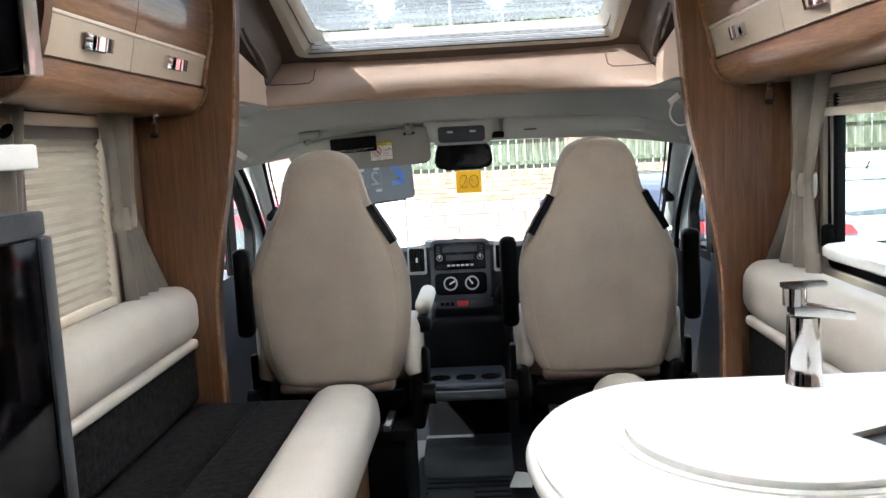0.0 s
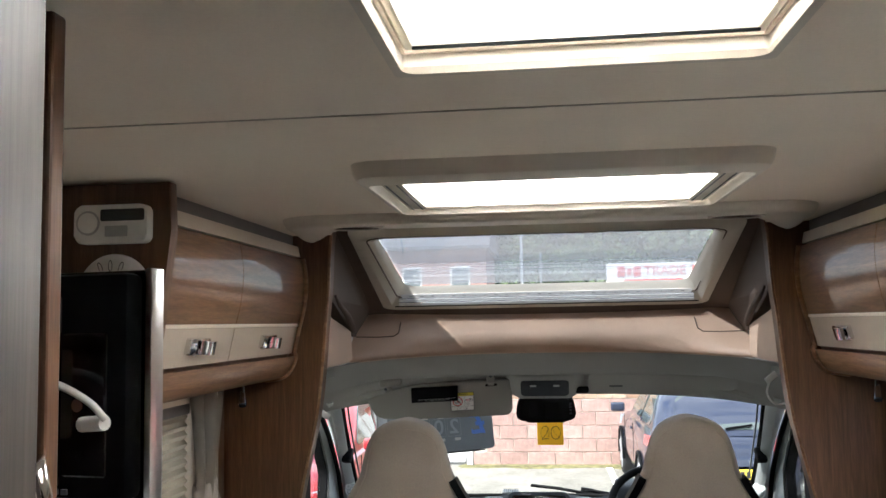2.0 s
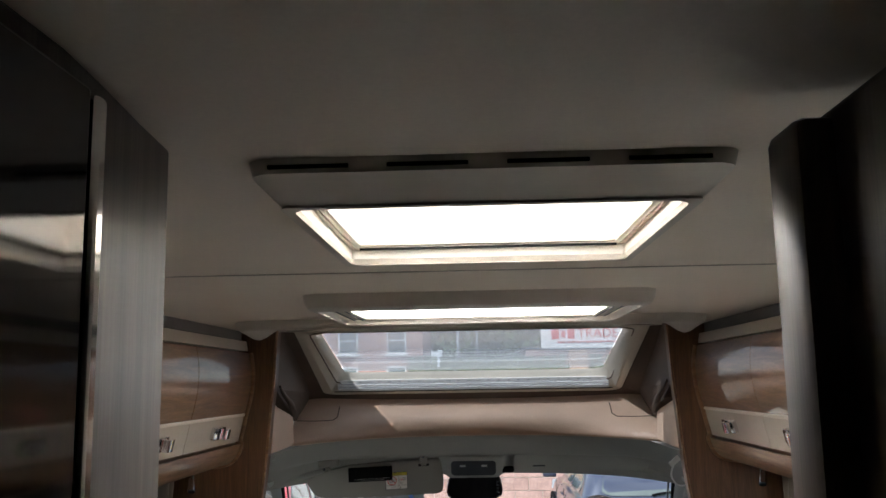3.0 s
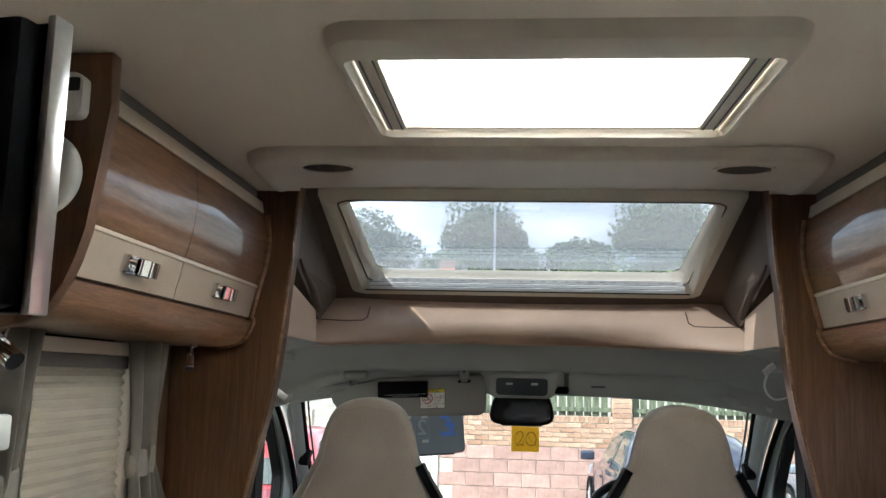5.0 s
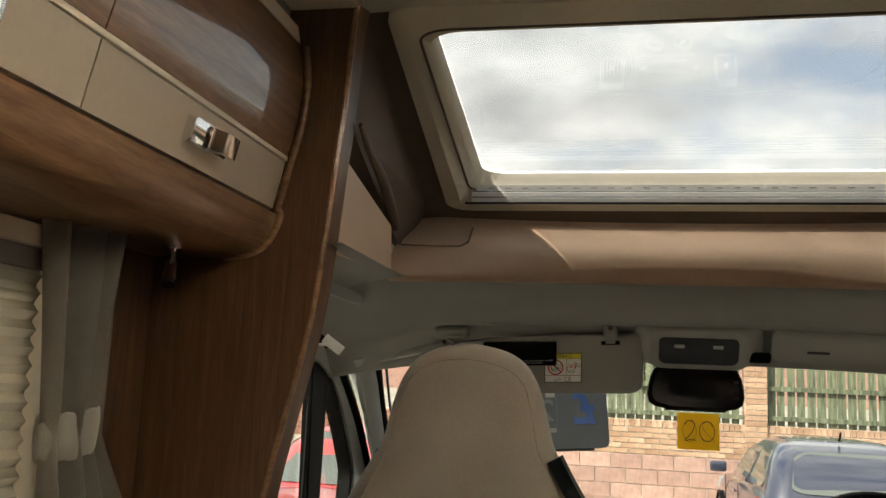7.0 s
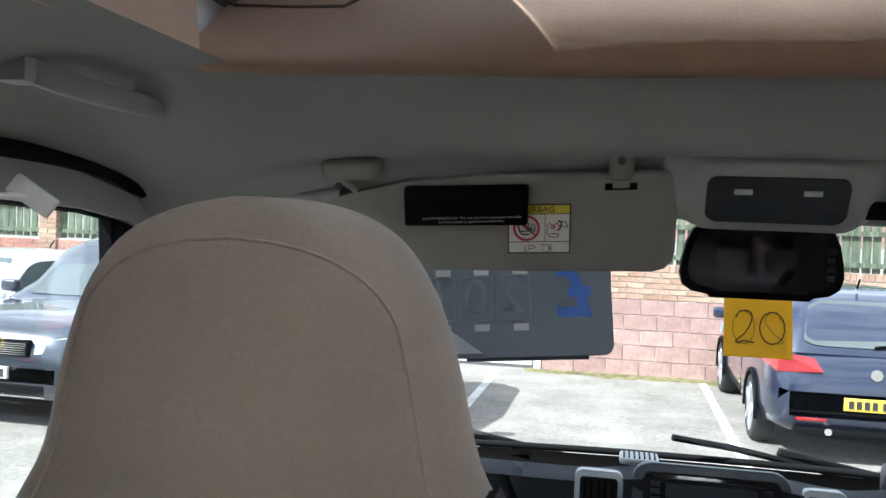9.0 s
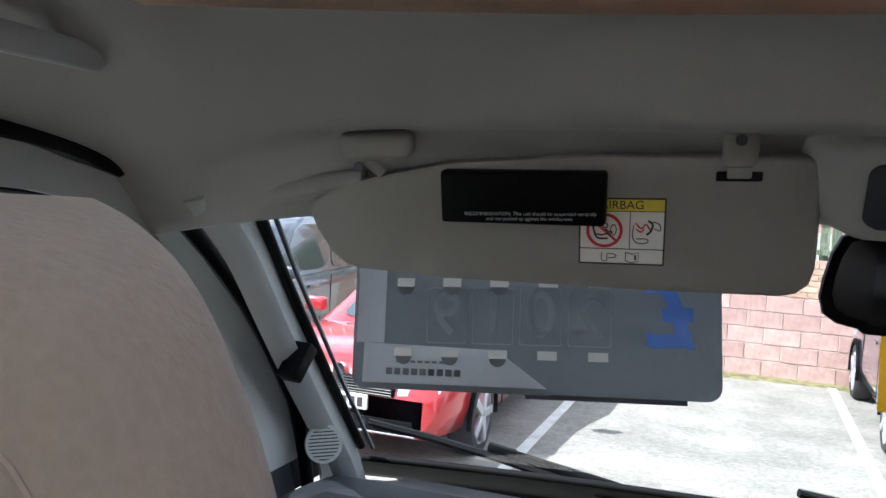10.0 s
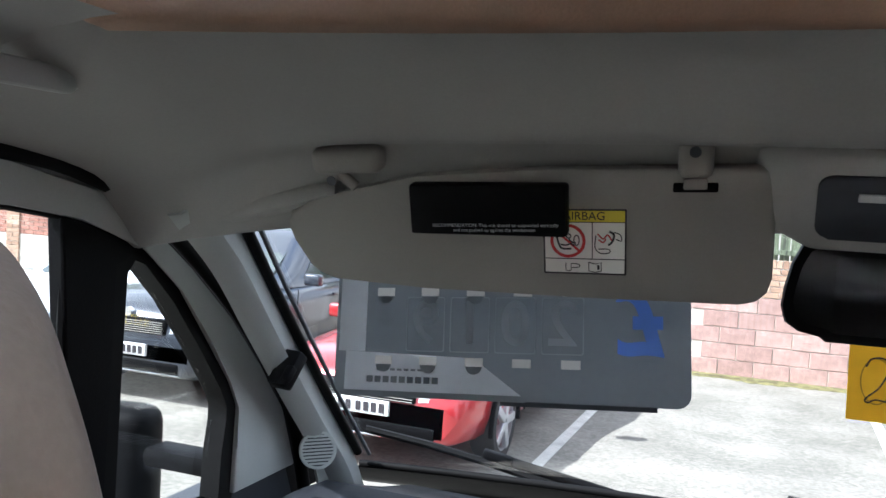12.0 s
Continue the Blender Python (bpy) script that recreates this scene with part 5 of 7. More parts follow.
wk = solid("worktop", prism(edge + [(0.99, 0.33)], 0.915, 0.952, "z", 0.008), WHITE, "white laminate worktop with a rounded end", "worktop", smooth=40)
sub("edge_lipping", tube([(x - 0.0, y, 0.9335) for x, y in edge], 0.0125, 8), WHITE, wk, smooth=60)
cx, cy, cr = 0.447, 1.158, 0.203
lid = thing("sink_lid", (cx, cy, 0.952), "round white sink lid with a cut-out finger notch", "sink lid")
ring = []
for k in range(64):
    a = 2 * math.pi * k / 64
    d = math.degrees(a) if a < math.pi else math.degrees(a) - 360
    if -48 < d < 4:
        continue
    ring.append((cx + cr * math.cos(a), cy + cr * math.sin(a)))
tip = (cx + 0.088 * math.cos(radians(-32)), cy + 0.088 * math.sin(radians(-32)))
first = next(k for k in range(len(ring)) if math.hypot(ring[k][0] - ring[k - 1][0], ring[k][1] - ring[k - 1][1]) > 0.1)
ring = ring[first:] + ring[:first] + [(cx + cr * math.cos(radians(-49)), cy + cr * math.sin(radians(-49))), tip, (cx + cr * math.cos(radians(4)), cy + cr * math.sin(radians(4)))]
part("board", prism(ring, 0.9525, 0.962, "z", 0.002), WHITE, lid, smooth=30)
part("rim", ring_frame([(1.085 * cr * math.cos(a), 1.085 * cr * math.sin(a)) for a in np.linspace(0, 2 * math.pi, 64, endpoint=False)], [(1.02 * cr * math.cos(a), 1.02 * cr * math.sin(a)) for a in np.linspace(0, 2 * math.pi, 64, endpoint=False)], pose(cx, cy, 0.9545), 0.0035), WHITE, lid, "raised round rim")
# the hole's darkness is a thin dark sheet; the worktop is uncut
part("notch_shade", prism([tip] + [(cx + 0.99 * cr * math.cos(radians(d)), cy + 0.99 * cr * math.sin(radians(d))) for d in (-48, -38, -28, -18, -8, 3)], 0.9523, 0.9532, "z"), DASH, lid, "thin dark sheet standing for the shaded sink hole")
tp = thing("mixer_tap", (0.552, 1.352, 0.952), "polished chrome mixer tap with lever on the worktop", "tap")
px, py = 0.552, 1.352
part("column", tube([(px, py, 0.952), (px, py, 0.958), (px, py, 1.0), (px, py, 1.068)], [0.031, 0.028, 0.027, 0.025], 24), CHROME, tp, smooth=50)
part("spout", loft([[(px + 0.0 + u * 0.060, py - u * 0.03 + 0.017 * c, 1.068 + 0.012 - 0.006 * u + (0.010 - 0.004 * u) * q) for c, q in ((-1, -1), (1, -1), (1, 0.7), (0.5, 1), (-0.5, 1), (-1, 0.7))] for u in (-0.28, 0.0, 0.5, 1.0)]), CHROME, tp, "flat chrome spout", smooth=40)
part("neck", tube([(px - 0.012, py + 0.005, 1.085), (px - 0.012, py + 0.005, 1.112)], 0.018, 18), CHROME, tp, smooth=50)
part("lever", loft([[(px - 0.03 + u * 0.058, py + 0.008 - u * 0.02 + 0.011 * c, 1.116 + 0.004 * u + 0.004 * q) for c, q in ((-1, -1), (1, -1), (1, 1), (-1, 1))] for u in (0, 0.5, 1)]), CHROME, tp, "thin chrome lever", smooth=40)
sd = solid("window_shelf", prism([(0.995, 1.55), (0.995, 2.12), (0.92, 2.12), (0.875, 2.10), (0.85, 2.06), (0.845, 2.0), (0.85, 1.55)], 1.055, 1.08, "z", 0.006), WHITE, "white rounded ledge shelf below the window", "shelf", smooth=40)

# ---- dashboard and cab details ----
db = thing("dashboard", (0, 3.9, 0.2), "charcoal and grey moulded dashboard with air vents", "dashboard")
rows = []
for x in np.linspace(-0.93, 0.93, 41):
    a = abs(x + 0.045)
    c = math.exp(-(a / 0.17) ** 4)
    hump = 0.03 * math.exp(-((x - 0.42) / 0.17) ** 4)
    edge = max(0, abs(x) - 0.80) * 0.6
    pr = [(4.16, 0.812 - edge), (4.02, 0.848 - edge), (3.88, 0.893 + hump - edge), (3.80 - 0.02 * c, 0.922 + 0.020 * c + hump - edge), (3.765 - 0.02 * c, 0.905 + 0.025 * c + hump - edge), (3.758, 0.82), (3.755, 0.72), (3.765, 0.64), (3.80, 0.58), (3.84, 0.50), (3.86, 0.30), (3.90, 0.0)]
    rows.append([(float(x), y, z) for y, z in pr])
bm = bmesh.new()
add_loft(bm, rows, False, False)
bmesh.ops.solidify(bm, geom=bm.faces[:], thickness=-0.01)
part("body", bm, DASH, db, smooth=50)
m = facing((-0.046, 3.742, 0.822), (0, -1, 0.12))
part("centre_panel", plate(rrect(0.262, 0.262, 0.03), m @ pose(0, 0, 0.0), 0.02, 0.004), DASHMID, db, "slate grey centre surround", smooth=40)
rd = part("radio", plate(rrect(0.225, 0.118, 0.012), m @ pose(0, 0.058, 0.008), 0.012, 0.003), BLACKGLOSS, db, "black car radio", smooth=40)
sub("slot", box(-0.075, 0.075, -0.012, 0.012, 0, 0.0015, m=m @ pose(0, 0.088, 0.008)), DASH, rd)
sub("display", box(-0.06, 0.06, -0.012, 0.012, 0, 0.001, m=m @ pose(0, 0.052, 0.008)), DASH, rd)
for k in range(6):
    sub("button", box(-0.007, 0.007, -0.004, 0.004, 0, 0.003, m=m @ pose(-0.05 + 0.02 * k, 0.018, 0.008)), LABELGREY, rd)
for k in range(3):
    for q in (-1, 1):
        sub("button", box(-0.008, 0.008, -0.004, 0.004, 0, 0.003, m=m @ pose(q * 0.092, 0.072 + 0.013 * k, 0.008)), DASH, rd)


def knob(x, z, r, parent, pointer=0.0):
    mm = m @ pose(x, z, 0.008)
    c = [(r * math.cos(a), r * math.sin(a)) for a in np.linspace(0, 2 * math.pi, 24, endpoint=False)]
    k = part("knob", plate(c, mm @ pose(0, 0, 0.014), 0.016, 0.003), BLACK, parent, "black knob with a chrome ring", smooth=40)
    sub("ring", ring_frame([(1.18 * a, 1.18 * b) for a, b in c], [(0.92 * a, 0.92 * b) for a, b in c], mm @ pose(0, 0, 0.0145), 0.010), DASHLIGHT, k, smooth=40)
    sub("pointer", box(-0.003, 0.003, -0.2 * r, r * 0.85, 0, 0.005, m=mm @ pose(0, 0, 0.014, 0, 0, pointer)), WHITEP, k)


part("heater_panel", plate(rrect(0.225, 0.095, 0.02), m @ pose(0, -0.062, 0.008), 0.012, 0.003), BLACK, db, "black heater control panel", smooth=40)
knob(-0.045, -0.060, 0.026, db, -60), knob(0.048, -0.060, 0.026, db, 35)
knob(-0.088, 0.052, 0.011, db, 0), knob(0.088, 0.052, 0.011, db, 0)
for x0, x1 in ((-0.275, -0.192), (0.10, 0.172)):
    cx, w = (x0 + x1) / 2, x1 - x0
    v = part("air_vent", plate(rrect(w, 0.125, 0.012), facing((cx, 3.748, 0.868), (0, -1, 0.12)), 0.03, 0.004), DASHLIGHT, db, "silver framed upright air vent", smooth=40)
    vm = facing((cx, 3.744, 0.870), (0, -1, 0.12))
    sub("opening", plate(rrect(w - 0.018, 0.10, 0.006), vm, 0.004), BLACKGLOSS, v)
    for k in range(5):
        xx = -w / 2 + 0.018 + k * (w - 0.036) / 4
        sub("slat", box(xx - 0.002, xx + 0.002, -0.047, 0.047, 0, 0.006, m=vm), BLACK, v)
    sub("tab", box(-0.004, 0.004, -0.01, 0.01, 0.004, 0.010, m=vm), WHITEP, v)
# vents and cover on the dash top, towards the screen
tv2 = part("screen_vent", box(-0.20, -0.13, 3.80, 3.86, 0.932, 0.945, bev=0.006), DASHLIGHT, db, "pale screen vent", smooth=40)
for k in range(7):
    sub("slat", box(-0.193 + 0.009 * k, -0.190 + 0.009 * k, 3.805, 3.855, 0.9445, 0.947), BLACK, tv2)
strip = part("switch_strip", plate(rrect(0.27, 0.04, 0.012), facing((-0.046, 3.738, 0.672), (0, -1, 0.1)), 0.03, 0.004), DASH, db, "dark switch strip", smooth=40)
sm2 = facing((-0.046, 3.737, 0.672), (0, -1, 0.1))
sub("hazard_switch", box(-0.020, 0.026, -0.012, 0.012, 0, 0.005, bev=0.002, m=sm2), RED, strip, "red hazard switch")
for k in range(3):
    sub("switch", box(-0.095 + 0.022 * k, -0.077 + 0.022 * k, -0.008, 0.008, 0, 0.004, bev=0.0015, m=sm2), BLACK, strip)
part("lower_console", box(-0.22, 0.14, 3.70, 3.90, 0.02, 0.62, bev=0.03, seg=3), BLACK, db, "black lower console", smooth=50)
part("storage_tray", box(-0.205, 0.125, 3.42, 3.72, 0.33, 0.40, bev=0.02, seg=3), DASH, db, "charcoal cup holder tray", smooth=50)
for k, x in enumerate((-0.145, -0.04, 0.065)):
    part("cup_holder", tube([(x, 3.52, 0.396), (x, 3.52, 0.404)], 0.042, 24), BLACKGLOSS, db, "round cup recess", smooth=40)
part("tray_front", box(-0.20, 0.12, 3.405, 3.43, 0.335, 0.375, bev=0.008), DASHMID, db, "slate tray lip", smooth=40)
gl = thing("gear_lever", (0.155, 3.66, 0.70), "gear lever with a round knob and black gaiter", "gear lever")
part("gaiter", tube([(0.150, 3.74, 0.70), (0.150, 3.70, 0.735), (0.152, 3.675, 0.765)], [0.055, 0.04, 0.016], 16), BLACK, gl, smooth=60)
part("stalk", tube([(0.152, 3.68, 0.76), (0.155, 3.655, 0.80)], 0.009, 10), CHROME, gl, smooth=60)
part("knob", tube([(0.155, 3.66, 0.795), (0.156, 3.645, 0.815), (0.156, 3.63, 0.835), (0.156, 3.62, 0.845)], [0.016, 0.027, 0.027, 0.014], 18), DASHLIGHT, gl, smooth=60)

# steering wheel
sw = thing("steering_wheel", (0.43, 3.55, 0.92), "black steering wheel before the driver's seat", "steering wheel")
wm = facing((0.43, 3.555, 0.925), (0, -0.70, 0.71))
rim = [wm @ Vector((0.195 * math.cos(a), 0.195 * math.sin(a), 0)) for a in np.linspace(0, 2 * math.pi, 49)]
part("rim", tube(rim, 0.0155, 10), BLACK, sw, smooth=60)
part("hub", plate(rrect(0.15, 0.12, 0.04), wm @ pose(0, 0, -0.005), 0.05, 0.012), DASH, sw, smooth=50)
for a in (0, 180, 270):
    part("spoke", box(0.05, 0.19, -0.02, 0.02, -0.022, -0.008, bev=0.004, m=wm @ pose(0, 0, 0, 0, 0, a)), DASH, sw, smooth=40)
part("column", tube([wm @ Vector((0, 0, -0.03)), wm @ Vector((0, 0, -0.30))], 0.05, 16), BLACK, sw, smooth=50)
bn = solid("instrument_binnacle", prism([(3.70, 0.90), (3.72, 0.985), (3.80, 1.005), (3.95, 0.94), (3.95, 0.88)], 0.27, 0.59, "x", 0.015), DASH, "charcoal hood over the driver's instruments", "binnacle", smooth=40)

# floor of the cab
fm = solid("cab_floor_mat", box(-0.72, 0.72, 2.72, 3.88, 0.001, 0.014, bev=0.004), FLOORMAT, "black ribbed rubber cab floor mat", "mat", smooth=40)
for k in range(20):
    sub("rib", box(-0.21, 0.12, 2.80 + 0.05 * k, 2.81 + 0.05 * k, 0.0135, 0.017), RUBBER, fm)
solid("floor_hatch", box(-0.20, -0.02, 3.05, 3.26, 0.0145, 0.022, bev=0.004), FLOORMAT, "square lid in the cab floor mat", "hatch", smooth=40)
solid("tunnel_step", prism([(3.40, 0.014), (3.46, 0.06), (3.56, 0.09), (3.70, 0.10), (3.70, 0.014)], -0.23, 0.14, "x", 0.01), FLOORMAT, "raised rubber step under the dashboard", "step", smooth=40)
solid("paper_sheet", prism([(0.115, 3.20), (0.20, 3.19), (0.22, 3.33), (0.145, 3.36)], 0.05, 0.052, "z"), LABELW, "white paper sheet lying by the driver's seat base", "paper")

# sun visors
VM = Matrix.Identity(4)
ux, vy = Vector((1, 0.0, 0.05)).normalized(), Vector((0, -0.32, 0.947)).normalized()
vz = ux.cross(vy).normalized()
VM = Matrix((ux, vy, vz)).transposed().to_4x4()
VM.translation = (-0.43, 3.500, 1.425)


def visor_shape(flip=1):
    p = [(0.293, -0.014), (0.288, -0.004), (0.275, 0.0), (0.05, 0.0), (-0.10, -0.006), (-0.195, -0.0235), (-0.25, -0.038), (-0.277, -0.050), (-0.284, -0.066), (-0.276, -0.090), (-0.257, -0.122), (-0.242, -0.134), (-0.222, -0.141), (-0.10, -0.147), (0.10, -0.151), (0.262, -0.154), (0.279, -0.150), (0.290, -0.139), (0.294, -0.122)]
    return [(flip * a, b) for a, b in p]


vs = thing("sun_visor", (-0.43, 3.50, 1.42), "beige-grey folded-down passenger sun visor with a warning label", "sun visor")
pad = part("pad", plate(visor_shape(), VM @ pose(0, 0, 0.009), 0.018, 0.006), VISOR, vs, smooth=50)
part("hinge", box(-0.262, -0.17, -0.012, 0.022, -0.006, 0.026, bev=0.012, seg=3, m=VM @ pose(0.03, 0.012, 0)), VISOR, vs, "visor hinge mount", smooth=50)
part("hinge_screw", tube([VM @ Vector((-0.205, -0.006, 0.024)), VM @ Vector((-0.205, -0.006, 0.0255))], 0.006, 12), DASHMID, vs, smooth=40)
part("pivot_rod", tube([VM @ Vector((-0.20, 0.0, 0.010)), VM @ Vector((-0.18, -0.018, 0.010))], 0.007, 10), VISOR, vs, smooth=50)
part("clip", box(0.195, 0.230, -0.010, 0.032, -0.010, 0.018, bev=0.008, seg=3, m=VM), VISOR, vs, "visor clip mount", smooth=50)
part("clip_screw", tube([VM @ Vector((0.2125, 0.020, 0.018)), VM @ Vector((0.2125, 0.020, 0.0195))], 0.006, 12), DASHMID, vs, smooth=40)
part("clip_slot", box(0.190, 0.236, -0.026, -0.015, 0.006, 0.0105, bev=0.002, m=VM), BLACK, vs, "dark clip slot")
part("clip_tongue", box(0.201, 0.225, -0.022, -0.010, 0.008, 0.014, bev=0.002, m=VM), VISOR, vs, smooth=40)
LM = VM @ pose(0.096, -0.083, 0.0098)
lb = part("warning_label", plate(rrect(0.092, 0.076, 0.001), LM, 0.0006), LABELW, vs, "white and yellow airbag warning label")
sub("border", ring_frame(rrect(0.093, 0.077, 0.001), rrect(0.0895, 0.0735, 0.001), LM @ pose(0, 0, 0.0004), 0.0006), INK, lb)
sub("yellow_band", box(-0.0448, 0.0448, 0.0238, 0.0368, 0, 0.0005, m=LM), LABELY, lb)
words("airbag_word", "AIRBAG", 0.0135, LM @ pose(0, 0.0303, 0.0006), INK, lb, depth=0.0002)
for z in (0.0230, -0.0205):
    sub("rule", box(-0.0448, 0.0448, z, z + 0.0009, 0, 0.0006, m=LM), INK, lb)
sub("rule", box(0.0085, 0.0094, -0.0205, 0.023, 0, 0.0006, m=LM), INK, lb)
cc = [(0.0200 * math.cos(a), 0.0200 * math.sin(a)) for a in np.linspace(0, 2 * math.pi, 32, endpoint=False)]
RM = LM @ pose(-0.0185, 0.0012, 0.0008)
sub("ban_ring", ring_frame(cc, [(0.83 * a, 0.83 * b) for a, b in cc], RM, 0.0006), RED, lb, "red ban ring")
sub("ban_bar", box(-0.0178, 0.0178, -0.0013, 0.0013, -0.0004, 0.0001, m=RM @ pose(0, 0, 0, 0, 0, -42)), RED, lb)


def stroke(points, width, m, material, parent, name="pictogram", n=4):
    """A drawn line on a flat sheet."""
    sub(name, tube(smoothed([m @ Vector((a, b, 0.0003)) for a, b in points], n), width, 5), material, parent)


stroke([(-0.013, 0.007), (-0.010, -0.004), (-0.006, -0.009), (0.004, -0.009)], 0.0011, RM, INK, lb)
stroke([(-0.008, -0.004), (-0.002, -0.005), (0.004, -0.003), (0.007, -0.006)], 0.0009, RM, INK, lb)
stroke([(0.001, 0.002), (0.005, -0.001), (0.009, -0.002)], 0.0009, RM, INK, lb)
stroke([(0.001 + 0.0026 * math.cos(a), 0.006 + 0.0026 * math.sin(a)) for a in np.linspace(0, 6.3, 9)], 0.0007, RM, INK, lb)
stroke([(0.010 + 0.003 * math.cos(a), 0.001 + 0.006 * math.sin(a)) for a in np.linspace(0, 6.3, 9)], 0.0006, RM, INK, lb)
stroke([(0.013, 0.008), (0.012, -0.006), (0.018, -0.013), (0.028, -0.012), (0.027, -0.008), (0.016, -0.008)], 0.0006, LM, INK, lb)
stroke([(0.015, 0.010), (0.021, 0.004), (0.026, 0.009), (0.031, 0.002)], 0.0009, LM, RED, lb)
stroke([(0.016, 0.003), (0.021, 0.000), (0.024, 0.004)], 0.0009, LM, RED, lb)
stroke([(0.028, 0.013), (0.033, 0.009), (0.031, 0.001), (0.027, -0.003)], 0.0012, LM, INK, lb)
stroke([(0.033, 0.012), (0.040, 0.009), (0.041, 0.002), (0.035, 0.004)], 0.0006, LM, INK, lb)
stroke([(-0.021, -0.025), (-0.021, -0.034), (-0.015, -0.034), (-0.015, -0.026), (-0.006, -0.027), (-0.006, -0.030), (-0.014, -0.031)], 0.0005, LM, INK, lb, n=2)
stroke([(0.005, -0.024), (0.005, -0.034), (0.012, -0.036), (0.019, -0.034), (0.019, -0.024), (0.012, -0.026), (0.005, -0.024)], 0.0005, LM, INK, lb, n=1)
sub("pictogram", box(0.0145, 0.0170, -0.0325, -0.0270, 0, 0.0006, m=LM), INK, lb)
bxm = VM @ pose(-0.012, -0.041, 0.030, 0, 0, -0.6)
tg = thing("black_unit", (-0.45, 3.5, 1.40), "flat black electronic unit clipped over the sun visor", "device")
part("case", box(-0.0925, 0.0925, -0.0300, 0.0300, -0.018, 0.0, bev=0.004, m=bxm), BLACK, tg, smooth=40)
words("notice", "RECOMMENDATION: This unit should be suspended vertically\nand not pushed up against the windscreen.", 0.0057, bxm @ pose(0.010, -0.0195, 0.0004, 0, 0, 1.2), LABELGREY, tg, depth=0.0001)

for q in (-1, 1):
    cap = [[(q * x, y + a * 0.016, z + b * h) for a, b in ((-1, -0.6), (-0.5, -1), (1, -1), (1, 1), (-0.6, 1), (-1, 0.5))] for x, y, z, h in ((0.64, 3.515, 1.392, 0.010), (0.70, 3.52, 1.378, 0.014), (0.78, 3.525, 1.362, 0.017), (0.85, 3.525, 1.350, 0.020), (0.90, 3.51, 1.350, 0.022))]
    solid("header_end_cap", loft(cap), CABGREY, "grey moulded end of the windscreen header", "lining", smooth=50, kind="structure")
vr = thing("sun_visor", (0.45, 3.5, 1.42), "grey driver's sun visor folded up against the lining", "sun visor")
VM2 = facing((0.44, 3.475, 1.452), (0, -0.90, -0.42))
part("pad", plate(rrect(0.56, 0.085, 0.02), VM2 @ pose(0, -0.032, 0.006), 0.014, 0.005), CABGREY, vr, smooth=50)
part("slot", box(-0.20, -0.15, -0.052, -0.046, 0.005, 0.008, bev=0.001, m=VM2), DASH, vr)
part("clip", box(-0.345, -0.278, -0.082, -0.056, -0.012, 0.008, bev=0.008, m=VM2), BLACK, vr, smooth=40)

# courtesy lamp and rear-view mirror
cl = thing("courtesy_lamp", (-0.008, 3.48, 1.41), "grey roof console with a dark courtesy lamp", "lamp")
cm = facing((-0.008, 3.492, 1.408), (0, -0.86, -0.5))
part("housing", loft([[cm @ Vector((x * f, y * f2 + dy, z)) for x, y in rrect(0.235, 0.105, 0.03)] for f, f2, dy, z in ((1.3, 1.35, 0.012, -0.03), (1.12, 1.15, 0.005, -0.006), (1.0, 1.0, 0.0, 0.010), (0.94, 0.90, 0, 0.013))]), CABGREY, cl, smooth=60)
part("lens", plate(rrect(0.186, 0.070, 0.014), cm @ pose(0, -0.002, 0.016), 0.006, 0.003), LENSGREY, cl, "dark grey lamp lens", smooth=40)
for q in (-1, 1):
    part("switch", box(-0.012, 0.012, -0.004, 0.004, 0, 0.004, bev=0.001, m=cm @ pose(q * 0.045, 0.012, 0.016)), LABELGREY, cl)
rm = thing("rear_view_mirror", (-0.006, 3.6, 1.31), "black wide rear-view mirror on the windscreen", "mirror")
mm = facing((-0.006, 3.60, 1.311), (0.05, -1, -0.05))
half_m = [(0.0, 0.056), (0.085, 0.056), (0.103, 0.048), (0.112, 0.028), (0.118, 0.0), (0.120, -0.020), (0.115, -0.038), (0.100, -0.048), (0.078, -0.052), (0.072, -0.057), (0.0, -0.057)]
outline_m = half_m + [(-a, b) for a, b in reversed(half_m[1:-1])]
part("housing", loft([[mm @ Vector((x * f, y * f, z)) for x, y in outline_m] for f, z in ((0.80, -0.045), (0.95, -0.025), (1.0, 0.0), (0.985, 0.006), (0.94, 0.008))]), BLACK, rm, smooth=50)
part("mirror_glass", plate([(0.90 * a, 0.84 * b + 0.002) for a, b in outline_m], mm @ pose(0, 0, 0.0088), 0.002), BLACKGLOSS, rm, "dark mirror glass")
part("screen_area", plate(rrect(0.118, 0.072, 0.004), mm @ pose(-0.008, 0.003, 0.0092), 0.0006), DARKGLASS, rm, "dark display behind the mirror")
part("stem", tube([(-0.006, 3.62, 1.35), (-0.006, 3.60, 1.40)], 0.012, 10), BLACK, rm, smooth=50)
for k in range(4):
    part("button", box(-0.005, 0.005, -0.004, 0.004, 0, 0.002, m=mm @ pose(0.098, -0.02 + 0.013 * k, 0.0085)), DASH, rm)

# yellow note
nm = facing((0.009, 3.700, 1.201), (0.0, -1, 0.25))
nt = thing("yellow_note", (0.0165, 3.70, 1.15), "yellow paper note with a handwritten number on the windscreen", "note")
part("sheet", plate(rrect(0.106, 0.096, 0.0015), nm, 0.0008), YELLOW, nt)
two = smoothed([nm @ Vector(p) for p in ((-0.034, 0.016, 0.0008), (-0.028, 0.026, 0.0008), (-0.014, 0.027, 0.0008), (-0.009, 0.016, 0.0008), (-0.018, -0.006, 0.0008), (-0.033, -0.022, 0.0008), (-0.030, -0.026, 0.0008), (-0.022, -0.022, 0.0008), (-0.006, -0.024, 0.0008))], 5)
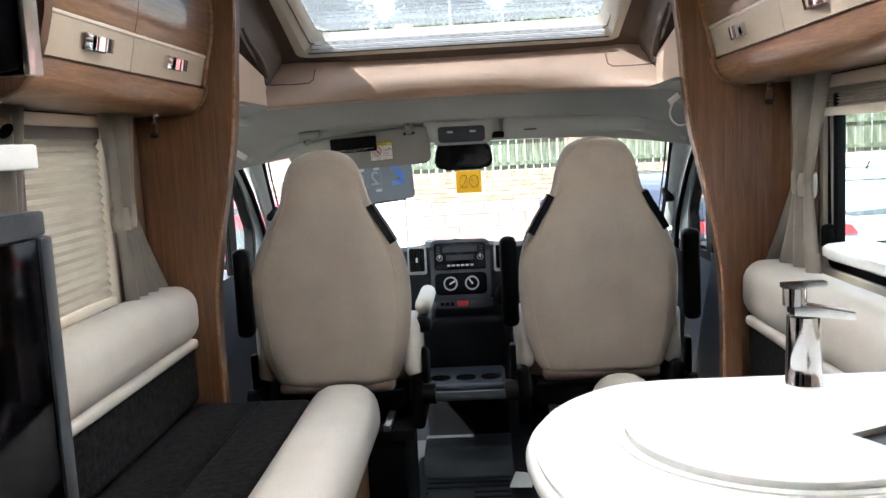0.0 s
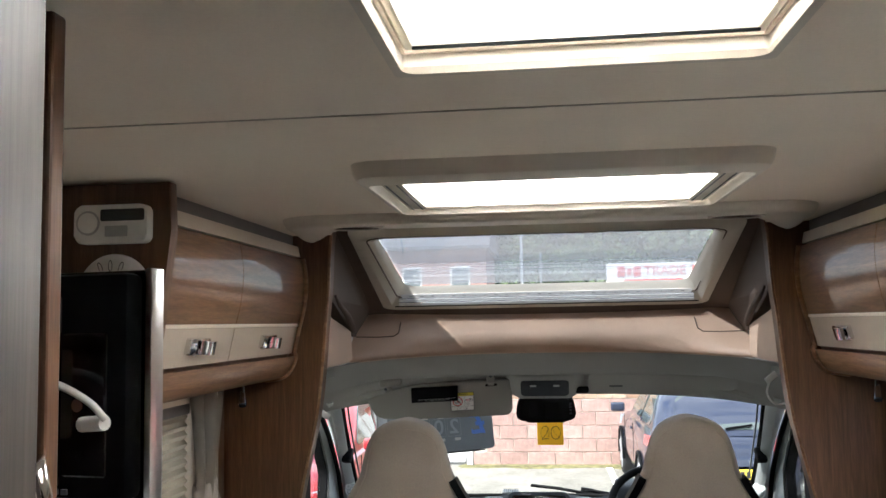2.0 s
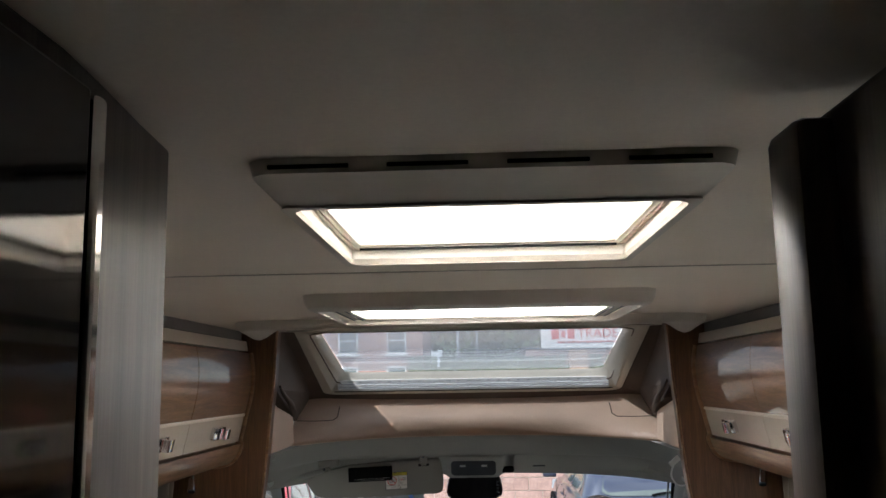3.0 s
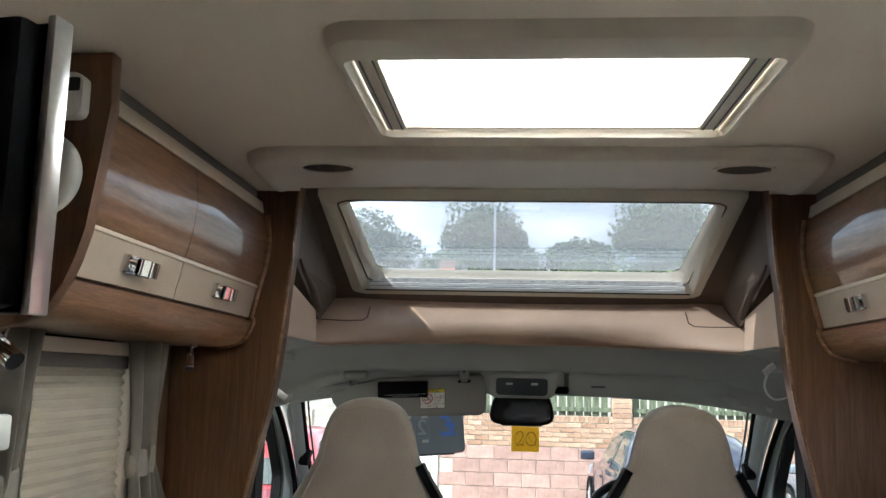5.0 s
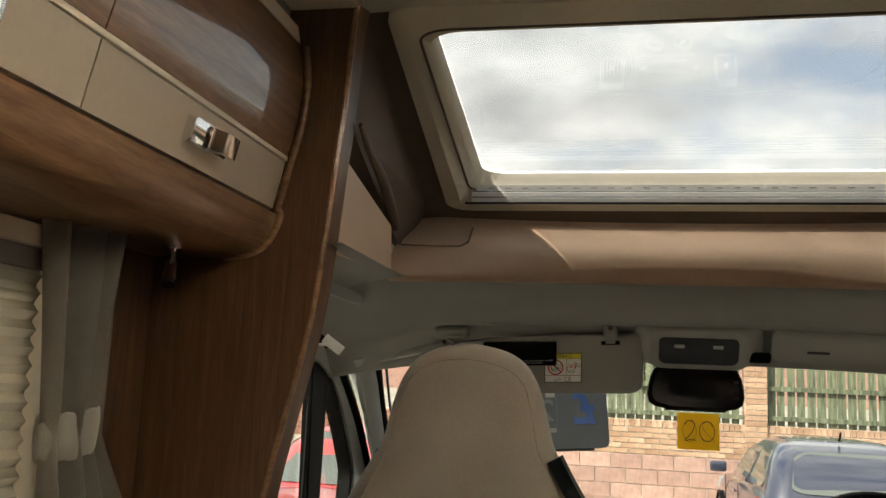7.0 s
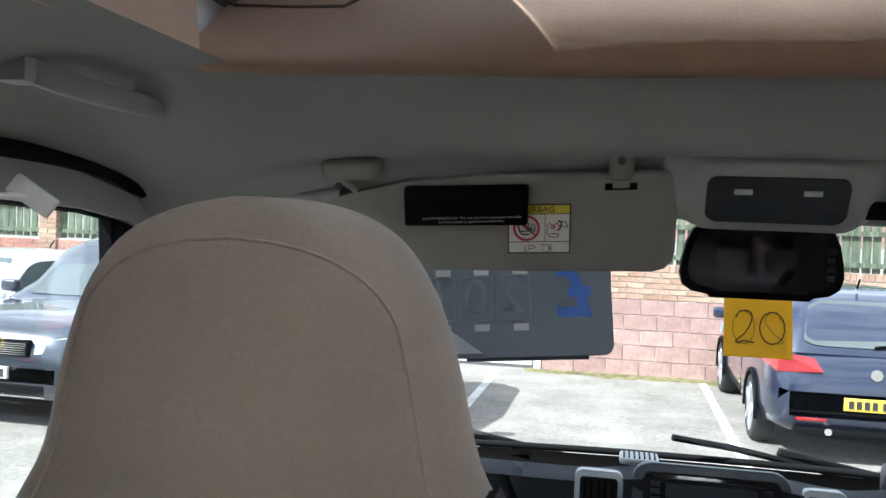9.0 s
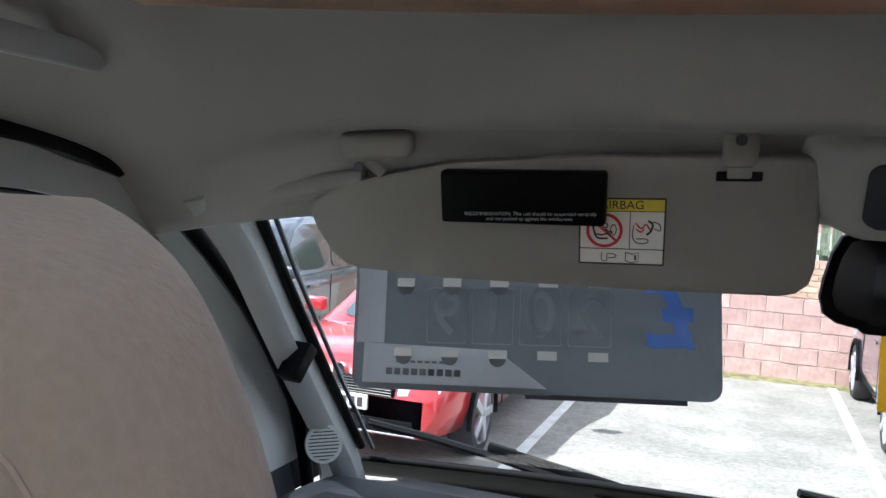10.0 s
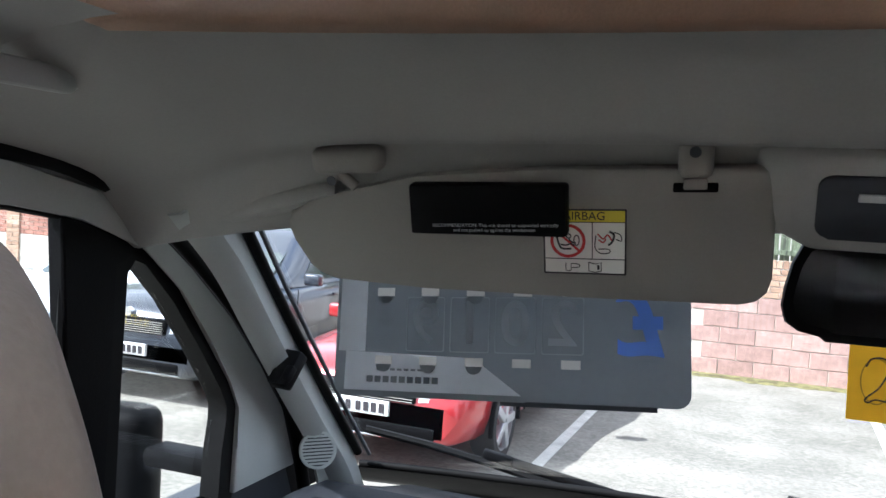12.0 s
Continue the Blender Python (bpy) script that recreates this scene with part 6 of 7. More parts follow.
part("digit", tube(two, 0.0011, 5), INK, nt, "handwritten 2")
nil = smoothed([nm @ Vector((0.022 + 0.019 * math.cos(a), 0.001 + 0.026 * math.sin(a), 0.0008)) for a in np.linspace(1.7, 1.7 + 2 * math.pi, 13)], 4)
part("digit", tube(nil, 0.0011, 5), INK, nt, "handwritten 0")
GHOSTINK = mat("ink_through_paper", (0.42, 0.28, 0.03), 0.7)
for pts in ([(0.036, 0.012), (0.028, 0.027), (0.014, 0.022), (0.012, 0.010), (0.024, -0.008), (0.040, -0.022), (0.020, -0.024)], [(-0.022 + 0.017 * math.cos(a), 0.0 + 0.027 * math.sin(a)) for a in np.linspace(1.2, 1.2 + 2 * math.pi, 13)]):
    part("faint_digit", tube(smoothed([nm @ Vector((a, b, 0.0004)) for a, b in pts], 4), 0.0008, 5), GHOSTINK, nt, "writing showing through the paper")

# price card behind the visor, seen from its back
km = facing((-0.463, 3.649, 1.217), (0.02, -1, 0.18)) @ pose(0, 0, 0, 0, 0, 5.0) @ Matrix.Scale(0.95, 4)
kd = thing("display_card", (-0.475, 3.705, 1.09), "blue-grey plastic display card hung behind the windscreen", "card")
part("board", plate([(a, b + 0.006) for a, b in rrect(0.505, 0.200, 0.018)], km, 0.003), CARD, kd, smooth=40)
part("pale_print", plate([(-0.236, -0.090), (-0.235, -0.030), (-0.050, -0.036), (-0.035, -0.040), (0.035, -0.090)], km @ pose(0, 0, 0.0012), 0.001), CARD_PALE, kd, "pale grey printed corner")
part("pale_edge", box(-0.247, -0.205, -0.030, 0.100, 0, 0.001, m=km), CARD_PALE, kd, "pale printed edge")
part("lower_band", box(-0.236, 0.035, -0.0945, -0.0860, 0.0012, 0.0018, m=km), CARD, kd)
part("bottom_tab", box(0.0, 0.21, -0.100, -0.093, -0.003, 0.0, m=km), DASH, kd)
for row, zz in ((0, -0.042), (1, 0.056)):
    for k in range(5):
        x = -0.175 + 0.068 * k
        tab = part("white_tab", box(x - 0.013, x + 0.013, zz - 0.006, zz + 0.006, 0, 0.0022, m=km), LABELW, kd, "white holding tab")
        if k < 3:
            cut = [(0.012 * math.cos(a), -0.012 * math.sin(a) - 0.005) for a in np.linspace(0, math.pi, 12)]
            sub("thumb_cut", plate(cut, km @ pose(x, zz, 0.0020), 0.001), CARD, tab)
MIRROR = Matrix.Diagonal((-1, 1, 1, 1))
for k, ch in enumerate("9102"):
    x = -0.113 + 0.066 * k
    words("digit", ch, 0.086, km @ pose(x, 0.010, 0.0006) @ MIRROR, CARD_GHOST, kd, "faint digit seen from its back", depth=0.0002, bold=0.0010)
    part("digit_slot", ring_frame(rrect(0.058, 0.078, 0.003), rrect(0.055, 0.075, 0.003), km @ pose(x, 0.010, 0.0008), 0.0008), CARD_TILE, kd, "faint outline of a digit slot")
words("blue_print", "£", 0.120, km @ pose(0.190, 0.012, 0.0014) @ MIRROR, CARD_BLUE, kd, "blue printed currency sign", depth=0.0003, bold=0.0035)
for k in range(9):
    part("print_bar", box(-0.200 + 0.0125 * k, -0.191 + 0.0125 * k, -0.074, -0.065, 0.0012, 0.0018, m=km), CARD if k < 5 else DASHMID, kd)
for k in range(8):
    part("print_bar", box(-0.185 + 0.0105 * k, -0.178 + 0.0105 * k, -0.057, -0.054, 0.0012, 0.0018, m=km), CARD, kd)

# wipers outside the screen
for dx in (0.0, 0.80):
    wp = thing("wiper", (-0.62 + dx, 4.2, 0.87), "black windscreen wiper parked at the foot of the screen", "wiper", group="wipers")
    drop = 0.012 if dx else 0.0
    part("blade", tube([(-0.885 + dx, 4.135 + 2.2 * drop, 0.918 - drop), (-0.76 + dx, 4.17 + 3 * drop, 0.896 - drop), (-0.64 + dx, 4.20 + 3 * drop, 0.870 - drop), (-0.40 + dx, 4.24 + 3 * drop, 0.815 - drop)], 0.008, 6), RUBBER, wp, "rubber wiper blade", smooth=50)
    part("arm", tube([(-0.655 + dx, 4.205 + 3 * drop, 0.884 - drop), (-0.60 + dx, 4.215 + 3 * drop, 0.875 - drop), (-0.42 + dx, 4.26 + 3 * drop, 0.832 - drop), (-0.26 + dx, 4.29 + 3 * drop, 0.795 - drop)], [0.006, 0.010, 0.012, 0.014], 8), BLACK, wp, "black wiper arm", smooth=50)
    part("clip", box(-0.03, 0.03, -0.010, 0.010, -0.006, 0.010, bev=0.004, m=pose(-0.625 + dx, 4.205 + 3 * drop, 0.882 - drop, 0, 11, 10)), BLACK, wp, smooth=40)

# loose white lamp leads at the door tops, and belts
for s in (-1, 1):
    ld = thing("white_lead", (s * 0.84, 2.95, 1.36), "white wire with a small tag hanging at the cab door top", "cable", group="loose leads")
    pts = [(s * 0.80, 2.86, 1.475), (s * 0.812, 2.86, 1.43), (s * 0.808, 2.87, 1.385), (s * 0.785, 2.90, 1.362), (s * 0.745, 2.93, 1.362)] if s < 0 else [(0.70, 2.90, 1.47), (0.690, 2.92, 1.42), (0.715, 2.92, 1.385), (0.76, 2.92, 1.395), (0.775, 2.92, 1.43)]
    part("wire", tube(smoothed(pts, 6), 0.0032, 8), WHITEP, ld, smooth=60)
    e = Vector(pts[-1] if s < 0 else pts[0])
    part("tag", box(-0.022, 0.022, -0.004, 0.004, -0.010, 0.010, bev=0.002, m=Matrix.Translation(e) @ pose(0, 0, 0, 0, -35 * s, 20)), WHITEP, ld, smooth=40)
    bt = thing("seat_belt", (s * 0.86, 2.80, 0.3), "black seat belt on the door pillar", "seat belt", group="seat belts")
    part("webbing", box(s * 0.855 - 0.024, s * 0.855 + 0.024, 2.762, 2.766, 0.30, 1.20), BLACK, bt)
    part("guide", box(s * 0.855 - 0.035, s * 0.855 + 0.035, 2.752, 2.772, 1.19, 1.25, bev=0.01), BLACK, bt, smooth=40)
    part("buckle", box(s * 0.848 - 0.012, s * 0.848 + 0.012, 2.745, 2.762, 0.70, 0.75, bev=0.004), CHROME, bt, smooth=40)
    part("post", box(min(s * 0.89, s * 0.99), max(s * 0.89, s * 0.99), 2.72, 2.80, 0.0, 1.42, bev=0.01), BLACK, bt, "black door pillar trim", smooth=40)

# ---- car park and street ----
GZ = -0.65
ASPHALT = mat("pale_worn_asphalt", (0.315, 0.300, 0.262), 0.9, var=0.25, scale=1.7, fine=30, bump=0.8, detail=15, spec=0.2, color2=(0.205, 0.195, 0.168))
LINE = mat("worn_white_road_paint", (0.62, 0.61, 0.56), 0.75, var=0.14, scale=4, fine=40)
MOSS = mat("mossy_verge", (0.20, 0.185, 0.075), 0.95, var=0.3, scale=9, fine=60, bump=0.6)
REDBRICK = mat("dark_red_brick", (0.40, 0.19, 0.14), 0.85, var=0.2, scale=7, fine=70, bump=0.4)
PALEBLOCK = mat("cream_painted_block", (0.60, 0.565, 0.50), 0.85, var=0.08, scale=4, fine=60, bump=0.3)
MORTAR = mat("grey_mortar", (0.50, 0.45, 0.38), 0.9, var=0.1, scale=9, fine=90, bump=0.3)
TIMBER = mat("green_stained_timber", (0.145, 0.175, 0.110), 0.8, var=0.30, scale=5, fine=60, stretch=(6, 6, 0.6), bump=0.3)
TRUNK = mat("tree_bark", (0.09, 0.07, 0.05), 0.9, var=0.25, scale=6, fine=40, bump=0.5)
HOUSEBRICK = mat("house_brick_far", (0.33, 0.20, 0.165), 0.85, var=0.12, scale=3, fine=25)
SLATE = mat("roof_slate_far", (0.10, 0.10, 0.11), 0.7, var=0.12, scale=4)
RENDERW = mat("white_painted_boards", (0.72, 0.71, 0.68), 0.6, var=0.04)
TYRE = mat("tyre_rubber", (0.018, 0.018, 0.019), 0.7, var=0.1)
ALLOY = mat("alloy_wheel", (0.55, 0.56, 0.58), 0.35, 0.7, var=0.05)
CARGLASS = mat("tinted_car_glass", (0.060, 0.075, 0.072), 0.04, var=0.03, spec=1.0)
LAMPCLEAR = mat("headlamp_glass", (0.50, 0.53, 0.56), 0.08, var=0.1, coat=1.0)
LAMPRED = mat("tail_lamp_red", (0.27, 0.008, 0.010), 0.12, var=0.08, coat=1.0)
PLATEW = mat("plate_white", (0.72, 0.72, 0.70), 0.5)
PLATEY = mat("plate_yellow", (0.75, 0.58, 0.06), 0.5)


def brick_material(name, dark, light):
    m = mat(name, light, 0.85, var=0.12, scale=14, fine=120, bump=0.4)
    n, l = m.node_tree.nodes, m.node_tree.links
    info, ramp, mx = n.new("ShaderNodeObjectInfo"), n.new("ShaderNodeValToRGB"), n.new("ShaderNodeMixRGB")
    ramp.color_ramp.elements[0].color, ramp.color_ramp.elements[1].color = (*dark, 1), (1, 1, 1, 1)
    l.new(info.outputs["Random"], ramp.inputs["Fac"])
    b = n["Principled BSDF"]
    old = b.inputs["Base Color"].links[0].from_socket
    mx.blend_type, mx.inputs["Fac"].default_value = "MULTIPLY", 1.0
    l.new(old, mx.inputs["Color1"])
    l.new(ramp.outputs["Color"], mx.inputs["Color2"])
    l.new(mx.outputs["Color"], b.inputs["Base Color"])
    return m


BRICK = brick_material("orange_red_brick", (0.62, 0.55, 0.50), (0.50, 0.345, 0.245))
BLOCKR = brick_material("red_painted_block", (0.74, 0.71, 0.70), (0.46, 0.305, 0.262))

# ground: one sheet, with a low bank behind the boundary wall
bm = bmesh.new()
ys = [-60, -20, 0, 4, 8, 12, 14.3, 16, 20, 26, 32, 60, 160, 900]
hs = [0, 0, 0, 0, 0, 0, 0, 0, 0.4, 1.1, 1.5, 1.8, 2.2, 2.2]
rows = [[(x, y, GZ + h) for x in (-900, -120, -40, -20, -10, 0, 10, 20, 40, 120, 900)] for y, h in zip(ys, hs)]
add_loft(bm, rows, False, False)
solid("ground", bm, ASPHALT, "pale worn asphalt car park", "ground", smooth=60, kind="structure")
for x, y0, y1 in ((-1.80, 8.6, 14.2), (0.94, 8.6, 14.2), (-4.35, 8.6, 14.2), (3.55, 8.6, 14.2), (-6.95, 8.6, 14.2), (-1.74, -2.0, 2.5)):
    solid("bay_line", box(x - 0.05, x + 0.05, y0, y1, GZ + 0.002, GZ + 0.006), LINE, "worn white painted parking bay line", "line", kind="structure")
bm = bmesh.new()
random.seed(4)
for k in range(60):
    x = -1.3 + k * 0.16
    r = 0.16 + 0.16 * random.random()
    bmesh.ops.create_icosphere(bm, subdivisions=2, radius=1, matrix=pose(x, 14.37, GZ) @ Matrix.Diagonal((0.17, r, 0.016, 1)))
tagged(part("moss_strip", bm, MOSS, None, "", 60), "green moss along the foot of the wall", "moss", kind="stuff")


# boundary wall: block courses, brick courses above, fence on top
def shared(name, w, d, h, material):
    bm = box(-w / 2, w / 2, -d / 2, d / 2, 0, h, bev=0.004, seg=1)
    me = bpy.data.meshes.new(name)
    bmesh.ops.recalc_face_normals(bm, faces=bm.faces)
    bm.to_mesh(me)
    bm.free()
    me.materials.append(material)
    return me


WY = 14.45
bw = thing("boundary_wall", (0, WY, GZ), "boundary wall of red blocks topped by orange brick courses", "wall", kind="structure")
part("core", box(-1.22, 12.0, WY + 0.012, WY + 0.20, GZ, 0.885), MORTAR, bw, "grey mortar")
part("left_core", box(-24.0, -3.3, WY + 0.012, WY + 0.20, GZ, 0.885), MORTAR, bw)
blockm, brickm, soldierm = shared("block", 0.432, 0.10, 0.200, BLOCKR), shared("brick", 0.213, 0.10, 0.066, BRICK), shared("soldier_brick", 0.066, 0.10, 0.10, BRICK)


def lay(me, name, x, y, z):
    ob = new(name, me)
    ob.location = (x, y, z)
    ob.parent = bw
    ob.matrix_parent_inverse = Matrix.Translation(-Vector(bw.location))


for row in range(5):
    z = GZ + 0.005 + 0.211 * row
    x = -1.0 + (0.22 if row % 2 else 0.0)
    while x < 5.4:
        lay(blockm, "block", x, WY + 0.05 + 0.004 * math.sin(7 * x + row), z)
        x += 0.443
for row in range(5):
    z = 0.412 + 0.0765 * row
    x = -1.10 + (0.112 if row % 2 else 0.0)
    while x < 5.2:
        lay(brickm, "brick", x, WY + 0.05 + 0.004 * math.sin(11 * x + 3 * row), z)
        x += 0.2245
x = -1.18
while x < 5.2:
    lay(soldierm, "soldier_brick", x, WY + 0.05, 0.797)
    x += 0.0765
bm = bmesh.new()
for row in range(5):
    x = -23.8 + (0.22 if row % 2 else 0)
    while x < -3.5:
        add_box(bm, x, x + 0.432, WY, WY + 0.05, GZ + 0.005 + 0.211 * row, GZ + 0.205 + 0.211 * row)
        x += 0.443
tagged(part("left_blocks", bm, PALEBLOCK, bw, "cream painted blocks"), kind="stuff")
bm = bmesh.new()
for row in range(6):
    x = -23.8 + (0.11 if row % 2 else 0)
    while x < -3.5:
        add_box(bm, x, x + 0.213, WY, WY + 0.05, 0.412 + 0.0765 * row, 0.478 + 0.0765 * row)
        x += 0.2245
tagged(part("left_bricks", bm, REDBRICK, bw, "red brick courses"), kind="stuff")


def pier(x0, x1, z1):
    t = thing("brick_pier", ((x0 + x1) / 2, WY, GZ), "orange brick pier rising from the boundary wall", "pier", group="wall piers")
    part("core", box(x0 + 0.008, x1 - 0.008, WY - 0.02, WY + 0.25, GZ, z1), MORTAR, t)
    row, z = 0, GZ + 0.004
    while z < z1 - 0.06:
        bm = bmesh.new()
        w = (x1 - x0 - 0.01) / 2
        if row % 2:
            add_box(bm, x0, x0 + w, WY - 0.03, WY + 0.26, z, z + 0.066, 0.003, 1)
            add_box(bm, x0 + w + 0.01, x1, WY - 0.03, WY + 0.26, z, z + 0.066, 0.003, 1)
        else:
            add_box(bm, x0, x1, WY - 0.03, WY + 0.26, z, z + 0.066, 0.003, 1)
        part("brick", bm, BRICK, t)
        z += 0.0765
        row += 1


for x0 in (1.52, 5.3, -4.2, -9.2, -13.2):
    pier(x0, x0 + 0.30, 2.25)
for x0, x1 in ((-1.2, 1.51), (1.83, 5.29), (5.62, 11.5), (-8.9, -4.22), (-12.9, -9.22), (-22.0, -13.22)):
    f = thing("slat_fence", ((x0 + x1) / 2, WY + 0.1, 0.9), "green stained upright slat fence on the wall", "fence", group="boundary fence")
    for z in (0.97, 1.385, 1.95):
        part("rail", box(x0, x1, WY + 0.035, WY + 0.073, z, z + 0.065), TIMBER, f)
    k, x = 0, x0 + 0.01
    while x < x1 - 0.09:
        top = 2.18 + 0.02 * math.sin(5 * x)
        part("slat", box(x, x + 0.108 + 0.010 * math.sin(41 * x), WY + 0.075, WY + 0.095, 0.90, top, m=pose(0, 0, 0)), TIMBER, f)
        x += 0.134 + 0.008 * math.sin(23 * x)
        k += 1
gate = thing("white_gate", (-2.2, WY, GZ), "white boarded gate in the boundary wall", "gate")
part("post", box(-1.33, -1.23, WY - 0.02, WY + 0.10, GZ, 0.95, bev=0.01), RENDERW, gate, "white gate post")
for k in range(9):
    part("board", box(-3.2 + 0.205 * k, -3.2 + 0.205 * k + 0.198, WY + 0.02, WY + 0.05, GZ + 0.05, 0.75), RENDERW, gate)
part("rail", box(-3.2, -1.36, WY + 0.05, WY + 0.09, 0.35, 0.45), RENDERW, gate)


# parked cars
def car(label, paint, x, y, heading, L=4.25, Wd=1.80, H=1.42, tall=0.0, rear_plate=True, name="parked_car"):
    c = thing(name, (x, y, GZ), label, "car", group="parked cars")
    M = pose(x, y, GZ, 0, 0, heading)
    hw = Wd / 2

    def P(bm, nm, material, lab="", smooth=45, par=None):
        bmesh.ops.transform(bm, matrix=M, verts=bm.verts)
        return part(nm, bm, material, c, lab, smooth) if par is None else sub(nm, bm, material, par, lab, smooth)
    sh = 0.90 + tall
    secs = [(-0.500, 0.78, 0.42, 0.62 * sh), (-0.492, 0.88, 0.34, 0.86 * sh), (-0.47, 0.94, 0.27, 0.985 * sh), (-0.40, 0.985, 0.24, 1.04 * sh), (-0.25, 1.0, 0.22, 1.03 * sh), (0.0, 1.0, 0.22, 1.00 * sh), (0.15, 1.0, 0.22, 0.99 * sh), (0.25, 0.995, 0.22, 0.97 * sh), (0.36, 0.985, 0.23, 0.93 * sh), (0.43, 0.965, 0.23, 0.89 * sh), (0.468, 0.93, 0.24, 0.84 * sh), (0.488, 0.88, 0.26, 0.76 * sh), (0.497, 0.82, 0.29, 0.66 * sh), (0.500, 0.76, 0.33, 0.58 * sh)]
    rings = []
    for fy, fw, zb, zt in secs:
        w = hw * fw
        half = [(0.0, zb), (w * 0.80, zb), (w * 0.955, zb + 0.06), (w, zb + 0.22), (w * 0.995, zt - 0.20), (w * 0.975, zt - 0.10), (w * 0.90, zt - 0.025), (w * 0.70, zt), (0.0, zt + 0.022)]
        rings.append([(a, fy * L, b) for a, b in half] + [(-a, fy * L, b) for a, b in reversed(half[1:-1])])
    P(loft(rings), "body", paint, "painted car body", 60)
    # cabin: glasshouse and roof
    lv = [(sh - 0.03, 0.90, -0.478, 0.235), (sh + 0.12, 0.855, -0.455, 0.150), (H - 0.20, 0.775, -0.408, 0.055), (H - 0.07, 0.670, -0.350, -0.030), (H - 0.015, 0.54, -0.290, -0.08), (H, 0.34, -0.24, -0.12)]
    rr = []
    for z, fw, a, b in lv:
        w, cyy, ll = hw * fw, (a + b) / 2 * L, (b - a) * L
        rr.append([(px, cyy + py, z) for px, py in rrect(2 * w, ll, 0.24, 6)])
    P(loft(rr), "cabin", paint, "painted pillars and roof", 60)
    zs = [k[0] for k in lv]

    def level(z):
        return [float(np.interp(z, zs, [k[i] for k in lv])) for i in (1, 2, 3)]

    def pane(nm, z0, z1, at, lab, r=0.16):
        out, deep = [], []
        for u, v in rrect(1, 1, r, 5):
            z = z0 + (v + 0.5) * (z1 - z0)
            p, n = at(u, z)
            out.append(p + n * 0.010)
            deep.append(p - n * 0.06)
        P(loft([deep, out]), nm, CARGLASS, lab, 25)
    pane("rear_window", sh + 0.035, H - 0.115, lambda u, z: (Vector((u * 1.48 * hw * level(z)[0], level(z)[1] * L, z)), Vector((0, -0.95, 0.3))), "tinted rear window")
    pane("windscreen", sh + 0.02, H - 0.09, lambda u, z: (Vector((u * 1.50 * hw * level(z)[0], level(z)[2] * L, z)), Vector((0, 0.8, 0.6))), "windscreen", 0.1)
    for q in (-1, 1):
        for s0, s1 in ((0.50, 0.90), (0.13, 0.47)):
            pane("side_window", sh + 0.03, H - 0.13, lambda u, z: (Vector((q * hw * level(z)[0], (level(z)[1] + (s0 + (u + 0.5) * (s1 - s0)) * (level(z)[2] - level(z)[1])) * L, z)), Vector((q, 0, 0.2))), "tinted side window", 0.2)
        mi = P(box(-0.10, 0.10, -0.05, 0.06, -0.06, 0.07, bev=0.03, seg=3, m=pose(q * (hw + 0.10), 0.14 * L, sh + 0.06)), "door_mirror", paint, "", 50)
        for fy in (-0.30, 0.31):
            wx, wy, R = q * (hw - 0.09), fy * L, 0.325 + 0.04 * (tall > 0.12)
            ring = [(0.235, 0.0), (R - 0.025, 0.0), (R, 0.03), (R, 0.17), (R - 0.025, 0.20), (0.235, 0.20)]
            rg = []
            for a in np.linspace(0, 2 * math.pi, 33)[:-1]:
                rg.append([(wx + q * (t - 0.10), wy + r * math.cos(a), R + r * math.sin(a)) for r, t in ring])
            ty = P(loft(rg + [rg[0]], True, False), "tyre", TYRE, "", 40)
            bmr = bmesh.new()
            for k in range(5):
                a = 2 * math.pi * k / 5 + 0.3
                add_box(bmr, -0.025, 0.015, -0.035, 0.035, 0.02, 0.235, 0.006, 1, m=pose(wx + q * 0.085, wy, R) @ pose(0, 0, 0, math.degrees(a)))
            rgr = [[(wx + q * t, wy + r * math.cos(a), R + r * math.sin(a)) for r, t in ((0.245, -0.05), (0.245, 0.095), (0.225, 0.095), (0.215, -0.05))] for a in np.linspace(0, 2 * math.pi, 25)]
            add_loft(bmr, rgr, True, False)
            bmesh.ops.transform(bmr, matrix=M, verts=bmr.verts)
            sub("rim", bmr, ALLOY, ty, "spoked alloy rim", 40)
            arch = [(wx + q * 0.098, wy + (R + 0.035) * math.cos(a), R + (R + 0.035) * math.sin(a)) for a in np.linspace(-0.15, math.pi + 0.15, 18)]
            P(tube(arch, 0.022, 6), "wheel_arch", BLACK, "", 60)
        P(loft([[(q * hw * a, fy * L, z) for a, fy, z in sec] for sec in (((0.54, 0.502, 0.64 * sh), (0.86, 0.484, 0.66 * sh), (0.90, 0.472, 0.80 * sh), (0.54, 0.494, 0.74 * sh)), ((0.54, 0.44, 0.62 * sh), (0.985, 0.425, 0.70 * sh), (0.965, 0.42, 0.845 * sh), (0.54, 0.44, 0.78 * sh)))]), "headlamp", LAMPCLEAR, "clear headlamp", 40)
        P(loft([[(q * hw * a, fy * L, z) for a, fy, z in sec] for sec in (((0.48, -0.503, 0.82 * sh), (0.90, -0.490, 0.80 * sh), (0.88, -0.484, 0.965 * sh), (0.56, -0.494, 0.94 * sh)), ((0.55, -0.45, 0.80 * sh), (1.000, -0.42, 0.86 * sh), (0.985, -0.42, 0.965 * sh), (0.60, -0.45, 0.93 * sh)))]), "tail_lamp", LAMPRED, "red tail lamp", 40)
        P(tube([(q * 0.42 + 0.04, -0.505 * L, 0.30), (q * 0.42 + 0.04, -0.47 * L, 0.30)], 0.032, 12), "exhaust", CHROME, "", 50)
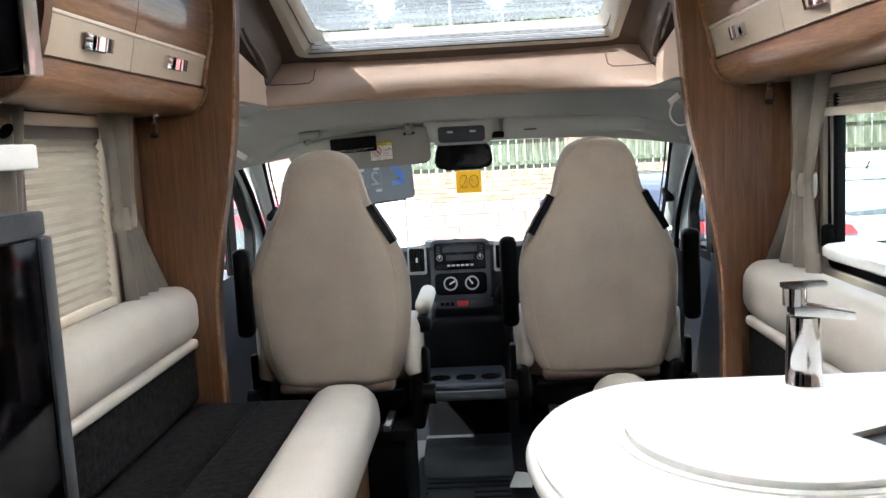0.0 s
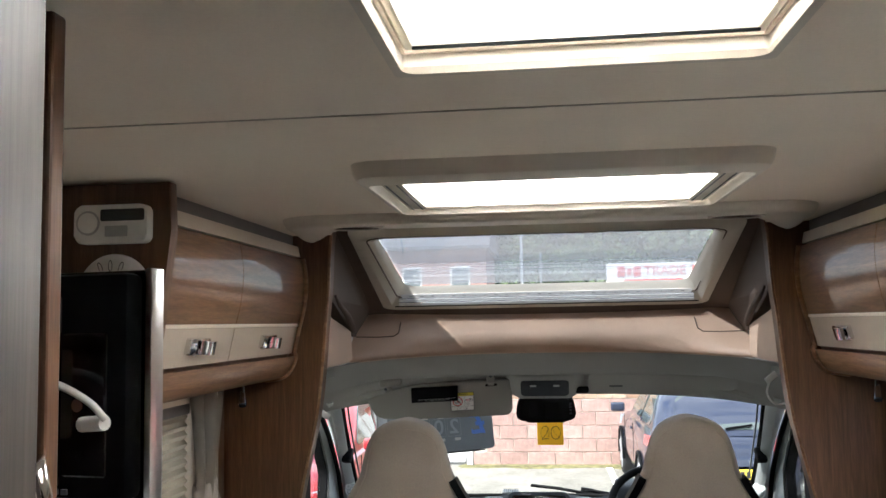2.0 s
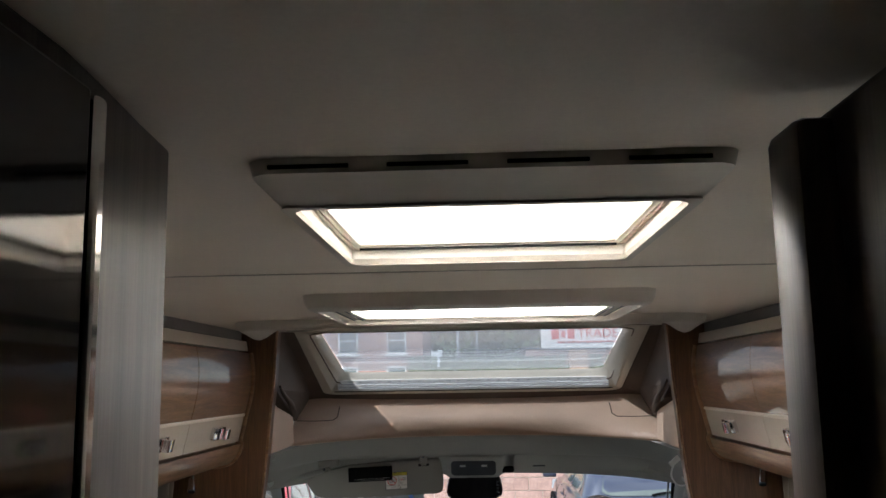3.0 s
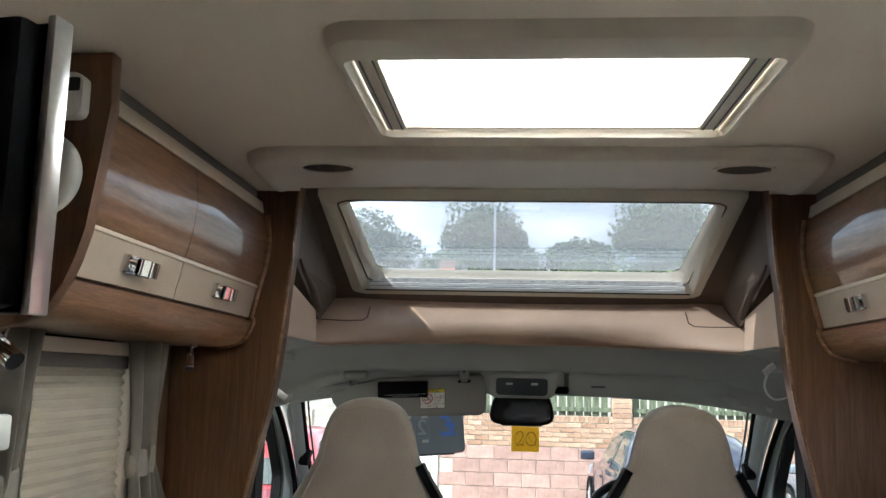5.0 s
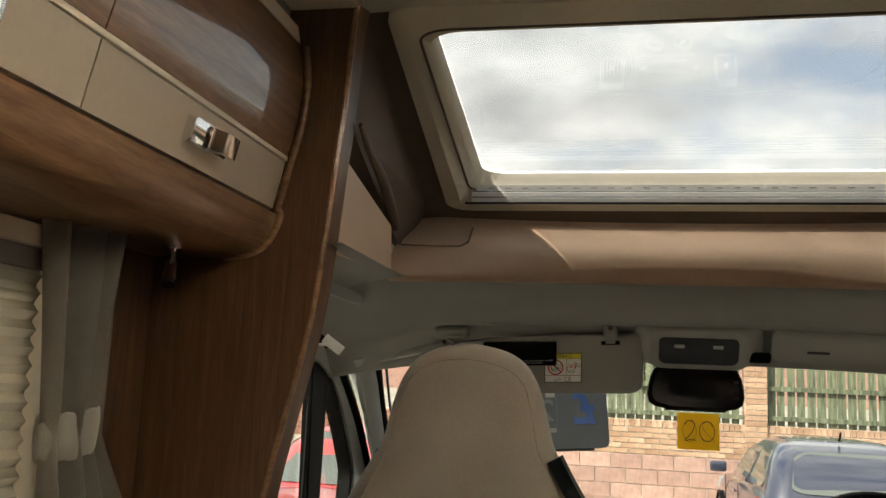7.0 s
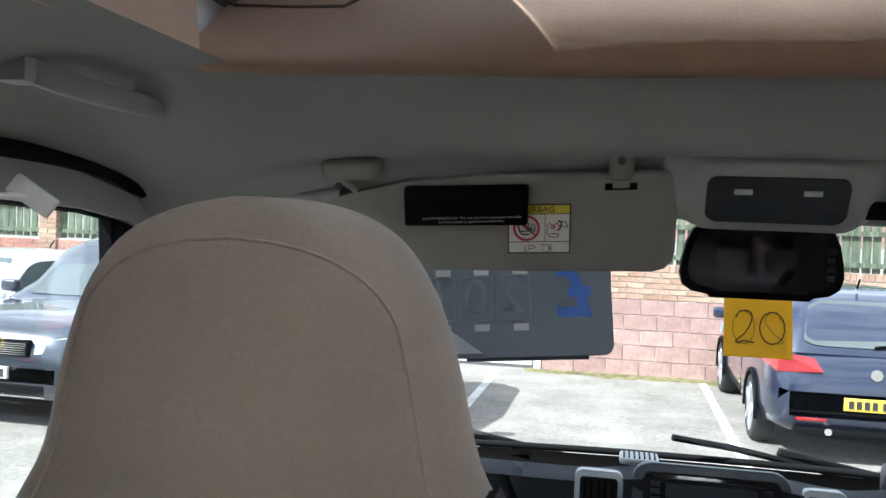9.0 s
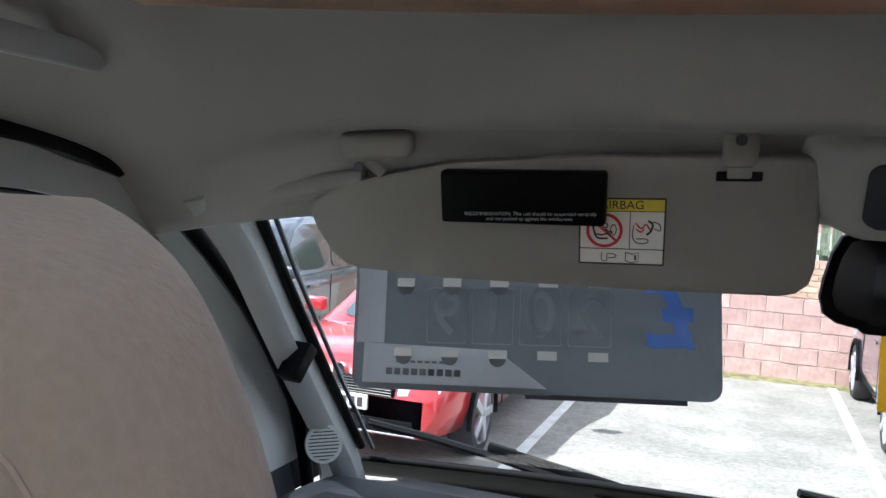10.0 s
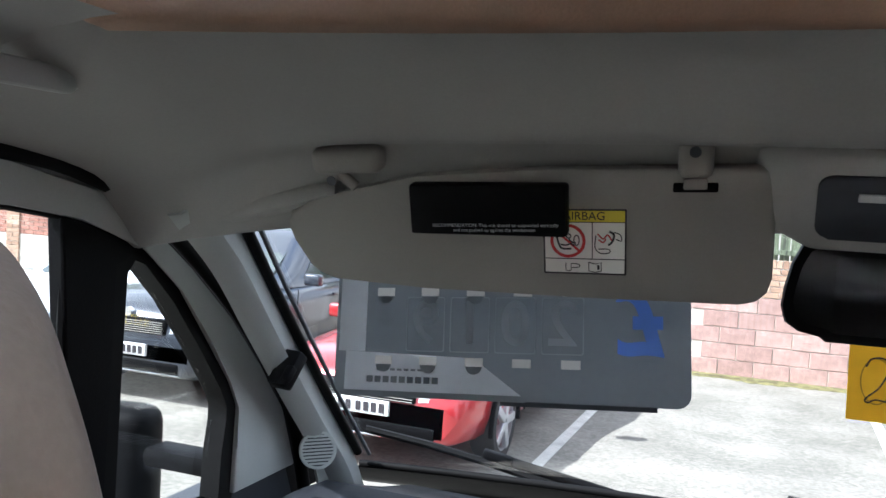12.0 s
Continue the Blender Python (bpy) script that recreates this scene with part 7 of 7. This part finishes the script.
        P(box(q * 0.52 - 0.13, q * 0.52 + 0.13, -0.5035 * L, -0.49 * L, 0.385, 0.415, bev=0.006), "reflector", LAMPRED, "red bumper reflector", 40)
        P(box(q * hw - 0.012 if q > 0 else q * hw - 0.004, q * hw + 0.004 if q > 0 else q * hw + 0.012, -0.05 * L, 0.0, sh - 0.16, sh - 0.13, bev=0.004), "door_handle", paint, "", 40)
        P(box(q * hw * 0.997 - 0.004, q * hw * 0.997 + 0.004, 0.17 * L, 0.172 * L, 0.30, sh - 0.04), "door_gap", BLACK)
        P(box(q * hw * 0.997 - 0.004, q * hw * 0.997 + 0.004, -0.12 * L, -0.118 * L, 0.30, sh - 0.04), "door_gap", BLACK)
    g = P(box(-0.46, 0.46, 0.478 * L, 0.502 * L, 0.615 * sh, 0.755 * sh, bev=0.012), "grille", BLACK, "black slatted grille", 40)
    for k in range(6):
        P(box(-0.44, 0.44, 0.500 * L, 0.5045 * L, 0.63 * sh + 0.020 * k, 0.63 * sh + 0.020 * k + 0.007), "grille_bar", CHROME, "", None, g)
    P(box(-0.62, 0.62, 0.485 * L, 0.503 * L, 0.30, 0.40, bev=0.02), "lower_intake", BLACK, "black lower intake", 40)
    P(box(-0.64, 0.64, 0.497 * L, 0.5045 * L, 0.285, 0.300, bev=0.005), "chin_strip", CHROME, "bright lower strip", 40)
    P(tube([(0, 0.498 * L, 0.79 * sh), (0, 0.488 * L, 0.79 * sh)], 0.05, 18), "bonnet_badge", CHROME, "", 40)
    p = P(box(-0.26, 0.26, 0.500 * L, 0.507 * L, 0.445, 0.555, bev=0.004), "number_plate", PLATEW, "white number plate with dark bars")
    for k in range(7):
        P(box(-0.225 + 0.064 * k + (0.02 if k > 3 else 0), -0.185 + 0.064 * k + (0.02 if k > 3 else 0), 0.507 * L, 0.5085 * L, 0.465, 0.535), "plate_bar", INK, "", None, p)
    p = P(box(-0.26, 0.26, -0.507 * L, -0.496 * L, 0.50, 0.61, bev=0.004), "number_plate", PLATEY, "yellow number plate with dark bars")
    for k in range(7):
        P(box(-0.225 + 0.064 * k + (0.02 if k > 3 else 0), -0.185 + 0.064 * k + (0.02 if k > 3 else 0), -0.5085 * L, -0.507 * L, 0.52, 0.59), "plate_bar", INK, "", None, p)
    P(box(-0.66, 0.66, -0.500 * L, -0.47 * L, 0.24, 0.33, bev=0.03), "rear_valance", BLACK, "black lower bumper", 40)
    P(box(-0.70, 0.70, -0.502 * L, -0.48 * L, 0.46, 0.475), "bumper_line", BLACK)
    P(tube([(0, -0.488 * L, 0.82 * sh), (0, -0.499 * L, 0.82 * sh)], 0.05, 20), "badge", CHROME, "round chrome badge", 40)
    P(tube([(0.0, -0.472 * L, sh + 0.05), (0.30, -0.468 * L, sh + 0.09)], 0.012, 6), "rear_wiper", BLACK, "", 50)
    P(tube([(0.0, -0.31 * L, H), (0.0, -0.33 * L, H + 0.09)], 0.01, 6), "aerial", BLACK, "", 50)
    return c


def paintwork(name, col):
    return mat(name, col, 0.3, 0.25, var=0.04, scale=2, coat=1.0, coat_rough=0.03)


NAVY, CRIMSON, GRAPHITE, SNOW, SILVER = paintwork("navy_car_paint", (0.017, 0.024, 0.050)), paintwork("red_car_paint", (0.42, 0.02, 0.025)), paintwork("dark_blue_grey_car_paint", (0.03, 0.036, 0.048)), paintwork("white_car_paint", (0.70, 0.70, 0.69)), paintwork("silver_blue_car_paint", (0.30, 0.35, 0.42))
car("dark blue hatchback parked nose to the brick wall", NAVY, 2.02, 12.45, 0, 4.2, 1.82, 1.53, 0.10)
car("red hatchback parked facing the lane", CRIMSON, -2.98, 10.52, 180, 4.3, 1.80, 1.45)
car("dark blue-grey off-roader parked facing the lane", GRAPHITE, -5.85, 11.5, 180, 4.7, 1.90, 1.74, 0.16)
car("white hatchback parked facing the lane", SNOW, -7.95, 11.6, 180, 4.4, 1.82, 1.46)
car("silver-blue hatchback parked beside the boundary", SILVER, 4.85, 12.4, 0, 4.2, 1.78, 1.45)
car("red hatchback parked beside the motorhome", CRIMSON, 5.6, 5.4, 90, 4.1, 1.76, 1.45)
car("dark blue-grey estate parked beside the motorhome", GRAPHITE, -6.4, 4.6, 270, 4.5, 1.80, 1.45)


# houses across the street
def house(x0, x1, y, eaves, ridge, label):
    h = thing("brick_house", ((x0 + x1) / 2, y, GZ + 1.2), label, "house", group="street houses")
    part("wall", box(x0, x1, y, y + 7, GZ + 1.0, eaves), HOUSEBRICK, h)
    part("roof", prism([(y - 0.4, eaves), (y + 3.5, ridge), (y + 7.4, eaves), (y + 7.4, eaves - 0.15), (y - 0.4, eaves - 0.15)], x0 - 0.2, x1 + 0.2, "x"), SLATE, h, "grey slate roof")
    part("chimney", box(x1 - 1.2, x1 - 0.4, y + 3.0, y + 3.8, ridge - 0.8, ridge + 0.35), HOUSEBRICK, h)
    x = x0 + 0.9
    while x < x1 - 1.2:
        for z in (1.3, 3.15):
            wn_ = part("window", box(x, x + 0.95, y - 0.05, y + 0.1, z, z + 1.25, bev=0.02), RENDERW, h, "white framed sash window")
            sub("pane", box(x + 0.07, x + 0.88, y - 0.06, y - 0.045, z + 0.67, z + 1.18), CARGLASS, wn_)
            sub("pane", box(x + 0.07, x + 0.88, y - 0.06, y - 0.045, z + 0.07, z + 0.61), CARGLASS, wn_)
            sub("sill", box(x - 0.08, x + 1.03, y - 0.14, y, z - 0.1, z), RENDERW, wn_)
        x += 2.35
    return h


house(-10.1, -2.75, 42, 5.4, 7.2, "red brick terrace house with white sash windows")
house(-19.0, -10.3, 43, 5.4, 7.2, "red brick terrace house with white sash windows")
side_house = house(-6.0, 6.0, 0.0, 4.4, 6.4, "red brick house beside the car park")
side_house.matrix_basis = pose(13.0, 3.6, GZ + 0.2, 0, 0, -90)
sg = thing("trade_shop", (6.5, 41.6, 1.0), "low shop building with a white red-lettered sign board", "shop")
part("wall", box(2.2, 11.0, 42.0, 50.0, GZ + 1.0, 3.25), HOUSEBRICK, sg)
part("sign_board", box(2.95, 7.6, 41.85, 41.98, 3.25, 4.35, bev=0.02), RENDERW, sg, "white sign board with red lettering")
sgm = facing((4.9, 41.84, 3.95), (0, -1, 0))
RED2 = mat("red_sign_paint", (0.50, 0.02, 0.03), 0.5)
words("sign_word", "TRADE", 0.62, sgm @ pose(0.75, 0, 0.01), RED2, sg, depth=0.01)
for bx in ((-1.45, -1.10, -0.24, 0.24), (-0.98, -0.80, -0.16, 0.14), (-0.70, -0.36, -0.24, 0.24), (2.0, 2.3, -0.24, 0.24), (-1.2, 1.6, -0.42, -0.37)):
    part("sign_bar", box(bx[0], bx[1], bx[2], bx[3], 0, 0.02, m=sgm), RED2, sg)
part("parapet", box(2.0, 11.2, 42.0, 50.0, 3.2, 3.35), SLATE, sg)
for k, (x, h) in enumerate(((-0.95, 12.9), (-0.15, 13.0), (-1.3, 12.0))):
    lp = thing("street_pole", (x, 38 + k, GZ + 1.4), "tall thin grey street pole", "pole", group="street poles")
    part("shaft", tube([(x, 38 + 6 * k, 0.5), (x, 38 + 6 * k, h * (38 + 6 * k) / 70 * (1.29 if k == 0 else 0.62))], [0.07, 0.05], 10), ALU, lp, smooth=60)
    part("head", box(x - 0.09, x + 0.09, 38 + 6 * k - 0.1, 38 + 6 * k + 0.1, h * (38 + 6 * k) / 70 * (1.29 if k == 0 else 0.62) - 0.05, h * (38 + 6 * k) / 70 * (1.29 if k == 0 else 0.62) + 0.05, bev=0.02), ALU, lp, smooth=40)


# trees behind the houses
def leaf_material(name, a, b):
    m = bpy.data.materials.new(name)
    m.use_nodes = True
    n, l = m.node_tree.nodes, m.node_tree.links
    bs = n["Principled BSDF"]
    g, r = n.new("ShaderNodeNewGeometry"), n.new("ShaderNodeValToRGB")
    r.color_ramp.elements[0].color, r.color_ramp.elements[1].color = (*a, 1), (*b, 1)
    l.new(g.outputs["Random Per Island"], r.inputs["Fac"])
    l.new(r.outputs["Color"], bs.inputs["Base Color"])
    bs.inputs["Roughness"].default_value = 0.6
    return m


LEAF = leaf_material("tree_leaves", (0.035, 0.065, 0.02), (0.10, 0.15, 0.045))


def leaf_quads(rng, centres, radii, n, small, large):
    """Small leaf sprays scattered through round clumps."""
    i = np.arange(n) % len(centres)
    d = rng.normal(size=(n, 3))
    d /= np.linalg.norm(d, axis=1)[:, None]
    p = centres[i] + d * (radii[i] * rng.uniform(0.2, 1.12, n) ** 0.5)[:, None] * np.array([1, 1, 0.82])
    u = rng.normal(size=(n, 3))
    u /= np.linalg.norm(u, axis=1)[:, None]
    v = np.cross(u, rng.normal(size=(n, 3)))
    v /= np.linalg.norm(v, axis=1)[:, None]
    z = rng.uniform(small, large, n)[:, None]
    V = np.stack([p - u * z, p + v * z * 0.6, p + u * z, p - v * z * 0.6], 1).reshape(-1, 3)
    return V.tolist(), np.arange(4 * n).reshape(-1, 4).tolist()


def tree(x, y, h, w, seed, n=38000):
    rng = np.random.default_rng(seed)
    t = thing("tree", (x, y, GZ + 1.8), "broad leafy green tree behind the houses", "tree", group="street trees")
    bm = bmesh.new()
    z0 = GZ + 1.8
    add_tube(bm, [(x, y, z0), (x + 0.1, y, z0 + h * 0.3), (x - 0.1, y, z0 + h * 0.75)], [0.35, 0.25, 0.08], 10)
    blobs = []
    for k in range(34):
        a, u = rng.uniform(0, 2 * math.pi), rng.uniform(0, 1)
        zz = z0 + h * (0.26 + 0.60 * u)
        rad = w * 0.5 * (1.12 - 0.82 * u) * rng.uniform(0.35, 1.08)
        c = Vector((x + rad * math.cos(a), y + rad * math.sin(a) * 0.7, zz))
        blobs.append((c, w * rng.uniform(0.07, 0.19)))
        add_tube(bm, [(x, y, z0 + h * 0.3 + 0.3 * (zz - z0 - h * 0.3)), tuple(c)], [0.10, 0.03], 6)
    blobs.append((Vector((x, y, z0 + h * 0.86)), w * 0.2))
    part("trunk", bm, TRUNK, t, "brown trunk and limbs", smooth=60)
    V, F = leaf_quads(rng, np.array([tuple(c) for c, r in blobs]), np.array([r for c, r in blobs]), n, 0.10, 0.24)
    me = bpy.data.meshes.new("crown")
    me.from_pydata(V, [], F)
    me.materials.append(LEAF)
    cr = new("crown", me)
    cr.parent, cr.matrix_parent_inverse = t, Matrix.Translation(-Vector(t.location))
    tagged(cr, "dense green leaves", kind="stuff")


for k, (x, y, h, w) in enumerate(((-12.0, 70, 14.0, 12.0), (-2.9, 71, 15.0, 16.0), (11.6, 70, 15.0, 17.0), (18.0, 72, 13.0, 11.5), (-20.0, 70, 13.5, 13.0), (5.6, 74, 12.6, 10.0), (25.5, 74, 13.5, 13.0), (-7.2, 82, 12.5, 9.0))):
    tree(x, y, h, w, 10 + k)
rng = np.random.default_rng(3)
clumps = np.stack([rng.uniform(-34, 34, 160), rng.uniform(62, 66, 160), GZ + 1.8 + 6.6 * rng.uniform(0, 1, 160) ** 0.8], 1)
V, F = leaf_quads(rng, clumps, rng.uniform(0.8, 1.7, 160), 30000, 0.12, 0.28)
me = bpy.data.meshes.new("hedge")
me.from_pydata(V, [], F)
me.materials.append(LEAF)
tagged(new("far_shrubbery", me), "dense dark green shrubbery behind the houses", "shrubs", kind="stuff")
